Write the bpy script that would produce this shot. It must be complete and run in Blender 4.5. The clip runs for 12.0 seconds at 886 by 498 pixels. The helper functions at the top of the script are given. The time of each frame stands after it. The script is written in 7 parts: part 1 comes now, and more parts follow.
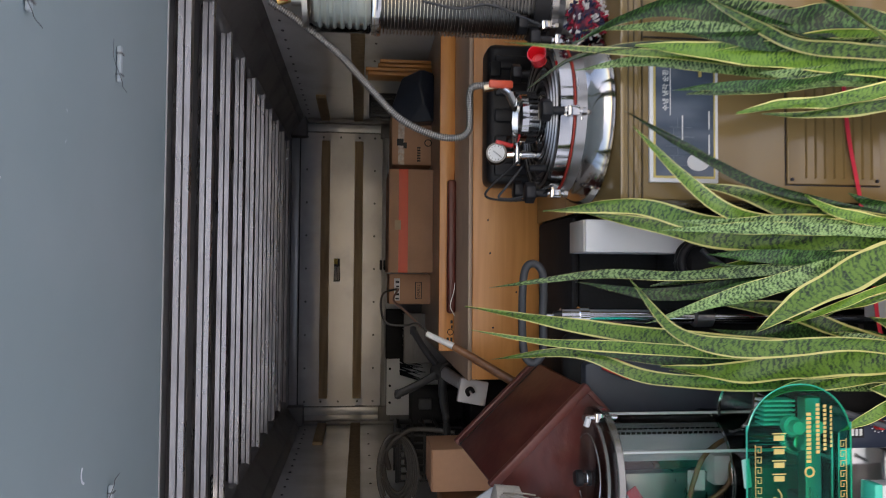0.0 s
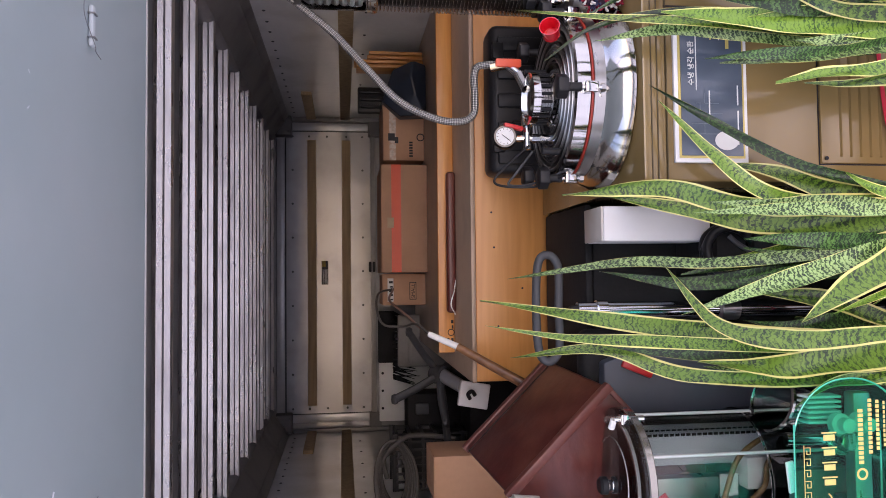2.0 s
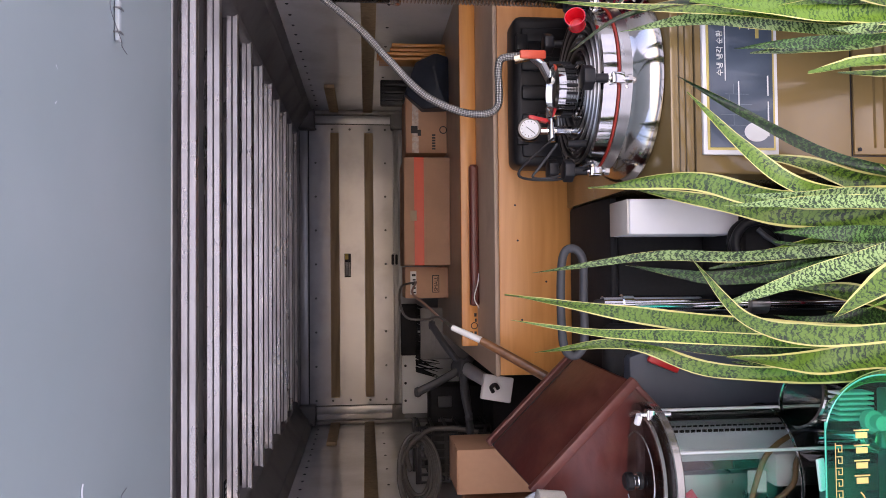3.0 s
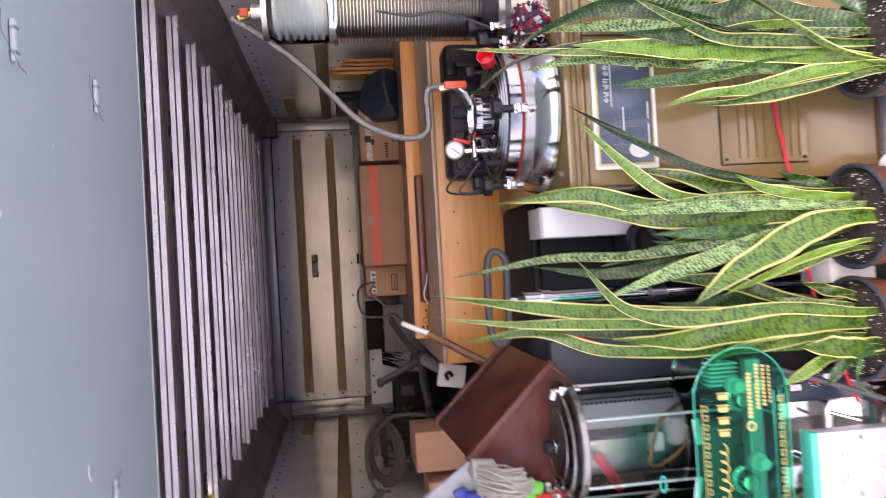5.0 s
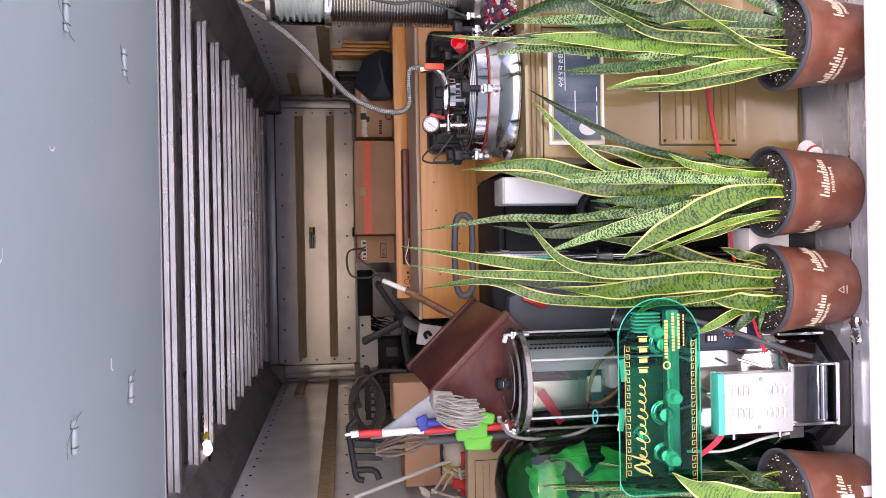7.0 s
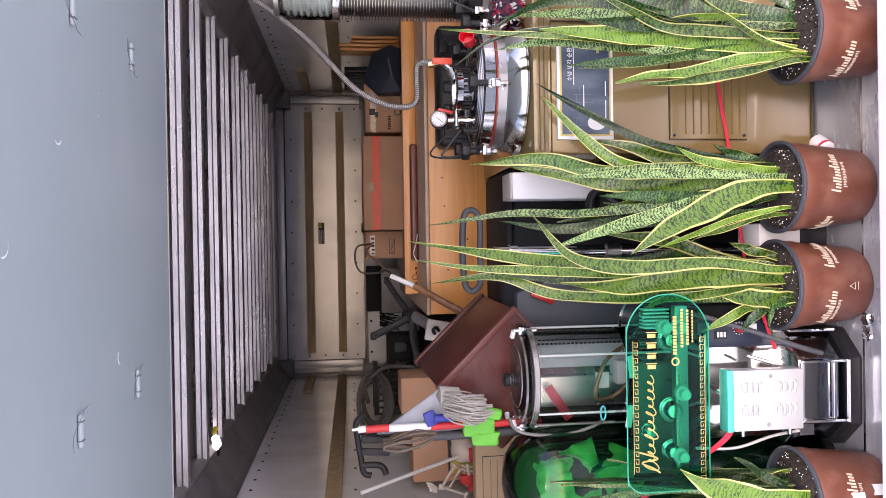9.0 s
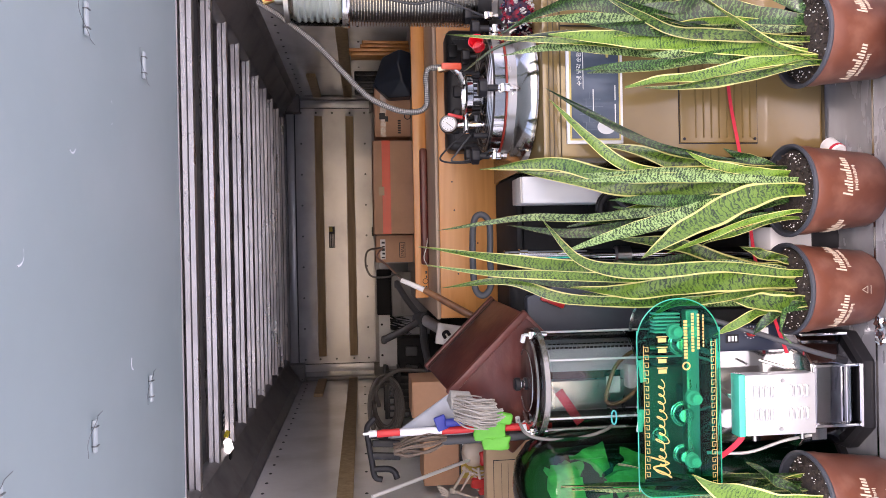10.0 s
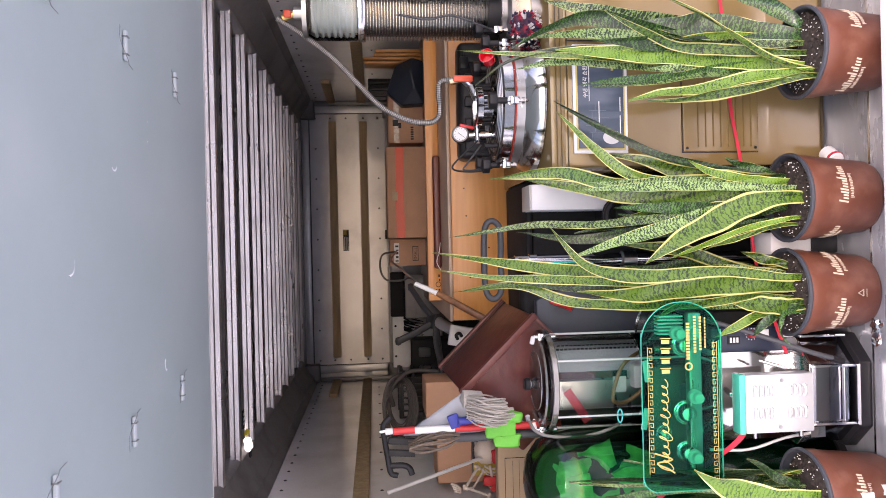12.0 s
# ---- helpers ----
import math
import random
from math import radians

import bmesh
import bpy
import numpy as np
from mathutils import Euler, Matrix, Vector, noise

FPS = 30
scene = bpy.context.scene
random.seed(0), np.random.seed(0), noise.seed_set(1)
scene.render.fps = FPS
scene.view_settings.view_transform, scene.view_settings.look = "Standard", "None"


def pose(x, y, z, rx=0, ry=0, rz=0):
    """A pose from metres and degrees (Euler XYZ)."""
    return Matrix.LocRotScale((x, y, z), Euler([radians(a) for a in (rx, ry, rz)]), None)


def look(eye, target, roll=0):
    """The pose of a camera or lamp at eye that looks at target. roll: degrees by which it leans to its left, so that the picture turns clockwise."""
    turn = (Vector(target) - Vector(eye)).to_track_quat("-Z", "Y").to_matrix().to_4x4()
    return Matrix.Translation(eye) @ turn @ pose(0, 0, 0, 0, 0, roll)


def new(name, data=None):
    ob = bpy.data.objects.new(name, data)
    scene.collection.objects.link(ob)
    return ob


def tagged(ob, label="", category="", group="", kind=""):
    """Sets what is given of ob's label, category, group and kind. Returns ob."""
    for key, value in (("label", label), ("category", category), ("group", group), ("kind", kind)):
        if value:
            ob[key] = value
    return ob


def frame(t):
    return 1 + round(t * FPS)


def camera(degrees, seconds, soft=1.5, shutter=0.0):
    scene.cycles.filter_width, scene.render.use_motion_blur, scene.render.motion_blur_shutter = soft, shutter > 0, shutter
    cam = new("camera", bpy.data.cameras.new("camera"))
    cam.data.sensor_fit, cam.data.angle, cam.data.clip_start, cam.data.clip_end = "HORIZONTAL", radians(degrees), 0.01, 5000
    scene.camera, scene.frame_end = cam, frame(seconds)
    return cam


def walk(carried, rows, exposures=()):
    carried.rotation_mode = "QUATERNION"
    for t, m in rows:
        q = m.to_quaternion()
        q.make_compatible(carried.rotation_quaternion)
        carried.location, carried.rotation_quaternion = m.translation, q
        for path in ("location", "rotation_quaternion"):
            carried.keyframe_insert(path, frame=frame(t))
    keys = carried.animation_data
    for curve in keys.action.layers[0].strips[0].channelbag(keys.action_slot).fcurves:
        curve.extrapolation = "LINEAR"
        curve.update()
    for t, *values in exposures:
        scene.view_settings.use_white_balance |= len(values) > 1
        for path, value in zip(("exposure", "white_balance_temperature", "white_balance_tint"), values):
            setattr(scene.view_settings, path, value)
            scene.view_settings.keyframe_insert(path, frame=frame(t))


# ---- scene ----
cam = camera(62.4, 12.0, soft=0.7, shutter=0.6)
PATH = [
    (0, (0.0060, -1.2645, 1.2865), (0.0751, 0.7217, 1.0627), -89.37),
    (0.5, (0.0010, -1.1885, 1.3219), (0.0161, 0.7953, 1.0678), -89.42),
    (1, (-0.0054, -1.1523, 1.3167), (0.0257, 0.8305, 1.0566), -91.15),
    (1.5, (-0.0065, -1.1566, 1.3223), (0.1104, 0.8245, 1.0735), -90.48),
    (2, (-0.0146, -1.1425, 1.3195), (0.0660, 0.8377, 1.0505), -90.29),
    (2.5, (-0.0116, -1.1305, 1.3175), (0.0694, 0.8504, 1.0538), -90.67),
    (3, (-0.0123, -1.1356, 1.3224), (0.0482, 0.8525, 1.1130), -90.36),
    (3.2, (-0.0146, -1.1337, 1.3196), (0.0305, 0.8523, 1.0881), -90.69),
    (4.8, (0.0395, -1.3231, 1.2912), (0.0640, 0.6564, 1.0067), -94.82),
    (5, (0.0166, -1.3697, 1.2708), (0.0487, 0.6105, 0.9918), -93.11),
    (5.5, (-0.0322, -1.5119, 1.2356), (-0.0208, 0.4650, 0.9324), -90.96),
    (6, (-0.0430, -1.5900, 1.2296), (-0.0576, 0.3862, 0.9222), -90.66),
    (6.5, (-0.0440, -1.6101, 1.2337), (-0.0365, 0.3663, 0.9273), -90.58),
    (7, (-0.0537, -1.6121, 1.2322), (-0.0581, 0.3693, 0.9602), -91.04),
    (9, (-0.0567, -1.6072, 1.2260), (-0.0705, 0.3777, 0.9807), -90.97),
    (9.5, (-0.0490, -1.6101, 1.2248), (-0.0711, 0.3755, 0.9861), -91.47),
    (10, (-0.0518, -1.6120, 1.2259), (-0.0580, 0.3761, 1.0086), -91.13),
    (10.5, (-0.0486, -1.6141, 1.2286), (-0.0427, 0.3741, 1.0116), -91.34),
    (11, (-0.0510, -1.6198, 1.2283), (-0.0383, 0.3695, 1.0220), -91.33),
    (11.5, (-0.0485, -1.6384, 1.2328), (-0.0379, 0.3520, 1.0382), -91.30),
    (12, (-0.0393, -1.6908, 1.2353), (-0.0426, 0.3007, 1.0506), -91.32),
]
walk(cam, [(t, look(eye, target, roll)) for t, eye, target, roll in PATH],
     exposures=[(0, 0.98, 6900, 18), (0.5, 1.15, 6950, 21), (1.5, 1.55, 7000, 31), (2.5, 1.67, 7000, 32), (5, 1.95, 7000, 31), (6, 2.02, 7000, 31), (7, 1.9, 7050, 31), (9, 1.87, 7050, 31), (12, 1.87, 7250, 31)])

# ---- world and light ----
world = bpy.data.worlds.new("world")
scene.world = world
world.use_nodes = True
wn = world.node_tree
sky = wn.nodes.new("ShaderNodeTexSky")
sky.sky_type, sky.sun_disc = "NISHITA", False
sky.sun_elevation, sky.sun_rotation = radians(39), radians(172)
sky.air_density, sky.dust_density, sky.ozone_density = 1.0, 1.2, 1.0
wn.links.new(sky.outputs[0], wn.nodes["Background"].inputs[0])
wn.nodes["Background"].inputs[1].default_value = 0.15
sun = new("sun", bpy.data.lights.new("sun", "SUN"))
sun.data.energy, sun.data.angle, sun.data.color = 1.1, radians(30), (1.0, 0.98, 0.96)
sun.matrix_basis = look((0.6, -4.4, 3.6), (0, 0, 0))

# ---- materials ----
MATS = {}


def mat(name, col, rough=0.5, metal=0.0, var=0.12, scale=30.0, bump=0.0, spec=0.5, dirt=None, dirt_amt=0.0, dirt_scale=6.0, stretch=(1, 1, 1), coat=0.0):
    """A surface with fine grain, large stains and optional relief."""
    if name in MATS:
        return MATS[name]
    m = bpy.data.materials.new(name)
    m.use_nodes = True
    nt = m.node_tree
    N, Lk = nt.nodes, nt.links
    b = N["Principled BSDF"]
    b.inputs["Metallic"].default_value = metal
    b.inputs["Specular IOR Level"].default_value = spec
    b.inputs["Coat Weight"].default_value = coat
    tc = N.new("ShaderNodeTexCoord")
    mp = N.new("ShaderNodeMapping")
    mp.inputs["Scale"].default_value = stretch
    Lk.new(tc.outputs["Object"], mp.inputs[0])
    n1 = N.new("ShaderNodeTexNoise")
    n1.inputs["Scale"].default_value, n1.inputs["Detail"].default_value = scale, 5
    Lk.new(mp.outputs[0], n1.inputs[0])
    n2 = N.new("ShaderNodeTexNoise")
    n2.inputs["Scale"].default_value, n2.inputs["Detail"].default_value = dirt_scale, 6
    Lk.new(mp.outputs[0], n2.inputs[0])
    mx = N.new("ShaderNodeMix")
    mx.data_type = "RGBA"
    lo = [max(0, c * (1 - var)) for c in col]
    hi = [min(1, c * (1 + var)) for c in col]
    mx.inputs[6].default_value, mx.inputs[7].default_value = (*lo, 1), (*hi, 1)
    Lk.new(n1.outputs[0], mx.inputs[0])
    out = mx.outputs[2]
    r2 = N.new("ShaderNodeMapRange")
    r2.inputs[1].default_value, r2.inputs[2].default_value = 0.48, 0.72
    Lk.new(n2.outputs[0], r2.inputs[0])
    if dirt:
        m2 = N.new("ShaderNodeMix")
        m2.data_type = "RGBA"
        sc = N.new("ShaderNodeMath")
        sc.operation = "MULTIPLY"
        sc.inputs[1].default_value = dirt_amt
        Lk.new(r2.outputs[0], sc.inputs[0])
        Lk.new(sc.outputs[0], m2.inputs[0])
        Lk.new(out, m2.inputs[6])
        m2.inputs[7].default_value = (*dirt, 1)
        out = m2.outputs[2]
    Lk.new(out, b.inputs["Base Color"])
    rr = N.new("ShaderNodeMapRange")
    rr.inputs[3].default_value, rr.inputs[4].default_value = max(0.02, rough * 0.8), min(1, rough * 1.25)
    Lk.new(n2.outputs[0], rr.inputs[0])
    Lk.new(rr.outputs[0], b.inputs["Roughness"])
    if bump:
        bp = N.new("ShaderNodeBump")
        bp.inputs["Strength"].default_value, bp.inputs["Distance"].default_value = bump, 0.002
        Lk.new(n1.outputs[0], bp.inputs["Height"])
        Lk.new(bp.outputs[0], b.inputs["Normal"])
    MATS[name] = m
    return m


def thin_glass(name, col, gloss=0.12, rough=0.03, ior=1.33):
    """A clear thin sheet: tinted see-through with a glossy skin."""
    m = bpy.data.materials.new(name)
    m.use_nodes = True
    nt = m.node_tree
    N, Lk = nt.nodes, nt.links
    t = N.new("ShaderNodeBsdfTransparent")
    t.inputs[0].default_value = (*col, 1)
    g = N.new("ShaderNodeBsdfGlossy")
    g.inputs["Roughness"].default_value = rough
    f = N.new("ShaderNodeFresnel")
    f.inputs[0].default_value = ior
    ad = N.new("ShaderNodeMath")
    ad.operation = "ADD"
    ad.inputs[1].default_value = gloss * 0.1
    Lk.new(f.outputs[0], ad.inputs[0])
    mx = N.new("ShaderNodeMixShader")
    Lk.new(ad.outputs[0], mx.inputs[0])
    Lk.new(t.outputs[0], mx.inputs[1])
    Lk.new(g.outputs[0], mx.inputs[2])
    Lk.new(mx.outputs[0], N["Material Output"].inputs[0])
    MATS[name] = m
    return m


def wood(name, dark, light, axis=0, scale=9.0, rough=0.4, coat=0.2):
    """Long grain along one axis."""
    m = bpy.data.materials.new(name)
    m.use_nodes = True
    nt = m.node_tree
    N, Lk = nt.nodes, nt.links
    b = N["Principled BSDF"]
    tc = N.new("ShaderNodeTexCoord")
    mp = N.new("ShaderNodeMapping")
    s = [14.0, 14.0, 14.0]
    s[axis] = 0.9
    mp.inputs["Scale"].default_value = s
    Lk.new(tc.outputs["Object"], mp.inputs[0])
    n = N.new("ShaderNodeTexNoise")
    n.inputs["Scale"].default_value, n.inputs["Detail"].default_value, n.inputs["Distortion"].default_value = scale * 0.35, 7, 0.6
    Lk.new(mp.outputs[0], n.inputs[0])
    cr = N.new("ShaderNodeValToRGB")
    cr.color_ramp.elements[0].position, cr.color_ramp.elements[1].position = 0.3, 0.7
    cr.color_ramp.elements[0].color, cr.color_ramp.elements[1].color = (*dark, 1), (*light, 1)
    Lk.new(n.outputs[0], cr.inputs[0])
    Lk.new(cr.outputs[0], b.inputs["Base Color"])
    b.inputs["Roughness"].default_value = rough
    b.inputs["Coat Weight"].default_value = coat
    b.inputs["Coat Roughness"].default_value = 0.2
    bp = N.new("ShaderNodeBump")
    bp.inputs["Strength"].default_value, bp.inputs["Distance"].default_value = 0.12, 0.001
    Lk.new(n.outputs[0], bp.inputs["Height"])
    Lk.new(bp.outputs[0], b.inputs["Normal"])
    MATS[name] = m
    return m


WOOD_V = wood("upright pine", (0.5, 0.2, 0.05), (0.72, 0.34, 0.1), 2, rough=0.4)
KNIT = mat("knitted cloth", (0.05, 0.02, 0.04), 0.9, 0, 0.2, 200, 0.6, dirt=(0.5, 0.03, 0.05), dirt_amt=1.0, dirt_scale=45)
ALU = mat("aluminium panel", (0.43, 0.43, 0.445), 0.2, 0.2, 0.08, 9, 0.2, dirt=(0.24, 0.235, 0.23), dirt_amt=0.5, dirt_scale=5)
ALU_WALL = mat("painted wall panel", (0.9, 0.9, 0.9), 0.15, 0.1, 0.05, 40, 0.02, dirt=(0.4, 0.38, 0.34), dirt_amt=0.35, dirt_scale=4)
BOW = mat("white aluminium rib", (0.72, 0.675, 0.635), 0.28, 0.8, 0.06, 60, 0.03, dirt=(0.3, 0.27, 0.25), dirt_amt=0.45, dirt_scale=20, stretch=(0.3, 1, 1))
# Kept dark: shade between the ribs is put into this roof colour.
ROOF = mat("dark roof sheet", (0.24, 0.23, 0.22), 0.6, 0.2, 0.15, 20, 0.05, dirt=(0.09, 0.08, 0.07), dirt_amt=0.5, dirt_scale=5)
ALU_POST = mat("bare aluminium edge", (0.6, 0.61, 0.63), 0.3, 0.3, 0.06, 30, 0.03, dirt=(0.36, 0.35, 0.34), dirt_amt=0.4, dirt_scale=6)
RAIL = mat("dark grey rail", (0.46, 0.445, 0.43), 0.4, 0.2, 0.1, 25, 0.03, dirt=(0.28, 0.27, 0.26), dirt_amt=0.4, dirt_scale=6)
COVE = mat("dark brown grey cove", (0.3, 0.29, 0.28), 0.45, 0.2, 0.12, 25, 0.03, dirt=(0.1, 0.095, 0.09), dirt_amt=0.5, dirt_scale=6)
HEAD = mat("dull grey head rail", (0.4, 0.4, 0.4), 0.6, 0, 0.12, 25, 0.04, dirt=(0.15, 0.145, 0.14), dirt_amt=0.5, dirt_scale=6)
HATCH = mat("blue grey panel", (0.315, 0.39, 0.405), 0.5, 0.0, 0.03, 25, 0.02, dirt=(0.42, 0.47, 0.485), dirt_amt=0.4, dirt_scale=2.5)
DECK = mat("steel deck", (0.29, 0.305, 0.325), 0.26, 0.5, 0.22, 24, 0.12, dirt=(0.36, 0.37, 0.38), dirt_amt=0.7, dirt_scale=11, stretch=(0.5, 1.6, 1))
WHITE = mat("white paint", (0.8, 0.8, 0.79), 0.4, 0, 0.03, 30, 0.02, dirt=(0.6, 0.59, 0.56), dirt_amt=0.3, dirt_scale=8)
WOOD = wood("orange wood veneer", (0.53, 0.215, 0.05), (0.66, 0.3, 0.085), 0)
WOOD_EDGE = wood("orange pine", (0.52, 0.2, 0.05), (0.72, 0.33, 0.09), 0, rough=0.35)
WOOD_RAIL = wood("weathered wood rail", (0.4, 0.29, 0.17), (0.56, 0.43, 0.26), 0, rough=0.6, coat=0)
DESKTOP = mat("grey brown laminate", (0.4, 0.28, 0.2), 0.35, 0, 0.08, 30, 0.03, dirt=(0.27, 0.2, 0.15), dirt_amt=0.5, dirt_scale=7)
CARD = mat("brown cardboard", (0.5, 0.285, 0.175), 0.75, 0, 0.07, 60, 0.06, dirt=(0.3, 0.18, 0.11), dirt_amt=0.4, dirt_scale=5)
CARD_B = mat("pale cardboard", (0.5, 0.36, 0.23), 0.75, 0, 0.06, 60, 0.05, dirt=(0.4, 0.28, 0.18), dirt_amt=0.4, dirt_scale=5)
TAN = mat("olive tan enamel", (0.235, 0.16, 0.065), 0.16, 0.0, 0.05, 11, 0.10, dirt=(0.17, 0.112, 0.035), dirt_amt=0.4, dirt_scale=5, coat=0.4)
STEEL = mat("polished stainless steel", (0.62, 0.61, 0.595), 0.1, 1.0, 0.08, 16, 0.3)
STEEL_S = mat("brushed stainless steel", (0.48, 0.47, 0.46), 0.28, 1.0, 0.08, 60, 0.03, stretch=(1, 1, 6))
CHROME = mat("chrome", (0.78, 0.78, 0.78), 0.06, 1.0, 0.02, 30)
BLACK = mat("black plastic", (0.015, 0.015, 0.017), 0.42, 0, 0.2, 50, 0.05, spec=0.3)
BLACKCLOTH = mat("black cloth", (0.012, 0.012, 0.013), 0.85, 0, 0.3, 120, 0.3)
SLATE = mat("slate grey plastic", (0.07, 0.08, 0.1), 0.5, 0, 0.1, 40, 0.04)
RED = mat("red plastic", (0.62, 0.03, 0.03), 0.35, 0, 0.08, 30)
STRAP = mat("red webbing", (0.6, 0.025, 0.05), 0.6, 0, 0.1, 200, 0.2)
# Lighter blotches paint a mottled sheen, along with scuffs, into the leather.
LEATHER = mat("maroon leather", (0.1, 0.021, 0.016), 0.34, 0, 0.4, 26, 0.6, dirt=(0.17, 0.055, 0.035), dirt_amt=0.75, dirt_scale=9, stretch=(1, 1, 1.6), spec=0.5)
POT = mat("terracotta plastic", (0.15, 0.05, 0.029), 0.34, 0, 0.14, 55, 0.05, dirt=(0.27, 0.125, 0.085), dirt_amt=0.75, dirt_scale=16)
POT_IN = mat("dark pot liner", (0.045, 0.05, 0.06), 0.5, 0, 0.15, 40)
SOIL = mat("dark potting soil", (0.03, 0.022, 0.017), 0.95, 0, 0.7, 160, 1.0, dirt=(0.14, 0.1, 0.07), dirt_amt=0.35, dirt_scale=90)
PERLITE = mat("pale perlite", (0.78, 0.76, 0.72), 0.9, 0, 0.2, 80)
PRINT = mat("cream print", (0.55, 0.45, 0.34), 0.6, 0, 0.05, 60)
GREENGLASS = thin_glass("green acrylic", (0.075, 0.8, 0.66), 0.05, ior=1.17)
MIRROR = mat("mirror steel panel", (0.3, 0.3, 0.32), 0.08, 1.0, 0.06, 6, 0.1, dirt=(0.2, 0.2, 0.21), dirt_amt=0.5, dirt_scale=4)
GREENEDGE = mat("bright green acrylic edge", (0.03, 0.5, 0.36), 0.15, 0, 0.1, 30, coat=0.5)
CLEAR = thin_glass("clear acrylic", (0.9, 0.92, 0.91), 0.25)
SMOKE = thin_glass("smoked acrylic", (0.16, 0.15, 0.15), 0.3)
BOTTLE = thin_glass("dark green glass", (0.055, 0.6, 0.32), 0.12, ior=1.4)
GOLD = mat("gold print", (0.62, 0.5, 0.16), 0.35, 0.3, 0.05, 40)
HOSE = mat("braided steel hose", (0.34, 0.335, 0.33), 0.38, 0.8, 0.6, 420, 0.6)


def braid(m):
    """Woven relief along a hose; shaded gaps and lit ridges are coloured in too."""
    nt = m.node_tree
    N, Lk = nt.nodes, nt.links
    uv = N.new("ShaderNodeUVMap")
    sep = N.new("ShaderNodeSeparateXYZ")
    Lk.new(uv.outputs[0], sep.inputs[0])
    sines = []
    for sign in (1, -1):
        a = N.new("ShaderNodeMath")
        a.operation = "MULTIPLY"
        a.inputs[1].default_value = 2 * math.pi * 6
        Lk.new(sep.outputs[0], a.inputs[0])
        c = N.new("ShaderNodeMath")
        c.operation = "MULTIPLY_ADD"
        c.inputs[1].default_value = sign * 620
        Lk.new(sep.outputs[1], c.inputs[0])
        Lk.new(a.outputs[0], c.inputs[2])
        d = N.new("ShaderNodeMath")
        d.operation = "SINE"
        Lk.new(c.outputs[0], d.inputs[0])
        sines.append(d)
    p = N.new("ShaderNodeMath")
    p.operation = "MULTIPLY"
    Lk.new(sines[0].outputs[0], p.inputs[0])
    Lk.new(sines[1].outputs[0], p.inputs[1])
    r = N.new("ShaderNodeMapRange")
    r.inputs[1].default_value, r.inputs[2].default_value = -0.5, 0.6
    Lk.new(p.outputs[0], r.inputs[0])
    mx = N.new("ShaderNodeMix")
    mx.data_type = "RGBA"
    mx.inputs[6].default_value, mx.inputs[7].default_value = (0.15, 0.146, 0.14, 1), (0.46, 0.445, 0.42, 1)
    Lk.new(r.outputs[0], mx.inputs[0])
    b = N["Principled BSDF"]
    Lk.new(mx.outputs[2], b.inputs["Base Color"])
    bp = N.new("ShaderNodeBump")
    bp.inputs["Strength"].default_value, bp.inputs["Distance"].default_value = 0.7, 0.001
    Lk.new(p.outputs[0], bp.inputs["Height"])
    Lk.new(bp.outputs[0], b.inputs["Normal"])


braid(HOSE)
RUBBER = mat("grey rubber", (0.055, 0.057, 0.062), 0.55, 0, 0.1, 60, 0.05)
PAPER = mat("white paper label", (0.75, 0.75, 0.73), 0.6, 0, 0.03, 30)
NAVY = mat("dark blue plastic", (0.02, 0.028, 0.045), 0.45, 0, 0.15, 40, 0.04)
BRASS = mat("brass", (0.55, 0.38, 0.14), 0.3, 1.0, 0.1, 40)
GROUND = mat("concrete yard", (0.68, 0.68, 0.665), 0.85, 0, 0.12, 8, 0.2, dirt=(0.3, 0.29, 0.28), dirt_amt=0.5, dirt_scale=0.7)


# ---- mesh helpers ----
BASE = {}
STAGE = None   # scale and shift for a group, set so it looks unmoved from the camera


def thing(name, base, label, category, group="", kind=""):
    ob = new(name)
    base = STAGE @ Vector(base) if STAGE else Vector(base)
    ob.location = base
    ob.empty_display_size = 0.05
    BASE[ob.name] = Vector(base)
    return tagged(ob, label, category, group, kind)


def finish(bm, smooth=40):
    bmesh.ops.recalc_face_normals(bm, faces=bm.faces)
    lim = radians(smooth)
    for f in bm.faces:
        f.smooth = True
    for e in bm.edges:
        if len(e.link_faces) == 2 and e.calc_face_angle(0) > lim:
            e.smooth = False


def part(name, bm, material, parent, label="", smooth=40):
    """One mesh under a thing or a part; the bmesh is in world metres."""
    finish(bm, smooth)
    if STAGE:
        bmesh.ops.transform(bm, matrix=STAGE, verts=bm.verts)
    base = BASE[parent.name]
    bmesh.ops.translate(bm, verts=bm.verts, vec=-base)
    me = bpy.data.meshes.new(name)
    bm.to_mesh(me)
    bm.free()
    me.materials.append(material)
    ob = new(name, me)
    ob.parent = parent
    BASE[ob.name] = base
    return tagged(ob, label)


def struct(name, bm, material, label, category, smooth=40, kind="structure"):
    finish(bm, smooth)
    me = bpy.data.meshes.new(name)
    bm.to_mesh(me)
    bm.free()
    me.materials.append(material)
    ob = new(name, me)
    BASE[ob.name] = Vector((0, 0, 0))
    return tagged(ob, label, category, "", kind)


def share(name, me, parent, place):
    """A piece that shares its mesh with others of its kind."""
    ob = new(name, me)
    ob.parent = parent
    ob.location = Vector(place) - BASE[parent.name]
    return ob


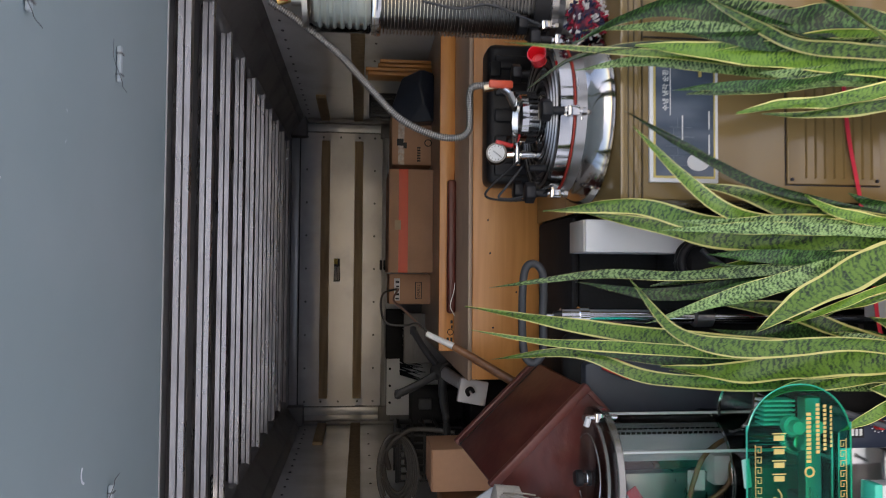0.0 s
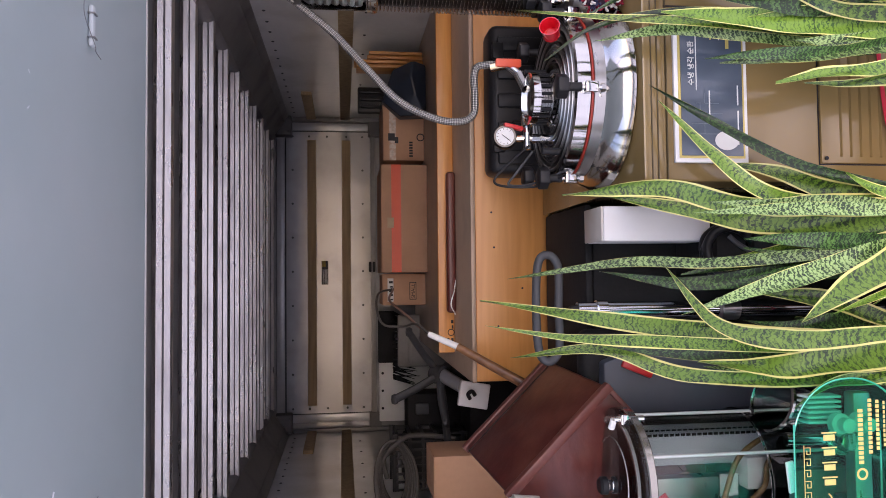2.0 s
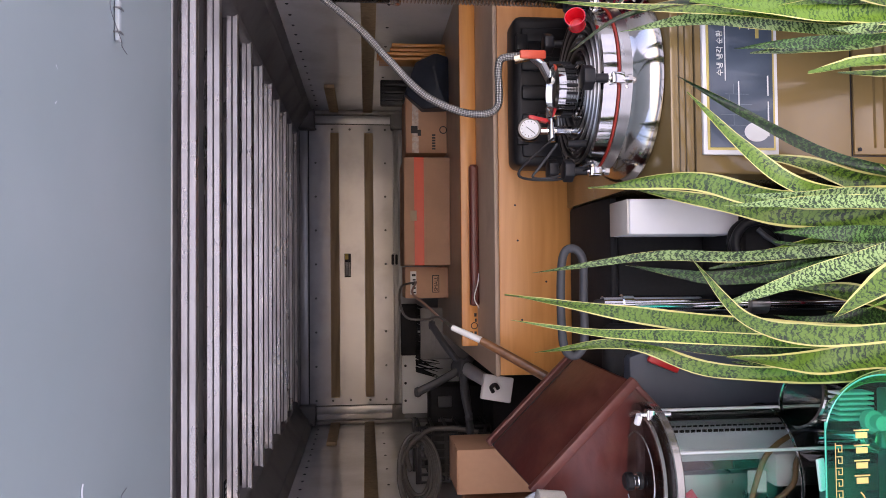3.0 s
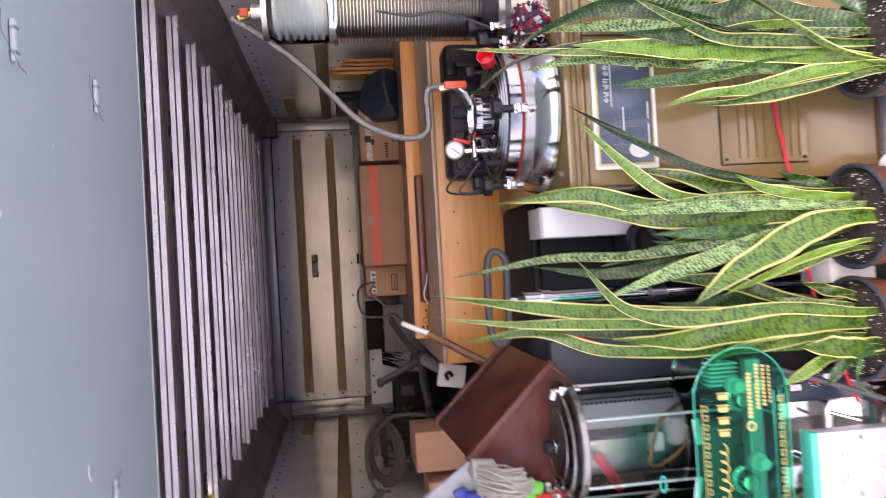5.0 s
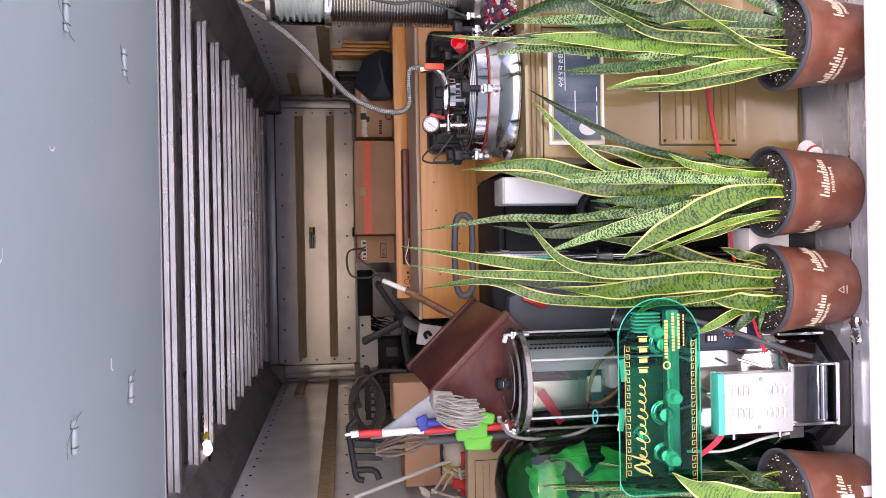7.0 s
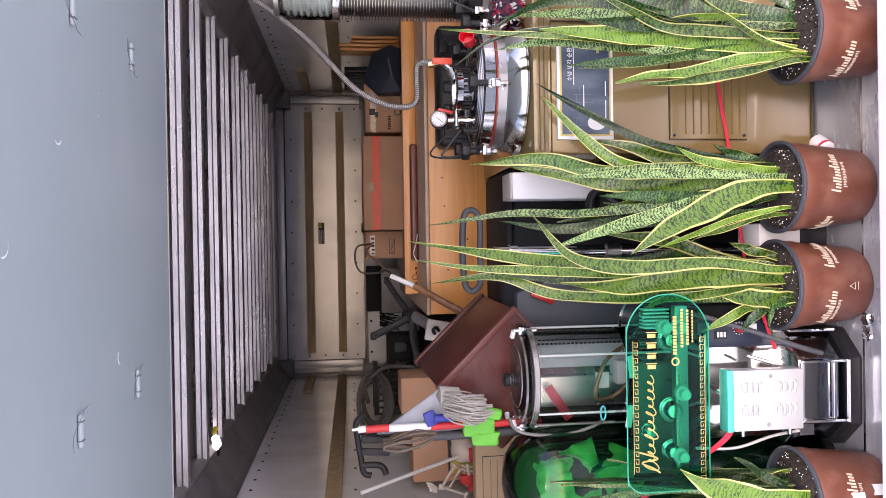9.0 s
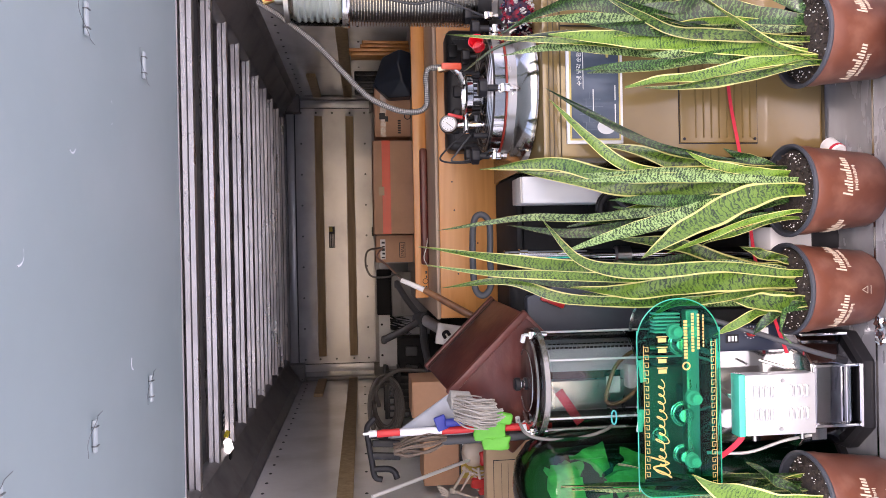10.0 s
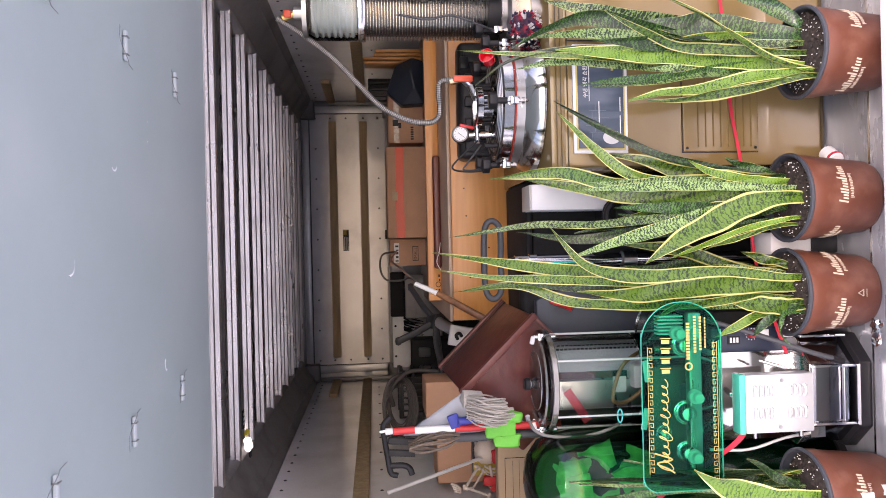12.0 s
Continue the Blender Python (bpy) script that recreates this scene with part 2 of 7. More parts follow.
def box(x0, x1, y0, y1, z0, z1, bev=0.0, seg=2, bm=None, turn=None):
    b = bmesh.new()
    r = bmesh.ops.create_cube(b, size=1)
    bmesh.ops.scale(b, vec=(abs(x1 - x0), abs(y1 - y0), abs(z1 - z0)), verts=b.verts)
    if bev:
        bmesh.ops.bevel(b, geom=b.edges[:], offset=bev, segments=seg, profile=0.5, affect="EDGES")
    if turn:
        bmesh.ops.rotate(b, verts=b.verts, cent=(0, 0, 0), matrix=Euler([radians(a) for a in turn]).to_matrix())
    bmesh.ops.translate(b, verts=b.verts, vec=((x0 + x1) / 2, (y0 + y1) / 2, (z0 + z1) / 2))
    return join(bm, b)


def join(bm, b):
    if bm is None:
        return b
    me = bpy.data.meshes.new("tmp")
    b.to_mesh(me)
    b.free()
    bm.from_mesh(me)
    bpy.data.meshes.remove(me)
    return bm


def lathe(profile, centre, seg=40, bm=None, axis=(0, 0, 1), squash=1.0):
    """Turns (radius, height) pairs round an axis."""
    b = bmesh.new()
    rows = []
    for r, h in profile:
        if r < 1e-6:
            rows.append([b.verts.new((0, 0, h))])
        else:
            rows.append([b.verts.new((r * math.cos(2 * math.pi * i / seg), r * squash * math.sin(2 * math.pi * i / seg), h)) for i in range(seg)])
    for a, c in zip(rows, rows[1:]):
        for i in range(seg):
            j = (i + 1) % seg
            if len(a) == 1 and len(c) == 1:
                continue
            if len(a) == 1:
                b.faces.new((a[0], c[i], c[j]))
            elif len(c) == 1:
                b.faces.new((a[i], a[j], c[0]))
            else:
                b.faces.new((a[i], a[j], c[j], c[i]))
    q = Vector((0, 0, 1)).rotation_difference(Vector(axis).normalized()).to_matrix()
    bmesh.ops.rotate(b, verts=b.verts, cent=(0, 0, 0), matrix=q)
    bmesh.ops.translate(b, verts=b.verts, vec=centre)
    return join(bm, b)


def rod(p0, p1, r, r1=None, seg=14, bm=None, bev=0.0):
    p0, p1 = Vector(p0), Vector(p1)
    h = (p1 - p0).length
    r1 = r if r1 is None else r1
    e = min(bev, h * 0.3)
    prof = [(0, 0), (r - e, 0), (r, e), (r1, h - e), (r1 - e, h), (0, h)] if e else [(0, 0), (r, 0), (r1, h), (0, h)]
    return lathe(prof, p0, seg, bm, p1 - p0)


def spline(pts, n=8):
    """Catmull-Rom through points."""
    P = [Vector(p) for p in pts]
    P = [2 * P[0] - P[1]] + P + [2 * P[-1] - P[-2]]
    out = []
    for i in range(1, len(P) - 2):
        a, b, c, d = P[i - 1:i + 3]
        for k in range(n):
            t = k / n
            out.append(0.5 * ((2 * b) + (c - a) * t + (2 * a - 5 * b + 4 * c - d) * t * t + (3 * b - a - 3 * c + d) * t ** 3))
    out.append(P[-2])
    return out


def tube(pts, r, seg=10, n=8, bm=None, flat=1.0):
    b = bmesh.new()
    uvl = b.loops.layers.uv.new("UVMap")
    run = [0.0]
    path = spline(pts, n)
    up = Vector((0.13, 0.31, 0.94))
    rings = []
    for i, p in enumerate(path):
        d = (path[min(i + 1, len(path) - 1)] - path[max(i - 1, 0)]).normalized()
        s = d.cross(up).normalized()
        u = s.cross(d)
        up = u
        rings.append([b.verts.new(p + s * r * math.cos(2 * math.pi * k / seg) + u * r * flat * math.sin(2 * math.pi * k / seg)) for k in range(seg)])
    for i in range(1, len(path)):
        run.append(run[-1] + (path[i] - path[i - 1]).length)
    for i, (a, c) in enumerate(zip(rings, rings[1:])):
        for k in range(seg):
            fc = b.faces.new((a[k], a[(k + 1) % seg], c[(k + 1) % seg], c[k]))
            for lp, (u, v) in zip(fc.loops, ((k, run[i]), (k + 1, run[i]), (k + 1, run[i + 1]), (k, run[i + 1]))):
                lp[uvl].uv = (u / seg, v)
    b.faces.new(rings[0][::-1])
    b.faces.new(rings[-1])
    return join(bm, b)


def slab(outline, axis, d0, d1, bm=None, bev=0.0):
    """A flat shape of given thickness. axis "y": outline in x, z; "z": in x, y; "x": in y, z."""
    b = bmesh.new()
    def put(u, v, d):
        return {"y": (u, d, v), "z": (u, v, d), "x": (d, u, v)}[axis]
    lo = [b.verts.new(put(u, v, d0)) for u, v in outline]
    hi = [b.verts.new(put(u, v, d1)) for u, v in outline]
    n = len(outline)
    b.faces.new(lo[::-1])
    b.faces.new(hi)
    for i in range(n):
        b.faces.new((lo[i], lo[(i + 1) % n], hi[(i + 1) % n], hi[i]))
    if bev:
        bmesh.ops.recalc_face_normals(b, faces=b.faces)
        bmesh.ops.bevel(b, geom=b.edges[:], offset=bev, segments=2, profile=0.5, affect="EDGES")
    return join(bm, b)


# ---- the truck box ----
DZ, REAR, FRONT = 0.095, -0.27, 3.468   # deck height, rear edge, front wall
WL, WR, ROOFZ = -0.95, 0.995, 1.79      # side walls and roof sheet

struct("ground", slab([(-400, -400), (400, -400), (400, 400), (-400, 400)], "z", -0.75, -0.7), GROUND, "pale worn concrete yard under the truck", "ground")
floor = struct("floor", box(WL - 0.02, WR + 0.02, REAR, FRONT + 0.04, DZ - 0.06, DZ, 0.003), DECK, "scuffed grey steel deck of the truck box", "floor")
struct("wall_front", box(WL - 0.02, WR + 0.02, FRONT, FRONT + 0.04, DZ, ROOFZ), ALU, "grey aluminium front wall of the truck box", "wall")
struct("wall_left", box(WL - 0.04, WL, -0.125, FRONT, DZ, ROOFZ), ALU_WALL, "pale grey painted side wall with rivets", "wall")
struct("wall_right", box(WR, WR + 0.04, -0.125, FRONT, DZ, ROOFZ), ALU_WALL, "pale grey painted side wall with rivets", "wall")
struct("ceiling", box(WL - 0.04, WR + 0.04, -0.085, FRONT + 0.04, ROOFZ, ROOFZ + 0.03), ROOF, "roof sheet of the truck box, shade put into its dark colour", "ceiling")

RIBZ, RX0, RX1 = 1.757, WL + 0.128, WR - 0.128


def rib(y):
    """A roof rib: two upright pale faces, one above the other, with a dark slot between them."""
    z = RIBZ
    b = slab([(y + 0.001, z + 0.0028), (y - 0.0025, z + 0.0165), (y + 0.02, z + 0.018), (y + 0.03, ROOFZ + 0.002), (y + 0.034, ROOFZ + 0.002), (y + 0.034, z + 0.0028)], "x", RX0, RX1)
    b = slab([(y - 0.001, z - 0.0028), (y + 0.0025, z - 0.0165), (y + 0.005, z - 0.018), (y + 0.03, z - 0.018), (y + 0.034, z - 0.0028)], "x", RX0, RX1, b)
    ob = struct("ceiling_rib", b, BOW, "pale aluminium roof rib with a dark slot", "roof rib")
    BASE[ob.name] = Vector((0, 0, 0))
    # Dark filler puts the shade of the recess into the colour.
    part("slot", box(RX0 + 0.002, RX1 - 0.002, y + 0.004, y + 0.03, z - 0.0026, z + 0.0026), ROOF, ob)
    return ob


RIBS = [0.72 + 0.2945 * i for i in range(10)]
for y in RIBS:
    rib(y)

for s, w in ((-1, WL), (1, WR)):
    prof = [(w, 1.652), (w - s * 0.012, 1.652), (w - s * 0.03, 1.668), (w - s * 0.052, 1.672), (w - s * 0.058, 1.684), (w - s * 0.13, 1.733), (w - s * 0.15, 1.736), (w - s * 0.16, 1.748), (w - s * 0.16, ROOFZ), (w, ROOFZ)]
    struct("trim_rail", slab(prof, "y", -0.065, FRONT - 0.002), COVE, "dark grey cove rail along the roof edge", "rail")
    b = box(w - s * 0.125, w - s * 0.004, FRONT - 0.10, FRONT - 0.001, 1.632, 1.758, 0.008)
    for a, z in ((0.02, 1.648), (0.10, 1.648), (0.105, 1.72)):
        rod((w - s * a, FRONT - 0.1, z), (w - s * a, FRONT - 0.106, z), 0.008, 0.006, 8, b)
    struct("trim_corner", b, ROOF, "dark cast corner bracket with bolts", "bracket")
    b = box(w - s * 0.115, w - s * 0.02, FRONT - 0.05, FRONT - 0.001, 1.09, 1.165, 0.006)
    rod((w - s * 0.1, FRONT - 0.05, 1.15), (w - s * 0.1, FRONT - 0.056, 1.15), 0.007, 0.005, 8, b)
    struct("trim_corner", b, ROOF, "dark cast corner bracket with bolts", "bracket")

# frame of the front wall
PX0, PX1 = -0.838, 0.912
for x0, x1 in ((PX0 - 0.053, PX0 - 0.004), (PX1 + 0.004, PX1 + 0.053)):
    struct("trim_post", box(x0, x1, FRONT - 0.012, FRONT, 0.9, 1.725, 0.003), ALU_POST, "aluminium post at the edge of the front wall", "post")
struct("trim_head", box(PX0 - 0.03, PX1 + 0.03, FRONT - 0.03, FRONT, 1.729, 1.788, 0.004), HEAD, "dark head rail over the front wall", "rail")
struct("trim_strip", box(PX0, PX1, FRONT - 0.012, FRONT, 1.679, 1.7275, 0.003), ALU_POST, "aluminium strip over the front panel", "strip")
struct("trim_gap", box(PX0, PX1, FRONT - 0.003, FRONT, 1.671, 1.6785), BLACK, "dark joint under the aluminium strip", "joint")
for x in (PX0 - 0.0035, PX1 - 0.001):
    struct("trim_gap", box(x, x + 0.0045, FRONT - 0.003, FRONT, 1.16, 1.671), BLACK, "dark joint beside the post", "joint")
for z in (1.514, 1.302):
    struct("trim_wood", box(-0.787, 0.857, FRONT - 0.016, FRONT, z - 0.027, z + 0.027, 0.003), WOOD_RAIL, "weathered brown wooden rub rail", "rail")
struct("trim_ledge", box(PX0 - 0.05, PX1 + 0.05, FRONT - 0.03, FRONT, 1.122, 1.150, 0.003), RAIL, "dark ledge under the front panel", "ledge")
for s, w in ((-1, WL), (1, WR)):
    struct("trim_angle", box(w - s * 0.002, w - s * 0.026, FRONT - 0.05, FRONT - 0.013, 0.9, 1.63, 0.004), COVE, "grey corner angle between front and side wall", "angle")
    struct("trim_wood", box(w - s * 0.02, w, 2.80 + 0.09 * (s < 0), FRONT - 0.06, 1.487, 1.542, 0.003), WOOD_RAIL, "short brown wooden block on the side wall", "rail")
    struct("trim_wood", box(w - s * 0.02, w, 0.1, FRONT - 0.06, 1.278, 1.337, 0.003), WOOD_RAIL, "long brown wooden rub rail on the side wall", "rail")

# rear hatch, swung up
HY, HZ, HS = -0.06, 1.598, 0.052
b = bmesh.new()
slab([(HY, HZ), (HY, HZ + 0.03), (HY - 1.75, HZ + 0.03 + 1.75 * HS), (HY - 1.75, HZ + 1.75 * HS)], "x", WL - 0.03, WR + 0.03, b, 0.003)
hatch = thing("rear_hatch", (0, HY, HZ), "blue-grey painted rear hatch swung up overhead", "hatch")
part("panel", b, HATCH, hatch)
part("edge_seal", box(WL - 0.028, WR + 0.028, HY + 0.0005, HY + 0.006, HZ - 0.001, HZ + 0.029, 0.002), RAIL, hatch, "dark rubber edge seal")
SCUFF = mat("pale scuff", (0.72, 0.75, 0.78), 0.6, 0, 0.1, 80)
for x, y, r, a0 in ((0.17, -0.42, 0.022, 0.6), (0.1, -0.55, 0.012, 2.0), (-0.235, -0.335, 0.013, 3.4), (-0.05, -0.7, 0.015, 1.2)):
    z = HZ + (HY - y) * HS - 0.0003
    part("scuff", tube([(x + r * math.cos(a0 + 0.5 * k), y + r * math.sin(a0 + 0.5 * k), z) for k in range(5)], 0.0014, 6, 4, flat=0.3), SCUFF, hatch, "pale curved scuff")
for x in (-0.6, 0.0, 0.6):
    part("hinge", rod((x - 0.05, HY + 0.012, HZ + 0.04), (x + 0.05, HY + 0.012, HZ + 0.04), 0.009), RAIL, hatch)
struct("trim_header", box(WL - 0.02, WR + 0.02, -0.085, 0.0, 1.68, ROOFZ, 0.004), RAIL, "dark header over the rear opening", "header")
struct("sill", box(WL - 0.03, WR + 0.03, -0.80, REAR - 0.002, 0.0, 0.191, 0.008), mat("bright white enamel", (0.9, 0.9, 0.89), 0.35, 0, 0.02, 30), "white enamelled rear gate step", "sill")
struct("underframe", box(-0.5, 0.5, 0.1, 3.4, -0.7, DZ - 0.061), RAIL, "dark plain underframe of the truck", "underframe")
# Unseen wall, added only to shape reflections and bounced light.
struct("wall_unseen", box(-12, 12, -9.3, -9.0, -0.7, 0.3), mat("plain unseen wall", (0.42, 0.41, 0.4), 0.8, 0, 0.25, 3, 0.2, dirt=(0.25, 0.25, 0.24), dirt_amt=0.6, dirt_scale=0.8), "plain unseen wall added behind the truck to shape reflections", "wall")


# ---- wooden table across the box ----
def table():
    t = thing("wooden_table", (0.27, 1.25, DZ), "orange veneered wooden table with a grey-brown top", "table")
    part("tabletop", box(-0.285, 0.985, 0.728, 2.25, 0.980, 0.9925, 0.003), DESKTOP, t, "grey-brown laminate top")
    part("front_panel", box(-0.283, 0.985, 0.733, 0.753, 0.782, 0.9795, 0.003), WOOD, t, "orange wood front panel with small nail heads")
    part("side_panel", box(-0.283, -0.263, 0.754, 2.2, 0.782, 0.974, 0.003), WOOD, t)
    for x in (-0.235, 0.95):
        for y in (0.80, 2.18):
            part("leg", box(x - 0.022, x + 0.022, y - 0.022, y + 0.022, DZ, 0.974, 0.004), WOOD_EDGE, t)
    part("shelf_rail", box(-0.235, 0.985, 1.02, 1.042, 0.993, 1.041, 0.003), WOOD_EDGE, t, "orange pine rail on the tabletop")
    # printed marks on the rail
    for k, (x, z) in enumerate(((-0.142, 1.0), (-0.158, 1.0), (-0.196, 1.0), (-0.206, 1.0), (-0.196, 1.012))):
        part("print_mark", box(x - 0.006, x + 0.004, 1.0188, 1.0199, z - 0.003, z + 0.004 - 0.002 * (k % 2)), BLACK, t)
    part("print_mark", lathe([(0.008, 0), (0.0105, 0), (0.0105, 0.001), (0.008, 0.001), (0.008, 0)], (-0.175, 1.0198, 1.004), 20, axis=(0, -1, 0)), BLACK, t)
    nail = rod((0, 0, 0), (0, -0.0015, 0), 0.0028, seg=8)
    finish(nail)
    me = bpy.data.meshes.new("nail")
    nail.to_mesh(me)
    nail.free()
    me.materials.append(BLACK)
    rnd = random.Random(4)
    for i in range(9):
        share("nail", me, t, (-0.24 + 0.1 * i + rnd.uniform(-0.01, 0.01), 0.7328, rnd.choice((0.93, 0.85, 0.80)) + rnd.uniform(-0.01, 0.01)))


table()


def carton(x0, x1, y0, y1, z0, z1, mt, label, tape=None, turn=0):
    c = thing("cardboard_box", ((x0 + x1) / 2, (y0 + y1) / 2, z0), label, "box")
    body = part("body", box(x0, x1, y0, y1, z0, z1 - 0.003, 0.003), mt, c)
    m = (x0 + x1) / 2
    part("flap", box(x0 + 0.001, x1 - 0.001, y0 + 0.001, (y0 + y1) / 2 - 0.001, z1 - 0.003, z1, 0.001), mt, c)
    part("flap", box(x0 + 0.001, x1 - 0.001, (y0 + y1) / 2 + 0.001, y1 - 0.001, z1 - 0.003, z1, 0.001), mt, c)
    if tape:
        zt = z0 + (z1 - z0) * 0.68
        part("tape", box(x0 + 0.0, x1, y0 - 0.0012, y0, zt - 0.02, zt + 0.018), tape, c, "red-orange tape")
    if turn:
        c.rotation_euler[2] = radians(turn)
    return c


ORANGE_TAPE = mat("orange tape", (0.72, 0.07, 0.015), 0.35, 0, 0.06, 40)
bx = carton(0.011, 0.434, 1.707, 2.06, 0.993, 1.174, CARD, "brown cardboard box with a red-orange tape band", ORANGE_TAPE)
part("label", box(0.185, 0.225, 1.7045, 1.7065, 1.125, 1.15), CARD_B, bx, "pale paper patch")


# ---- tan metal machine cabinet ----
CX0, CX1, CY = 0.15, 0.80, 0.065


def cabinet():
    c = thing("machine_cabinet", (0.47, 0.33, DZ), "olive tan enamelled metal cabinet with a louvred panel", "cabinet")
    part("body", box(CX0, CX1, CY, 0.715, DZ + 0.004, 0.80, 0.006), TAN, c)
    part("top_band", box(CX0 - 0.003, CX1 + 0.003, CY - 0.004, 0.718, 0.765, 0.802, 0.004), TAN, c)
    d = part("panel", box(0.185, 0.425, CY - 0.006, CY, 0.275, 0.468, 0.002), TAN, c)
    for i in range(8):
        z = 0.292 + i * 0.0195
        b = slab([(CY - 0.006, z), (CY - 0.0105, z + 0.0012), (CY - 0.0105, z + 0.0022), (CY - 0.006, z + 0.004)], "x", 0.197, 0.413)
        part("slat", b, TAN, d)
    for x, z in ((0.194, 0.46), (0.416, 0.46), (0.194, 0.283), (0.416, 0.283)):
        part("screw", rod((x, CY - 0.006, z), (x, CY - 0.009, z), 0.0035, seg=10), BLACK, d)
    for z in (0.758, 0.775, 0.786):
        part("band_line", box(CX0 - 0.0035, CX1, CY - 0.0062, CY - 0.0042 + (0.004 if z < 0.76 else 0), z, z + 0.0018), TANDARK, c)
    for u0, u1, v0, v1 in ((0.183, 0.427, 0.2725, 0.2745), (0.183, 0.427, 0.4685, 0.4705), (0.1825, 0.1845, 0.2725, 0.4705), (0.4255, 0.4275, 0.2725, 0.4705)):
        part("panel_gap", box(u0, u1, CY - 0.0012, CY, v0, v1), BLACK, c)
    part("foot_edge", box(CX0, CX1, CY - 0.003, CY, DZ + 0.004, DZ + 0.012, 0.001), TANDARK, c)
    part("seam", box(0.46, 0.4625, CY - 0.002, CY, DZ + 0.02, 0.76), BLACK, c, "dark door seam")
    # sign
    s = part("sign", box(0.183, 0.45, CY - 0.008, CY, 0.61, 0.746, 0.0015), WHITE, c, "white framed sign")
    part("sign_border", box(0.191, 0.442, CY - 0.0095, CY - 0.008, 0.617, 0.739), GOLD, s, "gold border")
    part("sign_face", box(0.195, 0.438, CY - 0.011, CY - 0.0095, 0.621, 0.735), SIGNBLUE, s, "slate blue printed face")
    return c, s


SIGNPALE = mat("pale blue print", (0.13, 0.175, 0.22), 0.4)
# Darker copy of the tan, for groove lines and the bottom edge.
TANDARK = mat("darker olive line", (0.07, 0.048, 0.016), 0.4, 0, 0.1, 40)
SIGNBLUE = mat("slate blue print", (0.07, 0.095, 0.13), 0.25, 0, 0.15, 20, coat=0.5, dirt=(0.15, 0.19, 0.24), dirt_amt=0.5, dirt_scale=9)
cabinet_ob, sign_ob = cabinet()


def flat_text(text, size, place, material, parent, name="lettering", depth=0.0006):
    """Raised lettering that faces the rear."""
    cu = bpy.data.curves.new(name, "FONT")
    cu.body, cu.size, cu.extrude, cu.align_x = text, size, depth, "LEFT"
    cu.materials.append(material)
    ob = new(name, cu)
    ob.parent = parent
    ob.location = Vector(place) - BASE[parent.name]
    ob.rotation_euler = (radians(90), 0, 0)
    return ob


flat_text("\uc218\ub0c9 \ub0c9\uac01 \uc21c\ud658", 0.013, (0.318, CY - 0.0118, 0.712), PAPER, sign_ob)
for i, (x0, x1, z, h) in enumerate(((0.31, 0.425, 0.706, 0.0016), (0.385, 0.43, 0.645, 0.006), (0.215, 0.275, 0.629, 0.0022), (0.285, 0.32, 0.629, 0.0022), (0.25, 0.31, 0.682, 0.002))):
    part("print_bar", box(x0, x1, CY - 0.0118, CY - 0.011, z, z + h), PAPER if i != 1 else GOLD, sign_ob)
for k in range(7):
    part("print_bar", box(0.40 + 0.004 * (k % 2), 0.432, CY - 0.0116, CY - 0.011, 0.63 + 0.008 * k, 0.6318 + 0.008 * k), GOLD if k % 3 == 0 else PAPER, sign_ob)
for k in range(5):
    part("print_line", box(0.215 + 0.018 * k, 0.2158 + 0.018 * k, CY - 0.0114, CY - 0.011, 0.665 - 0.006 * (k % 2), 0.70 + 0.008 * (k % 3)), SIGNPALE, sign_ob)
    part("print_line", box(0.215 + 0.018 * k, 0.233 + 0.018 * k, CY - 0.0114, CY - 0.011, 0.70 - 0.008 * (k % 3), 0.7008 - 0.008 * (k % 3)), SIGNPALE, sign_ob)
part("print_patch", lathe([(0, 0), (0.017, 0), (0.017, 0.0012), (0, 0.0012)], (0.222, CY - 0.0112, 0.652), 20, axis=(0, -1, 0), squash=1.3), PAPER, sign_ob)


# ---- stainless pressure vessel on the cabinet ----
def knob_clamp(parent, p, out):
    """A swing bolt clamp: black star knob, bolt and steel block."""
    p, out = Vector(p), Vector(out).normalized()
    k = []
    for i in range(6):
        a = 2 * math.pi * i / 6
        k += [(0.023 * math.cos(a), 0.023 * math.sin(a)), (0.019 * math.cos(a + 0.52), 0.019 * math.sin(a + 0.52))]
    b = slab([(p.x + u, p.y + v) for u, v in k], "z", p.z + 0.026, p.z + 0.046, None, 0.003)
    cl = part("clamp", b, BLACK, parent, "black star knob")
    part("bolt", rod(p + Vector((0, 0, -0.045)), p + Vector((0, 0, 0.03)), 0.0045), CHROME, cl)
    part("collar", rod(p + Vector((0, 0, 0.0)), p + Vector((0, 0, 0.03)), 0.0085, 0.0075), BLACK, cl)
    part("block", box(p.x - 0.010, p.x + 0.010, p.y - 0.010, p.y + 0.010, p.z - 0.03, p.z - 0.006, 0.003), STEEL, cl)
    part("nut", rod((p.x, p.y, p.z - 0.044), (p.x, p.y, p.z - 0.036), 0.008, seg=6), STEEL_S, cl)
    q = p - out * 0.012
    part("hinge", rod((q.x - 0.016, q.y, p.z - 0.038), (q.x + 0.016, q.y, p.z - 0.038), 0.005), STEEL, cl)


GASKET = mat("dark red rubber", (0.3, 0.025, 0.012), 0.45, 0, 0.15, 40)
BOWL = mat("mirror polished bowl steel", (0.44, 0.425, 0.4), 0.12, 1.0, 0.15, 16, 0.35)
DARKSTEEL = mat("dark steel groove", (0.09, 0.088, 0.085), 0.3, 1.0, 0.15, 40)


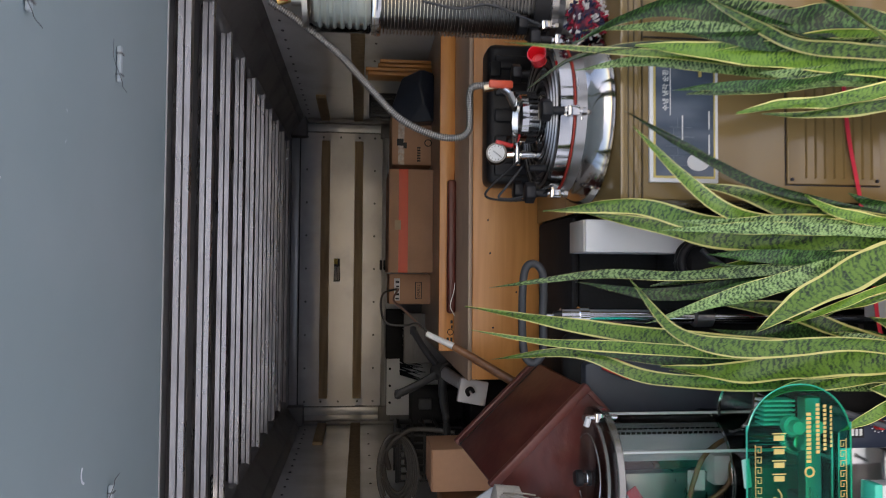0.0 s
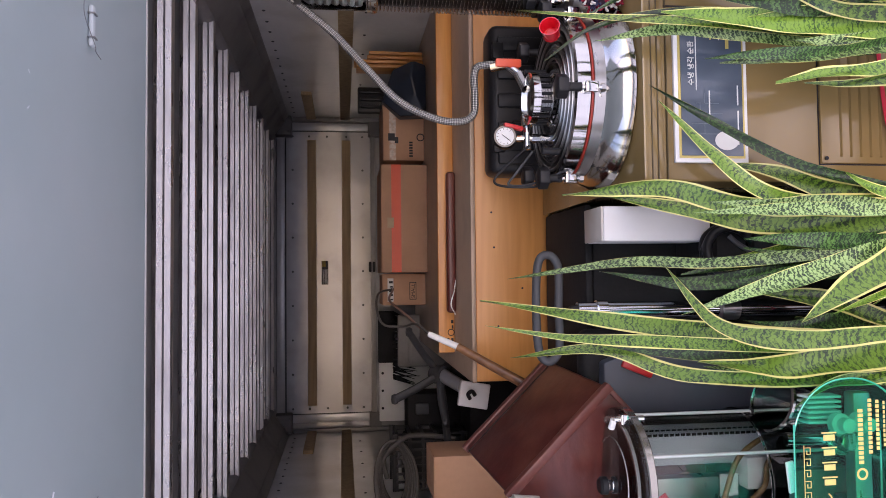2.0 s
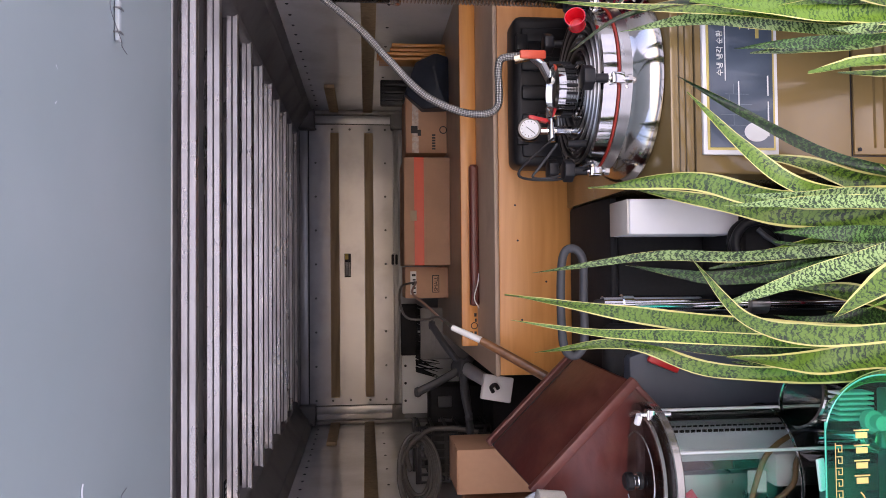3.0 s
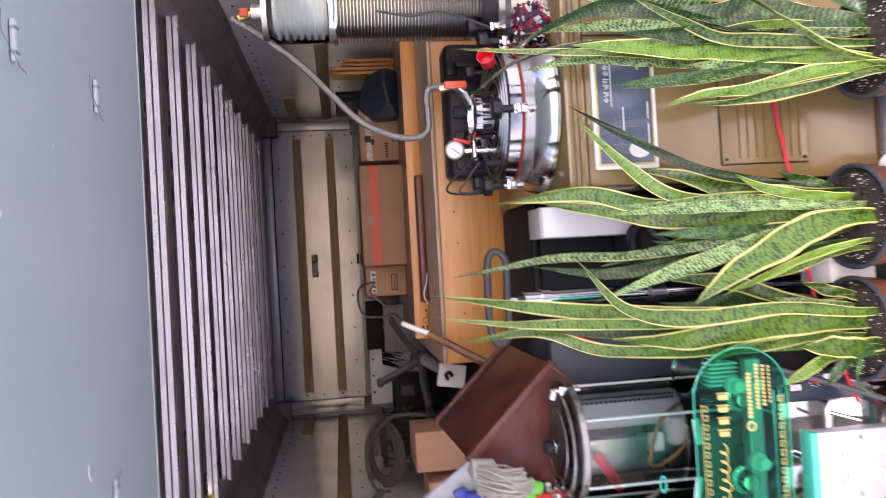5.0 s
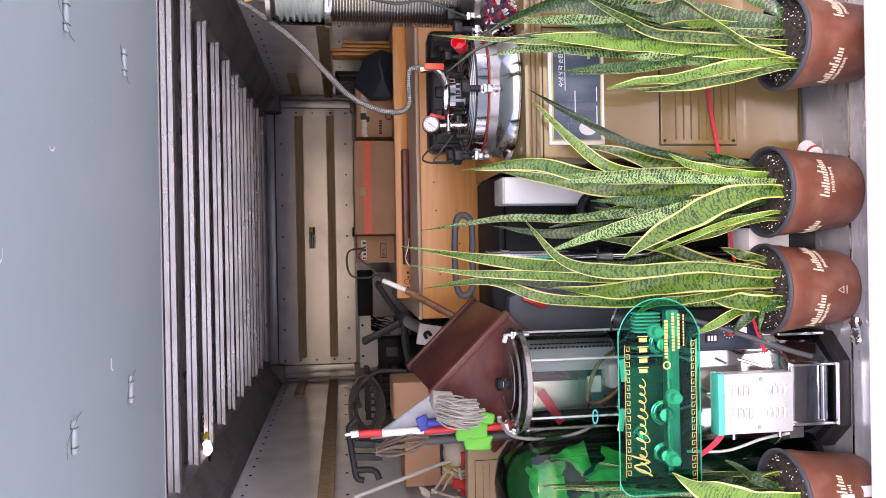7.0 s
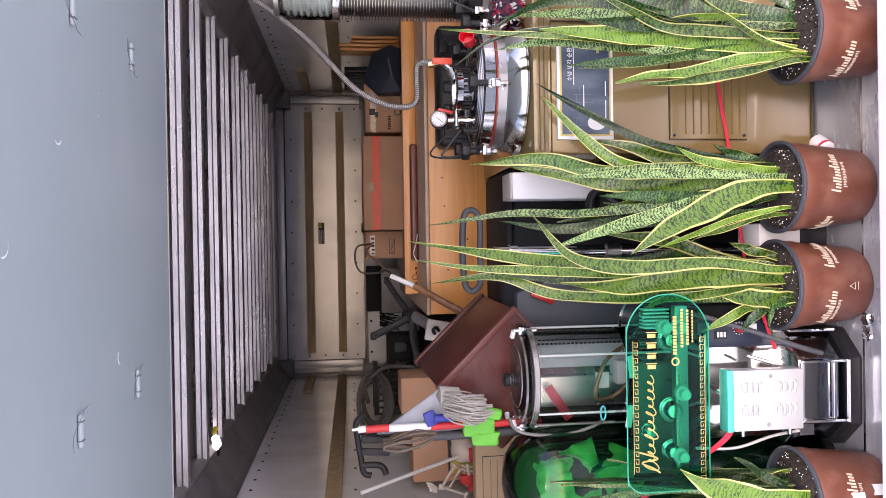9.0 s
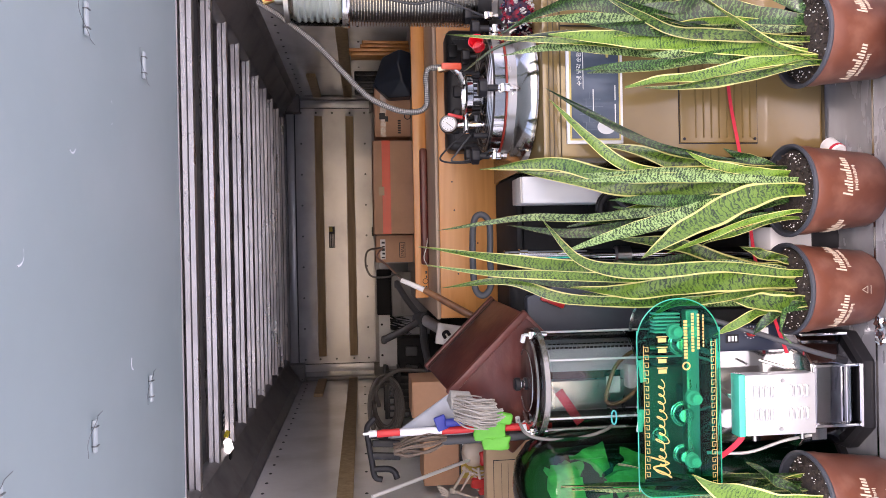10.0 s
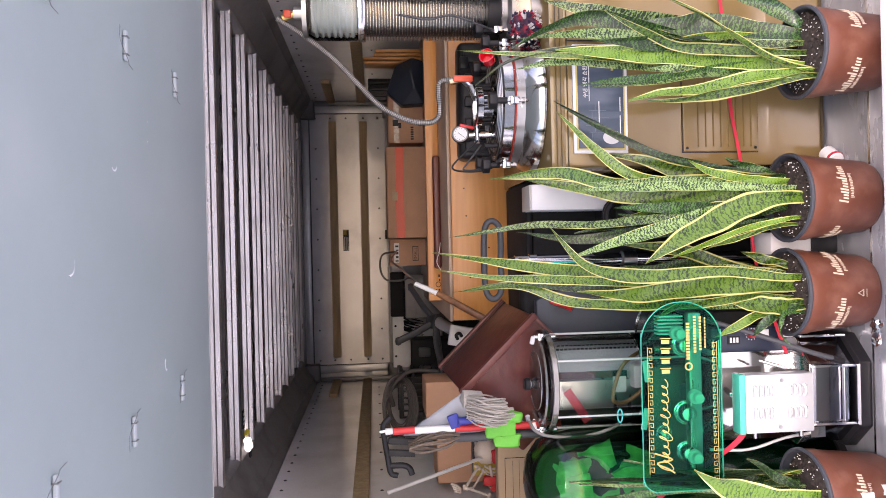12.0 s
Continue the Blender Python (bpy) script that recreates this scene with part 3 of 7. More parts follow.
def vessel(cx, cy, z, r, label):
    v = thing("pressure_vessel", (cx, cy, z), label, "vessel")
    part("body", lathe([(0, 0), (r * 1.07, 0), (r * 1.1, 0.004), (r * 1.1, 0.012), (r * 1.06, 0.03), (r * 1.0, 0.045), (r * 0.94, 0.056), (r * 0.93, 0.075)], (cx, cy, z), 64), BOWL, v, "polished steel bowl")
    part("lower_ring", lathe([(r * 0.9, 0.05), (r * 0.965, 0.05), (r * 0.965, 0.072), (r * 0.9, 0.072)], (cx, cy, z), 64), STEEL_S, v)
    part("gasket", lathe([(r * 0.9, 0.0725), (r * 0.968, 0.0735), (r * 0.972, 0.0755), (r * 0.968, 0.0775), (r * 0.9, 0.079)], (cx, cy, z), 64), GASKET, v, "red rubber gasket")
    lid = part("lid", lathe([(0.05, 0.102), (r * 0.5, 0.106), (r * 0.8, 0.104), (r * 0.93, 0.107), (r * 0.955, 0.1035), (r * 0.96, 0.0795), (0.05, 0.0795)], (cx, cy, z), 64), STEEL, v, "polished stainless lid")
    for k in range(9):
        rr = r * (0.42 + 0.062 * k)
        part("ring", lathe([(rr - 0.0026, 0.1035), (rr - 0.0014, 0.108), (rr + 0.0014, 0.108), (rr + 0.0026, 0.1035)], (cx, cy, z), 48), DARKSTEEL if k % 2 == 0 else STEEL_S, lid)
    return v


REDGLOSS = mat("glossy red plastic", (0.75, 0.015, 0.025), 0.15, 0, 0.1, 60, coat=0.6)
ORANGERED = mat("orange red plastic", (0.7, 0.09, 0.04), 0.35, 0, 0.06, 30)
V = (0.338, 0.255, 0.803)
ves = vessel(*V, 0.165, "polished stainless pressure vessel with clamped lid and valves")
boss = part("neck", lathe([(0, 0.10), (0.052, 0.10), (0.052, 0.110), (0.046, 0.114), (0.046, 0.138), (0.051, 0.14), (0.051, 0.154), (0.04, 0.158), (0.04, 0.152), (0, 0.152)], V, 40), STEEL, ves, "stainless neck flange")
for i in range(20):
    a = 2 * math.pi * i / 20
    part("flange_bolt", rod((V[0] + 0.0487 * math.cos(a), V[1] + 0.0487 * math.sin(a), V[2] + 0.118), (V[0] + 0.0487 * math.cos(a), V[1] + 0.0487 * math.sin(a), V[2] + 0.14), 0.003, seg=8), BLACK, boss)
for a in (-96, -168, -24, 40, 100, 150):
    d = Vector((math.cos(radians(a)), math.sin(radians(a)), 0))
    knob_clamp(ves, Vector(V) + d * 0.165 + Vector((0, 0, 0.10)), d)
# gauge on a cross of fittings
g0 = Vector((0.268, 0.30, 0.995))
ga = part("gauge", lathe([(0, 0), (0.021, 0), (0.024, 0.003), (0.024, 0.014), (0.022, 0.017), (0.0185, 0.017), (0.0185, 0.0155), (0, 0.0155)], g0, 36, axis=(0.05, -1, 0.18)), DARKSTEEL, ves, "steel cased pressure gauge")
gd = Vector((0.05, -1, 0.18)).normalized()
part("dial", lathe([(0, 0.0157), (0.0183, 0.0157), (0.0183, 0.0166), (0, 0.0166)], g0, 32, axis=gd), PAPER, ga, "white dial with black ticks")
gs = gd.cross(Vector((0, 0, 1))).normalized()
gu = gs.cross(gd).normalized()
for i in range(11):
    a = radians(225 - 27 * i)
    e = gs * math.cos(a) + gu * math.sin(a)
    part("tick", rod(g0 + gd * 0.0168 + e * 0.0135, g0 + gd * 0.0168 + e * 0.0165, 0.0006, seg=6), BLACK, ga)
part("needle", rod(g0 + gd * 0.0172 - gs * 0.004 + gu * 0.006, g0 + gd * 0.0172 + gs * 0.009 - gu * 0.010, 0.0007, seg=6), BLACK, ga)
part("fitting", rod((0.268, 0.30, 0.972), (0.268, 0.295, 0.94), 0.007), CHROME, ves)
part("fitting", rod((0.268, 0.295, 0.94), (0.268, 0.29, 0.905), 0.010, 0.008), CHROME, ves, "chrome stem into the lid")
part("fitting", rod((0.245, 0.295, 0.95), (0.292, 0.295, 0.95), 0.008), CHROME, ves)
part("fitting", rod((0.292, 0.295, 0.95), (0.315, 0.30, 0.95), 0.0105), CHROME, ves)
part("valve_lever", box(0.285, 0.293, 0.28, 0.296, 0.96, 1.0, 0.002, turn=(0, 12, 0)), RED, ves, "red lever")
part("handle_post", rod((0.225, 0.20, 0.905), (0.225, 0.20, 0.945), 0.007), BLACK, ves)
part("handle_post", rod((0.40, 0.29, 0.905), (0.40, 0.29, 0.955), 0.007), BLACK, ves)
rc = part("red_cap", lathe([(0, 0.0), (0.015, 0.0), (0.019, 0.028), (0.0175, 0.028), (0.0135, 0.003), (0, 0.003)], (0.436, 0.16, 0.935), 28, axis=(0.25, -0.8, 0.35)), REDGLOSS, ves, "translucent red cap")
part("plug", lathe([(0, -0.004), (0.014, -0.004), (0.016, -0.001), (0.008, -0.001), (0.007, 0.008), (0, 0.008)], (0.436, 0.16, 0.935), 24, axis=(0.25, -0.8, 0.35)), RED, rc)
for k, pts in enumerate(([(0.25, 0.28, 0.95), (0.205, 0.28, 1.0), (0.178, 0.28, 1.022), (0.166, 0.27, 1.0), (0.165, 0.25, 0.94), (0.18, 0.2, 0.90)], [(0.24, 0.29, 0.94), (0.195, 0.29, 0.975), (0.172, 0.29, 0.99), (0.17, 0.26, 0.95), (0.19, 0.2, 0.895)])):
    part("cable", tube(pts, 0.0026, 8, 6), RUBBER if k else BLACK, ves)
# ball valve with the hose
part("ball_valve", rod((0.40, 0.30, 0.963), (0.365, 0.28, 0.953), 0.011), CHROME, ves)
part("ball_valve", rod((0.425, 0.315, 0.985), (0.40, 0.30, 0.963), 0.009), CHROME, ves)
part("valve_lever", box(0.414, 0.432, 0.296, 0.304, 0.958, 1.012, 0.004), ORANGERED, ves, "orange-red lever")
part("ball_valve", rod((0.37, 0.28, 0.955), (0.37, 0.28, 0.985 - 0.07), 0.010), CHROME, ves)


# ---- tall finned column ----
def column():
    cx, cy = 0.613, 0.35
    c = thing("condenser_column", (cx, cy, 0.803), "tall finned stainless condenser column with a glass head", "column")
    part("base_vessel", lathe([(0, 0), (0.1, 0), (0.1, 0.05), (0.085, 0.06), (0.085, 0.075), (0, 0.075)], (cx, cy, 0.803), 40), STEEL_S, c)
    part("collar", lathe([(0, 0.075), (0.072, 0.075), (0.072, 0.11), (0, 0.11)], (cx, cy, 0.803), 36), BLACK, c)
    # Core coloured dark to carry the shade between the fins.
    core = part("core", lathe([(0, 0.11), (0.06, 0.11), (0.06, 0.445), (0, 0.445)], (cx, cy, 0.803), 36), DARKSTEEL, c)
    b = lathe([(0.059, 0), (0.070, 0.0008), (0.071, 0.0018), (0.070, 0.0028), (0.059, 0.0036)], (0, 0, 0), 40)
    finish(b)
    me = bpy.data.meshes.new("fin")
    b.to_mesh(me)
    b.free()
    me.materials.append(STEEL)
    for i in range(42):
        share("fin", me, core, (cx, cy, 0.92 + i * 0.0078))
    part("ring", lathe([(0.05, 0.445), (0.074, 0.445), (0.076, 0.45), (0.074, 0.465), (0.05, 0.465)], (cx, cy, 0.803), 40), STEEL, c)
    head = part("glass_head", lathe([(0.068, 0.466), (0.072, 0.47), (0.072, 0.585), (0.064, 0.60), (0.03, 0.602)], (cx, cy, 0.803), 40), CLEAR, c, "clear glass head")
    part("inner_tube", lathe([(0, 0.467), (0.05, 0.467), (0.05, 0.59), (0, 0.592)], (cx, cy, 0.803), 32), mat("frosted pale plastic", (0.6, 0.64, 0.62), 0.4, 0, 0.05, 30), head)
    for i in range(7):
        zz = 0.475 + i * 0.0165
        part("coil_ring", lathe([(0.05, zz), (0.06, zz), (0.0635, zz + 0.0045), (0.06, zz + 0.009), (0.05, zz + 0.009)], (cx, cy, 0.803), 36), MATS["frosted pale plastic"], head)
    part("cap", lathe([(0, 0.602), (0.066, 0.602), (0.066, 0.614), (0.02, 0.617), (0.02, 0.64), (0, 0.64)], (cx, cy, 0.803), 36), STEEL_S, c)
    part("fitting", rod((cx, cy, 1.44), (0.6, 0.35, 1.475), 0.010), BRASS, c)
    part("valve_lever", box(0.6, 0.62, 0.335, 0.36, 1.45, 1.47, 0.003), ORANGERED, c, "red lever")
    sg = part("sight_glass", lathe([(0.024, 0), (0.027, 0.002), (0.027, 0.215), (0.024, 0.217)], (0.665, 0.265, 0.90), 28), CLEAR, c, "clear sight glass")
    part("glass_cap", rod((0.665, 0.265, 0.885), (0.665, 0.265, 0.90), 0.031, bev=0.003), STEEL, sg)
    part("glass_cap", rod((0.665, 0.265, 1.117), (0.665, 0.265, 1.132), 0.031, bev=0.003), STEEL, sg)
    part("wire", tube([(0.59, 0.278, 1.16), (0.575, 0.27, 1.08), (0.585, 0.265, 1.02), (0.565, 0.27, 0.95), (0.55, 0.28, 0.90)], 0.003, 8, 6), RUBBER, c)
    knob_clamp(c, (0.553, 0.29, 0.905), (-1, -0.4, 0))


column()
FLANGE_WARM = mat("warm nickel", (0.5, 0.4, 0.27), 0.25, 1.0, 0.1, 40)
h = thing("steel_hose", (0.5, 0.35, 1.0), "braided stainless hose looping from column to vessel", "hose")
part("braid", tube([(0.60, 0.35, 1.49), (0.565, 0.36, 1.43), (0.498, 0.37, 1.342), (0.425, 0.36, 1.275), (0.355, 0.36, 1.205), (0.318, 0.355, 1.13), (0.312, 0.35, 1.075), (0.328, 0.345, 1.05), (0.365, 0.34, 1.048), (0.398, 0.335, 1.05), (0.42, 0.33, 1.045), (0.425, 0.325, 1.025), (0.425, 0.318, 0.99)], 0.0078, 12, 10), HOSE, h)
part("ferrule", rod((0.425, 0.318, 0.99), (0.42, 0.325, 1.018), 0.0105), FLANGE_WARM, h, "warm steel ferrule")

# ---- black tool case behind the vessel ----
tc_ = thing("tool_case", (0.4, 0.80, 0.997), "ribbed black plastic tool case standing on the table", "case")
part("shell", box(0.24, 0.612, 0.60, 0.70, 0.80, 0.962, 0.02, 3), BLACK, tc_)
for i in range(5):
    part("rib", box(0.262 + i * 0.07, 0.297 + i * 0.07, 0.588, 0.602, 0.82, 0.945, 0.006), BLACK, tc_)
for x in (0.29, 0.52):
    part("latch", box(x, x + 0.04, 0.583, 0.60, 0.93, 0.958, 0.004), BLACK, tc_)


LEAVES_1A = [
    (0.345, 0.250, 0.360, 0.386, 0.380, 0.514, 0.394, 0.657, 0.408, 0.814, -0.145, -0.045, 0.050, 8, 0),
    (0.352, 0.235, 0.362, 0.402, 0.377, 0.585, 0.390, 0.770, 0.373, 0.909, -0.105, 0.005, 0.035, -8, 2),
    (0.362, 0.235, 0.371, 0.532, 0.391, 0.752, 0.405, 0.898, 0.421, 1.039, -0.105, 0.005, 0.016, 15, 0),
    (0.371, 0.228, 0.394, 0.528, 0.410, 0.776, 0.391, 0.910, 0.339, 0.994, -0.095, 0.005, 0.017, 0, 1),
    (0.375, 0.247, 0.404, 0.383, 0.425, 0.549, 0.450, 0.718, 0.447, 0.894, -0.125, 0.005, 0.037, 5, 2),
    (0.414, 0.220, 0.433, 0.371, 0.457, 0.516, 0.494, 0.663, 0.538, 0.825, -0.095, 0.005, 0.052, -10, 2),
]
LEAVES_1B = [
    (0.417, 0.253, 0.433, 0.355, 0.451, 0.446, 0.457, 0.526, 0.476, 0.614, -0.135, -0.045, 0.055, 25, 1),
    (0.329, 0.270, 0.353, 0.361, 0.412, 0.442, 0.459, 0.510, 0.512, 0.616, -0.175, -0.135, 0.032, 20, 0),
    (0.375, 0.260, 0.384, 0.445, 0.396, 0.548, 0.433, 0.614, 0.490, 0.707, -0.155, -0.075, 0.025, -20, 0),
    (0.326, 0.293, 0.315, 0.411, 0.294, 0.505, 0.289, 0.599, 0.275, 0.674, -0.175, -0.130, 0.030, 10, 0),
    (0.315, 0.293, 0.298, 0.393, 0.279, 0.487, 0.270, 0.568, 0.272, 0.637, -0.185, -0.145, 0.022, -15, 0),
    (0.427, 0.246, 0.455, 0.283, 0.493, 0.339, 0.517, 0.384, 0.552, 0.454, -0.135, -0.085, 0.032, 10, 1),
]
LEAVES_1C = [
    (0.397, 0.253, 0.404, 0.375, 0.405, 0.480, 0.402, 0.560, 0.400, 0.629, -0.145, -0.065, 0.022, 0, 2),
    (0.407, 0.214, 0.436, 0.521, 0.485, 0.707, 0.468, 0.818, 0.420, 0.915, -0.075, 0.005, 0.035, -15, 1),
]
LEAVES_2A = [
    (0.093, 0.252, 0.100, 0.456, 0.100, 0.658, 0.132, 0.794, 0.121, 0.959, -0.065, 0.030, 0.040, 6, 0),
    (0.066, 0.275, 0.066, 0.464, 0.070, 0.622, 0.092, 0.731, 0.120, 0.887, -0.085, 0.030, 0.037, -8, 0),
    (0.110, 0.256, 0.134, 0.437, 0.176, 0.576, 0.240, 0.702, 0.305, 0.813, -0.045, 0.011, 0.019, 25, 1),
    (0.095, 0.262, 0.095, 0.526, 0.123, 0.638, 0.181, 0.716, 0.273, 0.805, -0.065, -0.009, 0.030, -12, 0),
    (0.105, 0.235, 0.111, 0.387, 0.126, 0.513, 0.159, 0.599, 0.175, 0.683, -0.055, 0.011, 0.035, 8, 0),
    (0.098, 0.274, 0.104, 0.378, 0.115, 0.442, 0.131, 0.479, 0.152, 0.510, -0.075, -0.059, 0.022, -10, 0),
]
LEAVES_2B = [
    (0.097, 0.240, 0.110, 0.296, 0.124, 0.335, 0.140, 0.374, 0.158, 0.413, -0.045, -0.039, 0.025, 10, 1),
    (0.036, 0.270, 0.024, 0.489, 0.004, 0.719, 0.009, 0.869, -0.016, 1.065, -0.065, -0.015, 0.019, 0, 2),
    (0.032, 0.257, 0.008, 0.429, -0.016, 0.634, -0.028, 0.759, -0.006, 0.901, -0.055, 0.021, 0.030, 5, 1),
    (0.059, 0.281, 0.035, 0.433, -0.004, 0.576, -0.033, 0.691, -0.072, 0.822, -0.095, -0.109, 0.030, -8, 2),
    (0.056, 0.295, 0.036, 0.411, 0.003, 0.489, -0.029, 0.560, -0.086, 0.649, -0.125, -0.139, 0.052, -6, 0),
    (0.010, 0.285, 0.001, 0.353, -0.017, 0.418, -0.040, 0.483, -0.074, 0.585, -0.115, -0.119, 0.014, 0, 0),
]
LEAVES_2C = [
    (-0.005, 0.279, -0.011, 0.346, -0.029, 0.411, -0.050, 0.475, -0.062, 0.500, -0.105, -0.099, 0.012, 10, 0),
    (0.039, 0.256, 0.019, 0.383, 0.012, 0.496, 0.019, 0.595, 0.031, 0.663, -0.065, -0.009, 0.027, 10, 1),
    (0.079, 0.275, 0.085, 0.392, 0.088, 0.517, 0.088, 0.641, 0.084, 0.777, -0.105, -0.069, 0.022, 0, 2),
    (0.075, 0.243, 0.065, 0.344, 0.061, 0.459, 0.056, 0.574, 0.063, 0.662, -0.045, 0.011, 0.025, -20, 0),
]
LEAVES_3A = [
    (-0.135, 0.242, -0.123, 0.520, -0.108, 0.738, -0.083, 0.916, -0.050, 1.102, -0.040, 0.020, 0.037, 4, 0),
    (-0.144, 0.248, -0.132, 0.552, -0.122, 0.808, -0.112, 0.958, -0.089, 1.098, -0.050, 0.000, 0.021, -5, 0),
    (-0.157, 0.255, -0.183, 0.553, -0.173, 0.767, -0.132, 0.904, -0.146, 1.052, -0.060, 0.030, 0.027, -6, 0),
    (-0.140, 0.248, -0.137, 0.459, -0.136, 0.626, -0.140, 0.779, -0.125, 0.912, -0.050, 0.000, 0.025, 5, 1),
    (-0.145, 0.270, -0.143, 0.407, -0.147, 0.549, -0.156, 0.663, -0.144, 0.788, -0.090, -0.090, 0.047, 6, 0),
    (-0.124, 0.285, -0.104, 0.471, -0.111, 0.649, -0.088, 0.773, 0.005, 0.862, -0.110, -0.133, 0.030, -10, 0),
]
LEAVES_3B = [
    (-0.186, 0.282, -0.187, 0.322, -0.185, 0.362, -0.184, 0.402, -0.180, 0.447, -0.120, -0.130, 0.040, 4, 0),
    (-0.173, 0.263, -0.168, 0.372, -0.181, 0.473, -0.189, 0.548, -0.228, 0.609, -0.080, -0.050, 0.020, -10, 0),
    (-0.112, 0.244, -0.112, 0.350, -0.084, 0.441, -0.056, 0.532, -0.041, 0.662, -0.040, -0.020, 0.032, 15, 0),
    (-0.098, 0.263, -0.092, 0.295, -0.084, 0.327, -0.074, 0.352, -0.065, 0.384, -0.060, -0.050, 0.022, -15, 0),
    (-0.194, 0.308, -0.207, 0.344, -0.221, 0.372, -0.238, 0.391, -0.254, 0.408, -0.120, -0.140, 0.022, 10, 1),
    (-0.190, 0.289, -0.206, 0.360, -0.224, 0.398, -0.241, 0.436, -0.257, 0.471, -0.100, -0.090, 0.022, -10, 0),
]
LEAVES_3C = [
    (-0.200, 0.317, -0.216, 0.336, -0.237, 0.343, -0.254, 0.338, -0.273, 0.322, -0.130, -0.145, 0.012, 20, 1),
    (-0.125, 0.238, -0.107, 0.354, -0.094, 0.470, -0.102, 0.573, -0.090, 0.649, -0.030, 0.020, 0.030, -12, 1),
]
LEAVES_4A = [
    (-0.606, 0.310, -0.603, 0.381, -0.587, 0.452, -0.567, 0.505, -0.538, 0.551, -0.170, -0.146, 0.057, 8, 0),
    (-0.605, 0.297, -0.583, 0.325, -0.567, 0.353, -0.548, 0.381, -0.529, 0.414, -0.140, -0.116, 0.022, 0, 1),
    (-0.608, 0.265, -0.605, 0.338, -0.585, 0.397, -0.574, 0.443, -0.570, 0.491, -0.100, -0.056, 0.032, 0, 1),
    (-0.637, 0.259, -0.640, 0.374, -0.654, 0.500, -0.663, 0.614, -0.671, 0.739, -0.090, -0.056, 0.037, 0, 1),
    (-0.642, 0.272, -0.665, 0.382, -0.675, 0.506, -0.685, 0.616, -0.679, 0.803, -0.110, -0.056, 0.037, 0, 0),
]


# ---- plants ----
def leaf_material(name, margin, tone, pale):
    """tone: how much of the pale green shows; margin: where the yellow edge begins."""
    m = bpy.data.materials.new(name)
    m.use_nodes = True
    nt = m.node_tree
    N, Lk = nt.nodes, nt.links
    b = N["Principled BSDF"]
    uv = N.new("ShaderNodeUVMap")
    sep = N.new("ShaderNodeSeparateXYZ")
    Lk.new(uv.outputs[0], sep.inputs[0])

    def math_(op, a, c=None):
        n = N.new("ShaderNodeMath")
        n.operation = op
        for i, v in enumerate((a, c)):
            if v is None:
                continue
            if isinstance(v, (int, float)):
                n.inputs[i].default_value = v
            else:
                Lk.new(v, n.inputs[i])
        return n.outputs[0]

    info = N.new("ShaderNodeObjectInfo")
    mp = N.new("ShaderNodeMapping")
    mp.inputs["Scale"].default_value = (3.2, 75, 1)
    Lk.new(uv.outputs[0], mp.inputs[0])
    loc = N.new("ShaderNodeCombineXYZ")
    Lk.new(math_("MULTIPLY", info.outputs["Random"], 40), loc.inputs[2])
    Lk.new(math_("MULTIPLY", info.outputs["Random"], 17), loc.inputs[0])
    Lk.new(loc.outputs[0], mp.inputs["Location"])
    warp = N.new("ShaderNodeTexNoise")
    warp.inputs["Scale"].default_value, warp.inputs["Detail"].default_value = 2.2, 4
    Lk.new(mp.outputs[0], warp.inputs[0])
    # thin dark cross bands that zigzag over the blade
    phase = math_("ADD", math_("MULTIPLY", sep.outputs[1], math_("ADD", 430, math_("MULTIPLY", info.outputs["Random"], 420))), math_("MULTIPLY", warp.outputs[0], 15))
    phase = math_("ADD", phase, math_("MULTIPLY", math_("ABSOLUTE", math_("SUBTRACT", sep.outputs[0], 0.5)), 7))
    wave_ = math_("MULTIPLY", math_("ADD", math_("SINE", phase), 1.0), 0.5)
    patch = N.new("ShaderNodeTexNoise")
    patch.inputs["Scale"].default_value, patch.inputs["Detail"].default_value = 0.7, 5
    Lk.new(mp.outputs[0], patch.inputs[0])
    bandv = math_("ADD", math_("MULTIPLY", wave_, 0.46), math_("MULTIPLY", patch.outputs[0], 1.0))
    bandv = math_("ADD", bandv, math_("ADD", math_("MULTIPLY", math_("SUBTRACT", info.outputs["Random"], 0.5), 0.16), tone))
    r = N.new("ShaderNodeValToRGB")
    e = r.color_ramp.elements
    e[0].position, e[0].color = 0.34, (0.007, 0.024, 0.009, 1)
    e[1].position, e[1].color = 0.46, (0.028, 0.09, 0.014, 1)
    k = r.color_ramp.elements.new(0.58)
    k.color = tuple(0.62 * c for c in pale) + (1,)
    k = r.color_ramp.elements.new(0.78)
    k.color = (*pale, 1)
    Lk.new(bandv, r.inputs[0])
    # yellow margins, uneven and not on every leaf
    edge = math_("ABSOLUTE", math_("SUBTRACT", sep.outputs[0], 0.5))
    mp2 = N.new("ShaderNodeMapping")
    mp2.inputs["Scale"].default_value = (1, 7, 1)
    Lk.new(uv.outputs[0], mp2.inputs[0])
    Lk.new(loc.outputs[0], mp2.inputs["Location"])
    wob = N.new("ShaderNodeTexNoise")
    wob.inputs["Scale"].default_value = 1.3
    Lk.new(mp2.outputs[0], wob.inputs[0])
    lim = math_("ADD", math_("ADD", margin, math_("MULTIPLY", info.outputs["Random"], 0.05)), math_("MULTIPLY", math_("SUBTRACT", wob.outputs[0], 0.5), 0.2))
    ym = math_("MULTIPLY", math_("SUBTRACT", edge, lim), 40)
    cl = N.new("ShaderNodeClamp")
    Lk.new(ym, cl.inputs[0])
    mx = N.new("ShaderNodeMix")
    mx.data_type = "RGBA"
    Lk.new(cl.outputs[0], mx.inputs[0])
    Lk.new(r.outputs[0], mx.inputs[6])
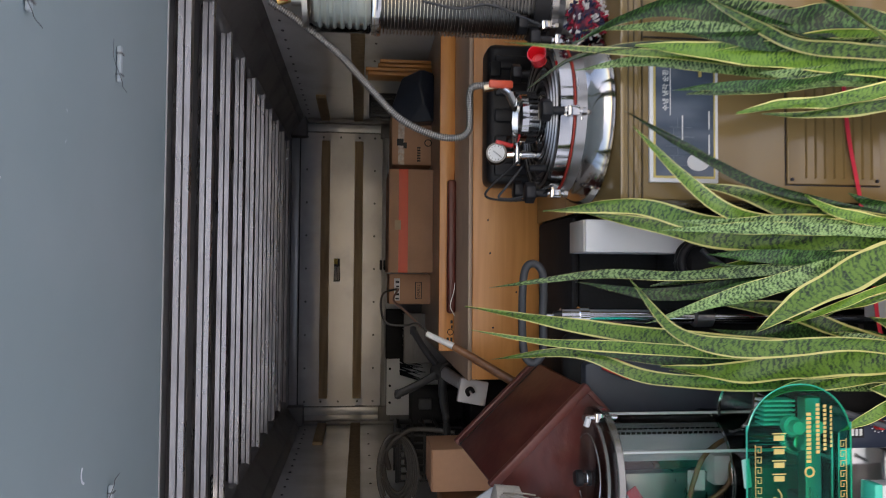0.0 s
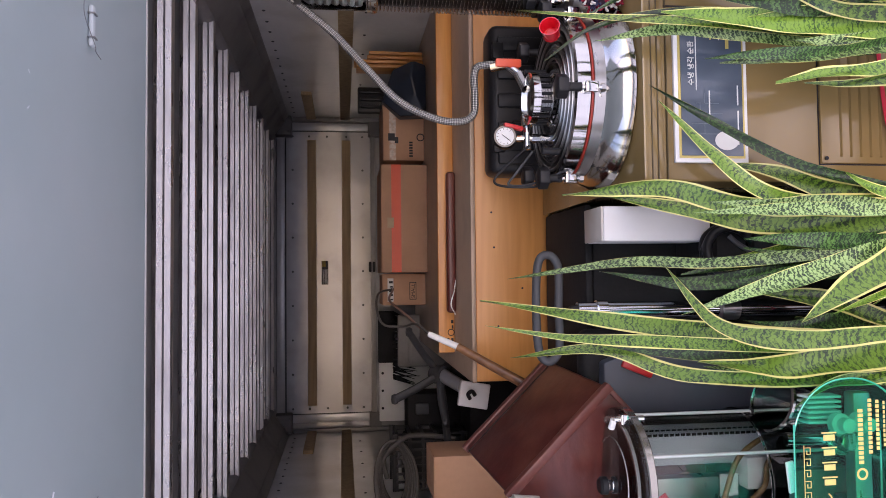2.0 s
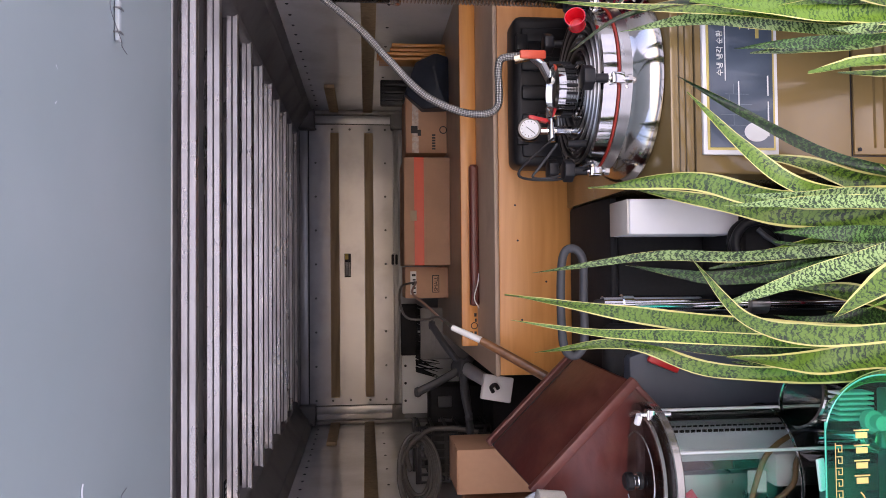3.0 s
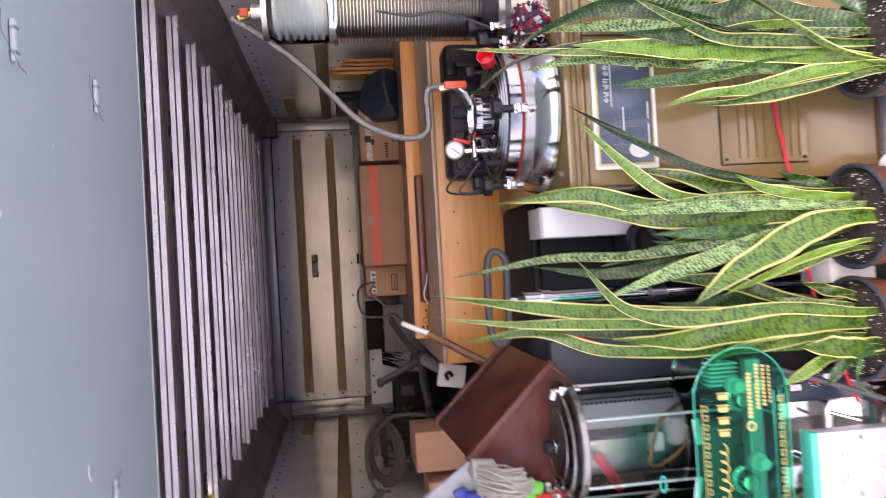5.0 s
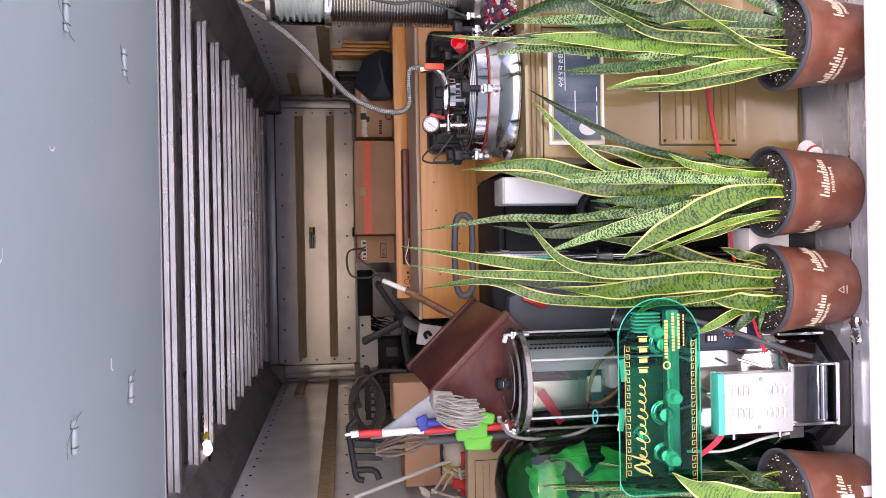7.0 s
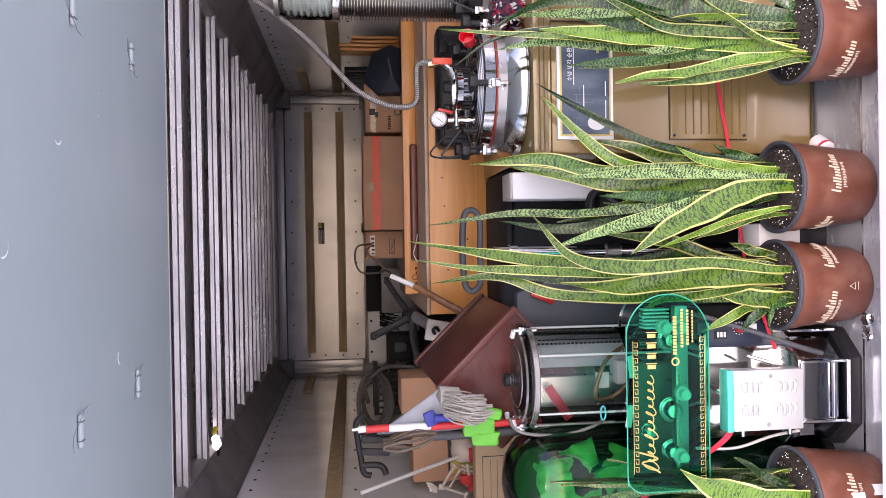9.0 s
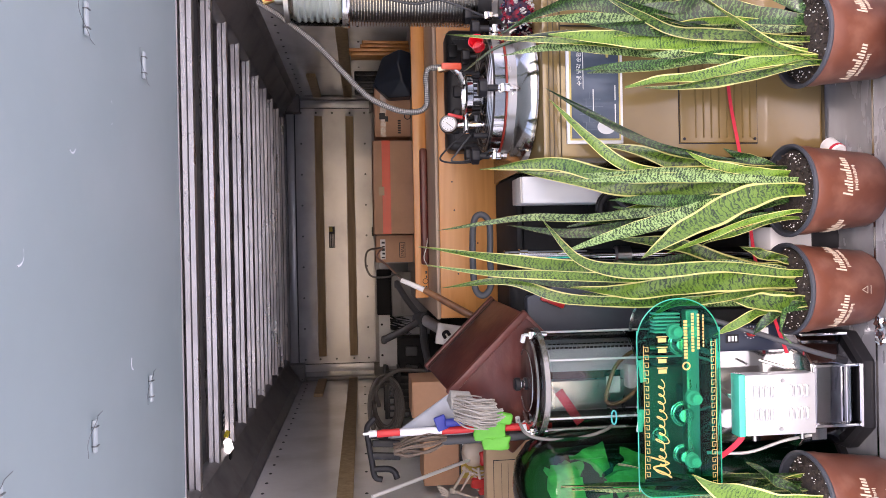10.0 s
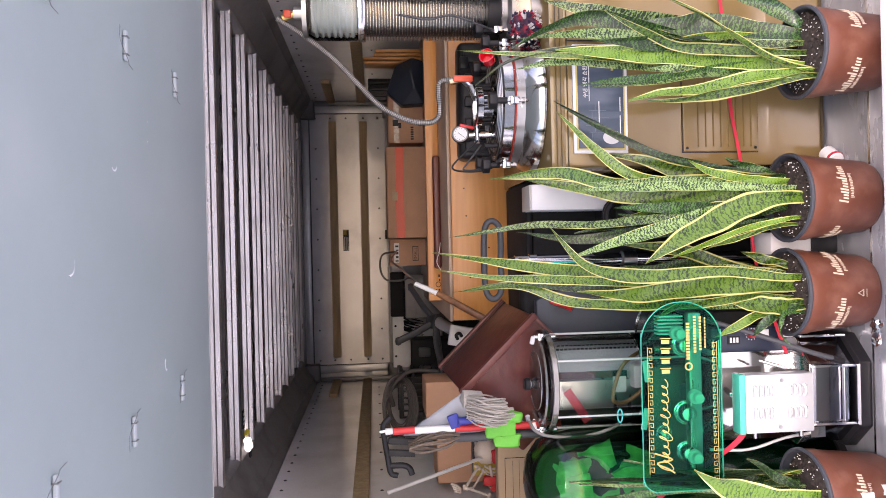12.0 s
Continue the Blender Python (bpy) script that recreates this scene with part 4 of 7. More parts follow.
    mx.inputs[7].default_value = (0.68, 0.64, 0.22, 1)
    # leaves differ in tone
    hsv = N.new("ShaderNodeHueSaturation")
    Lk.new(mx.outputs[2], hsv.inputs["Color"])
    Lk.new(math_("ADD", 0.56, math_("MULTIPLY", info.outputs["Random"], 0.72)), hsv.inputs["Value"])
    hsv.inputs["Saturation"].default_value = 1.0
    Lk.new(hsv.outputs[0], b.inputs["Base Color"])
    b.inputs["Roughness"].default_value = 0.29
    b.inputs["Subsurface Weight"].default_value = 0.0
    bp = N.new("ShaderNodeBump")
    bp.inputs["Strength"].default_value, bp.inputs["Distance"].default_value = 0.15, 0.001
    Lk.new(warp.outputs[0], bp.inputs["Height"])
    Lk.new(bp.outputs[0], b.inputs["Normal"])
    return m


LEAF_KINDS = (leaf_material("yellow edged leaf", 0.385, -0.06, (0.125, 0.24, 0.03)), leaf_material("dark green leaf", 0.47, -0.34, (0.085, 0.19, 0.05)), leaf_material("pale banded leaf", 0.455, -0.20, (0.24, 0.37, 0.13)))


def leaf(ctrl, width, turn, parent, rnd, kind=0, sway=1.0):
    """One upright sword leaf: a channelled blade with thickness, along a curve."""
    path = spline(ctrl, 9)
    n = len(path)
    # slow sideways sway along the blade
    sa, sb, s1, s2 = sway * rnd.uniform(0.002, 0.007), sway * rnd.uniform(0.002, 0.006), rnd.uniform(0, 6), rnd.uniform(0, 6)
    for i in range(n):
        f = i / (n - 1)
        k = math.sin(math.pi * min(1, f * 1.15)) if f < 0.85 else 0.3
        path[i] = path[i] + Vector((sa * math.sin(f * 9 + s1), sb * math.sin(f * 8 + s2), 0)) * k
    b = bmesh.new()
    uvl = b.loops.layers.uv.new("UVMap")
    total = sum((path[i + 1] - path[i]).length for i in range(n - 1))
    rings, run = [], 0.0
    wave, ph = rnd.uniform(0.0008, 0.003), rnd.uniform(0, 6)
    cup = rnd.uniform(0.10, 0.28)
    twist = rnd.uniform(-48, 48)
    prev = Vector((math.cos(radians(turn)), math.sin(radians(turn)), 0))
    K = (-1, -0.72, -0.36, 0, 0.36, 0.72, 1)
    for i, p in enumerate(path):
        if i:
            run += (p - path[i - 1]).length
        f = run / total
        d = (path[min(i + 1, n - 1)] - path[max(i - 1, 0)]).normalized()
        s = (prev - d * prev.dot(d)).normalized()
        q = Matrix.Rotation(radians(twist / n), 3, d)
        s = q @ s
        prev = s
        nn = s.cross(d).normalized()
        w = width * 0.5 * (0.45 + 0.55 * min(1, f / 0.35) if f < 0.35 else 1.0)
        if f > 0.62:
            w *= max(0.02, 1 - ((f - 0.62) / 0.38) ** 1.7)
        w *= 1 + 0.09 * math.sin(f * 11 + ph) + 0.05 * math.sin(f * 27 + 2 * ph)
        th = 0.0022 * (1 - 0.7 * f)
        c = cup + 0.5 * max(0, 0.35 - f)
        top, bot = [], []
        for u in K:
            off = nn * (c * w * (u * u) + wave * math.sin(f * 14 + ph + u * 2))
            top.append(b.verts.new(p + s * w * u + off))
            bot.append(b.verts.new(p + s * w * u * 0.97 + off - nn * (th * (1 - 0.8 * abs(u)) + 0.0002)))
        rings.append((top, bot, f * total))
    def face_(vl, us, v0, v1):
        fc = b.faces.new(vl)
        for lp, (uu, vv) in zip(fc.loops, us):
            lp[uvl].uv = (uu, vv)
    for (t0, b0, f0), (t1, b1, f1) in zip(rings, rings[1:]):
        for k in range(6):
            u0, u1 = (K[k] + 1) / 2, (K[k + 1] + 1) / 2
            face_((t0[k], t0[k + 1], t1[k + 1], t1[k]), ((u0, f0), (u1, f0), (u1, f1), (u0, f1)), f0, f1)
            face_((b0[k + 1], b0[k], b1[k], b1[k + 1]), ((u1, f0), (u0, f0), (u0, f1), (u1, f1)), f0, f1)
        for k in (0, 6):
            uu = 0.0 if k == 0 else 1.0
            face_((t0[k], t1[k], b1[k], b0[k]), ((uu, f0), (uu, f1), (uu, f1), (uu, f0)), f0, f1)
    return part("leaf", b, LEAF_KINDS[kind], parent, smooth=70)


def pot(px, py, turns):
    p = thing("potted_plant", (px, py, DZ), "snake plant with yellow-edged leaves in a terracotta plastic pot", "plant", "snake plants along the rear edge")
    z = DZ
    part("pot", lathe([(0, 0), (0.072, 0), (0.079, 0.004), (0.083, 0.014), (0.0965, 0.145), (0.0985, 0.15), (0.0995, 0.178), (0.099, 0.1805), (0.096, 0.18), (0.093, 0.13), (0, 0.13)], (px, py, z), 56), POT, p, "terracotta brown plastic pot")
    part("rim", lathe([(0.0945, 0.1805), (0.101, 0.1805), (0.1035, 0.184), (0.103, 0.189), (0.099, 0.191), (0.095, 0.188), (0.093, 0.165)], (px, py, z), 56), POT_IN, p, "dark grey rolled rim")
    soil = lathe([(0, 0.180), (0.02, 0.182), (0.035, 0.183), (0.05, 0.180), (0.066, 0.178), (0.08, 0.175), (0.092, 0.171), (0.0935, 0.163)], (px, py, z), 40)
    for v in soil.verts:
        v.co.z += noise.noise(v.co * 60) * 0.005
    s = part("soil", soil, SOIL, p, "dark crumbly potting soil")
    rnd = random.Random(int(px * 1000))
    b, g = None, None
    for i in range(260):
        a, r = rnd.uniform(0, 6.283), 0.09 * math.sqrt(rnd.random())
        q = rnd.uniform(0.0006, 0.0012) if i < 140 else rnd.uniform(0.0014, 0.0034)
        x, y, zz = px + r * math.cos(a), py + r * math.sin(a), z + 0.1805 - 0.09 * max(0, r - 0.05)
        c = box(x - q, x + q, y - q, y + q, zz - q, zz + q, bm=b if i < 140 else g, turn=(rnd.uniform(0, 90), rnd.uniform(0, 90), 0))
        if i < 140:
            b = c
        else:
            g = c
    tagged(part("perlite", b, PERLITE, s), kind="stuff")
    tagged(part("soil_grit", g, SOIL, s), kind="stuff")
    # printed marks: a row of script-like strokes round the wall, and a finer row under it
    for mid in turns:
        marks, fine = None, None
        for i in range(14):
            a = radians(mid + 4.0 * (i - 6.5))
            hh = 0.024 if i in (0, 8) else (0.019 if i in (3, 4, 10) else 0.012)
            zz = z + 0.098 + hh / 2
            rr = 0.083 + (zz - z - 0.014) * 0.103 + 0.0004
            c, sn = math.cos(a), math.sin(a)
            marks = box(px + rr * c - 0.0019, px + rr * c + 0.0019, py + rr * sn - 0.0006, py + rr * sn + 0.0006, zz - hh / 2, zz + hh / 2, bm=marks, turn=(0, 10, math.degrees(a) + 90))
        for i in range(16):
            a = radians(mid + 2.3 * (i - 9))
            zz = z + 0.087 + (0.0012 if i % 3 else 0)
            rr = 0.083 + (zz - z - 0.014) * 0.103 + 0.0004
            c, sn = math.cos(a), math.sin(a)
            hh = 0.0042 if i % 5 == 0 else 0.0028
            fine = box(px + rr * c - 0.001, px + rr * c + 0.001, py + rr * sn - 0.0005, py + rr * sn + 0.0005, zz - hh, zz + hh, bm=fine, turn=(0, 0, math.degrees(a) + 90))
        part("print_mark", marks, PRINT, p)
        part("print_mark", fine, PRINT, p)
    return p


PLANTS = ((0.378, -0.135, LEAVES_1A + LEAVES_1B + LEAVES_1C, (-42, -138)), (0.058, -0.075, LEAVES_2A + LEAVES_2B + LEAVES_2C, (-73, -165, 20)), (-0.161, -0.06, LEAVES_3A + LEAVES_3B + LEAVES_3C, (-36, -124)), (-0.615, -0.12, LEAVES_4A, (-75, -165)))
for px, py, rows, turns in PLANTS:
    p = pot(px, py, turns)
    rnd = random.Random(int(abs(px) * 977) + 3)
    for x0, z0, x1, z1, x2, z2, x3, z3, x4, z4, yb, yt, w, tr, kind in rows:
        xb = max(px - 0.07, min(px + 0.07, x0))
        yb2 = max(py - 0.06, min(py + 0.06, yb))
        ctrl = [(xb, yb2, DZ + 0.16), (xb * 0.5 + x0 * 0.5, yb, max(z0, DZ + 0.175) * 0.8 + z1 * 0.2)]
        ctrl += [(x, yb + (yt - yb) * f, z) for x, z, f in ((x1, z1, 0.25), (x2, z2, 0.5), (x3, z3, 0.75), (x4, z4, 1.0))]
        leaf(ctrl, w, tr, p, rnd, kind, 0.6)
    # shorter leaves in the middle of the clump
    for i in range(12):
        a, r = rnd.uniform(0, 6.283), rnd.uniform(0.01, 0.055)
        hgt = rnd.uniform(0.16, 0.55)
        bx0, by0 = px + r * math.cos(a), py + 0.025 + r * math.sin(a) * 0.5
        le, lb = rnd.uniform(-0.06, 0.06), rnd.uniform(0.0, 0.06)
        ctrl = [(bx0, by0, DZ + 0.16), (bx0 + le * 0.3, by0 + lb * 0.2, DZ + 0.165 + hgt * 0.35), (bx0 + le * 0.6, by0 + lb * 0.55, DZ + 0.165 + hgt * 0.7), (bx0 + le, by0 + lb, DZ + 0.165 + hgt)]
        leaf(ctrl, rnd.uniform(0.022, 0.036), rnd.uniform(-70, 70), p, rnd, (1, 2, 1, 1, 0)[i % 5])
# white stickers on the last pot
last = bpy.data.objects["potted_plant.003"]
for a, z in ((-79, 0.105), (-70, 0.05)):
    ar = radians(a)
    rr = 0.083 + (z - 0.014) * 0.103 + 0.0006
    part("sticker", box(-0.615 + rr * math.cos(ar) - 0.011, -0.615 + rr * math.cos(ar) + 0.011, -0.12 + rr * math.sin(ar) - 0.0006, -0.12 + rr * math.sin(ar) + 0.0006, DZ + z - 0.02, DZ + z + 0.02, turn=(-5.8, 0, a + 90)), PAPER, last, "white printed sticker")
# moulded triangle mark on one pot
tri = bpy.data.objects["potted_plant.002"]
tc3 = [(-0.161 + 0.0085 * math.cos(a), -0.1535, DZ + 0.062 + 0.0085 * math.sin(a)) for a in (radians(90), radians(210), radians(330))]
b = None
for k in range(3):
    b = rod(tc3[k], tc3[(k + 1) % 3], 0.0008, seg=6, bm=b)
b = rod((-0.17, -0.153, DZ + 0.05), (-0.152, -0.153, DZ + 0.05), 0.0008, seg=6, bm=b)
part("print_mark", b, PRINT, tri)


# ---- white box, pump and dark goods behind the plants ----
w = thing("white_case", (0.088, 0.27, 0.60), "plain white plastic case standing on end", "case")
part("shell", box(0.054, 0.123, 0.217, 0.32, 0.60, 0.82, 0.004), WHITE, w)
part("end_cap", box(0.0545, 0.1225, 0.218, 0.319, 0.8202, 0.825, 0.002), mat("cream plastic", (0.6, 0.56, 0.5), 0.5), w)
cr = thing("storage_chest", (0.0, 0.45, DZ), "large black chest draped with black cloth", "chest")
part("body", box(-0.25, 0.143, 0.40, 0.70, DZ, 0.78, 0.015), BLACKCLOTH, cr)
part("lid", box(-0.255, 0.145, 0.39, 0.705, 0.782, 0.80, 0.008), BLACKCLOTH, cr)
part("stand", box(-0.02, 0.14, 0.20, 0.385, DZ, 0.598, 0.01), BLACKCLOTH, cr)

pm = thing("floor_pump", (-0.08, 0.27, DZ), "chrome floor pump with a grey rubber handle", "pump")
part("barrel", rod((-0.083, 0.27, DZ + 0.02), (-0.081, 0.27, 0.86), 0.0165, bev=0.001, seg=28), CHROME, pm)
part("collar", lathe([(0.0165, 0), (0.021, 0), (0.021, 0.02), (0.0165, 0.02)], (-0.082, 0.27, 0.80), 28), CHROME, pm)
part("collar", lathe([(0.0165, 0), (0.023, 0.002), (0.023, 0.04), (0.0165, 0.045)], (-0.082, 0.27, 0.52), 28), STEEL_S, pm)
part("cap", rod((-0.081, 0.27, 0.86), (-0.081, 0.27, 0.875), 0.012, 0.009), BLACK, pm)
part("rod", rod((-0.081, 0.27, 0.875), (-0.081, 0.27, 0.90), 0.005), CHROME, pm)
part("foot", box(-0.16, 0.0, 0.25, 0.29, DZ, DZ + 0.02, 0.006), BLACK, pm)
hp = [(-0.081, 0.27, 0.898), (-0.03, 0.27, 0.896), (0.012, 0.27, 0.899), (0.03, 0.27, 0.918), (0.012, 0.27, 0.938), (-0.075, 0.27, 0.943), (-0.16, 0.27, 0.938), (-0.181, 0.27, 0.918), (-0.163, 0.27, 0.899), (-0.12, 0.27, 0.896), (-0.081, 0.27, 0.898)]
part("handle", tube(hp, 0.0085, 12, 6), RUBBER, pm, "grey rubber loop handle")

bg = thing("slate_bin", (-0.23, 0.4, DZ), "slate grey plastic bin with a black bag", "bin")
part("body", slab([(-0.36, 0.10), (-0.36, 0.74), (-0.31, 0.795), (-0.19, 0.795), (-0.155, 0.70), (-0.155, 0.10)], "y", 0.30, 0.388, None, 0.006), SLATE, bg)
part("bag", box(-0.245, -0.125, 0.33, 0.385, 0.70, 0.83, 0.02, 3), BLACKCLOTH, bg, "black cloth bag")
part("red_tag", box(-0.212, -0.178, 0.286, 0.298, 0.69, 0.758, 0.004, turn=(0, 22, 0)), RED, bg, "red tag")


# ---- maroon leather box ----
def leather_box():
    t = thing("leather_case", (-0.36, 0.38, DZ), "worn maroon leather box case lying askew", "case")
    P2 = Vector((-0.221, 0.205, 0.824))
    e, d = Vector((-0.193, -0.008, 0.198)), Vector((0.024, 0.326, 0.02))
    el = e.length
    e.normalize()
    d = (d - e * d.dot(e)).normalized()
    f = e.cross(d)
    m = Matrix((e, d, f)).transposed().to_4x4()
    m.translation = P2
    # along e: length, along d: depth, along f: height, from the near edge
    def put(bm):
        bmesh.ops.transform(bm, matrix=m, verts=bm.verts)
        return bm
    part("body", put(box(0.0, el, 0.0, 0.325, 0.0, 0.24, 0.008, 3)), LEATHER, t)
    part("trim", put(box(-0.004, el + 0.004, -0.006, 0.012, -0.005, 0.014, 0.004)), LEATHER_E, t, "scuffed brown edge binding")
    part("trim", put(box(-0.004, el + 0.004, 0.311, 0.329, -0.005, 0.014, 0.004)), LEATHER_E, t, "scuffed brown edge binding")
    part("seam", put(box(0.002, el - 0.002, 0.283, 0.2855, -0.0015, 0.004)), BLACK, t)
    part("trim", put(box(-0.003, 0.008, -0.003, 0.008, 0.0, 0.24, 0.003)), LEATHER_E, t)


LEATHER_E = mat("scuffed leather edge", (0.15, 0.045, 0.035), 0.4, 0, 0.3, 60, 0.2)
leather_box()

st = thing("walking_cane", (-0.2, 0.75, 0.9), "turned wooden cane with a white metal ferrule", "cane")
part("shaft", rod((-0.272, 0.61, 0.888), (-0.187, 0.69, 1.036), 0.0125, 0.0105, bev=0.002), wood("dark turned wood", (0.12, 0.045, 0.018), (0.3, 0.14, 0.06), 2, rough=0.3), st)
part("ferrule", rod((-0.187, 0.69, 1.036), (-0.155, 0.715, 1.107), 0.0088, 0.0075, bev=0.001), WHITE, st, "white ferrule")


# ---- glass vessel with clamps ----
FLANGE = mat("warm satin steel", (0.42, 0.39, 0.35), 0.22, 0.85, 0.1, 50, 0.05)
SATIN = mat("bright satin steel", (0.62, 0.62, 0.61), 0.28, 0.4, 0.05, 60, 0.03)
HAZE = thin_glass("hazy clear sleeve", (0.8, 0.82, 0.8), 0.3, 0.25)


def glass_vessel():
    cx, cy = -0.385, 0.16
    g = thing("acrylic_vessel", (cx, cy, 0.5), "clear acrylic cylinder vessel with steel flange and clamps", "vessel")
    part("wall", lathe([(0.112, 0.48), (0.118, 0.48), (0.118, 0.80), (0.112, 0.80)], (cx, cy, 0), 64), CLEAR, g, "clear acrylic wall")
    part("band", lathe([(0.1185, 0.59), (0.1195, 0.59), (0.1195, 0.593), (0.1185, 0.593)], (cx, cy, 0), 64), STEEL, g)
    part("smoke_wall", lathe([(0.1182, 0.45), (0.1215, 0.45), (0.1215, 0.588), (0.1182, 0.588)], (cx, cy, 0), 64), SMOKE, g, "smoked lower ring")
    part("back_liner", lathe([(0.104, 0.47), (0.106, 0.47), (0.106, 0.79), (0.104, 0.79)], (cx, cy + 0.004, 0), 40), HAZE, g, "hazy inner liner")
    part("flange", lathe([(0.112, 0.801), (0.127, 0.801), (0.129, 0.803), (0.129, 0.8145), (0.127, 0.8165), (0.112, 0.8165)], (cx, cy, 0), 64), FLANGE, g, "polished steel flange")
    lid = part("lid", lathe([(0.0, 0.836), (0.04, 0.836), (0.08, 0.832), (0.105, 0.826), (0.124, 0.826), (0.128, 0.823), (0.128, 0.8175), (0, 0.8175)], (cx, cy, 0), 56), CLEAR, g, "clear acrylic lid")
    part("lid_ring", lathe([(0.104, 0.8265), (0.107, 0.831), (0.112, 0.831), (0.115, 0.8265)], (cx, cy, 0), 56), FLANGE, lid)
    part("lid_ring", lathe([(0.074, 0.8325), (0.075, 0.8345), (0.076, 0.8345), (0.077, 0.8325)], (cx, cy, 0), 56), FLANGE, lid)
    k = part("knob", lathe([(0, 0.836), (0.015, 0.836), (0.015, 0.842), (0.010, 0.844), (0.010, 0.85), (0.016, 0.853), (0.016, 0.863), (0.012, 0.867), (0, 0.867)], (cx - 0.005, cy - 0.02, 0), 28), BLACK, lid, "black knob")
    for zz in (0.843, 0.8505):
        part("ring", lathe([(0.009, zz), (0.0125, zz), (0.0125, zz + 0.002), (0.009, zz + 0.002)], (cx - 0.005, cy - 0.02, 0), 24), CHROME, k)
    for a in (-20, 60, 160, 198, 100):
        d = Vector((math.cos(radians(a)), math.sin(radians(a)), 0))
        p = Vector((cx, cy, 0)) + d * 0.124
        cl = part("clamp", rod((p.x, p.y, 0.79), (p.x, p.y, 0.845), 0.0055), CHROME, g, "chrome toggle clamp")
        part("foot", box(p.x - 0.009, p.x + 0.009, p.y - 0.009, p.y + 0.009, 0.82, 0.834, 0.002), STEEL, cl)
        part("lever", rod((p.x, p.y, 0.845), (p.x - d.x * 0.018, p.y - d.y * 0.018, 0.848), 0.006), WHITE, cl)
    for a in (-12, -59, -128, -172, 60, 120):
        x, y = cx + 0.1225 * math.cos(radians(a)), cy + 0.1225 * math.sin(radians(a))
        part("tie_rod", rod((x, y, 0.45), (x, y, 0.80), 0.003), SATIN, g)
    # things inside
    part("inner_plate", slab([(cx + 0.012, cy + 0.03), (cx + 0.05, cy + 0.014), (cx + 0.085, cy - 0.012), (cx + 0.100, cy - 0.03), (cx + 0.1005, cy - 0.025), (cx + 0.055, cy + 0.02), (cx + 0.012, cy + 0.034)], "z", 0.50, 0.79), mat("grey perforated sheet", (0.58, 0.59, 0.63), 0.4, 0.1, 0.15, 240, 0.2), g, "perforated grey plate")
    b = box(-0.0025, 0.0025, -0.0005, 0.0005, -0.004, 0.004)
    finish(b)
    me = bpy.data.meshes.new("slot")
    b.to_mesh(me)
    b.free()
    me.materials.append(BLACK)
    for i in range(26):
        for j in range(2):
            share("slot", me, g, (cx + 0.089 - 0.012 * j, cy - 0.017 + 0.009 * j, 0.505 + i * 0.0108))
    part("inner_hose", tube([(cx + 0.08, cy - 0.03, 0.50), (cx + 0.075, cy - 0.045, 0.56), (cx + 0.045, cy - 0.055, 0.615), (cx, cy - 0.06, 0.64), (cx - 0.05, cy - 0.05, 0.645), (cx - 0.06, cy - 0.02, 0.60), (cx - 0.02, cy - 0.03, 0.555), (cx + 0.03, cy - 0.04, 0.55), (cx + 0.06, cy - 0.03, 0.49)], 0.005, 10, 8), mat("amber tubing", (0.28, 0.16, 0.07), 0.3), g, "amber rubber tube")
    part("drain_hose", tube([(-0.478, 0.110, 0.861), (-0.496, 0.090, 0.852), (-0.510, 0.085, 0.821), (-0.516, 0.085, 0.759), (-0.511, 0.085, 0.704), (-0.500, 0.090, 0.660), (-0.493, 0.110, 0.629)], 0.004, 10, 8), mat("cloudy grey tubing", (0.2, 0.19, 0.17), 0.35), g, "cloudy grey drain hose")
    part("inner_tag", box(cx - 0.035, cx + 0.005, cy - 0.02, cy - 0.018, 0.60, 0.635), PAPER, g, "white tag")
    part("inner_block", box(cx - 0.03, cx + 0.03, cy - 0.01, cy + 0.05, 0.48, 0.575, 0.004), WHITE, g)
    part("inner_strap", box(cx - 0.071, cx - 0.049, cy - 0.05, cy - 0.048, 0.69, 0.785, 0.0005, turn=(0, 56, 0)), STRAP, g, "red strip")
    part("inner_core", box(cx - 0.085, cx - 0.01, cy + 0.02, cy + 0.05, 0.5, 0.78, 0.003), STEEL_S, g, "dull steel core")


glass_vessel()


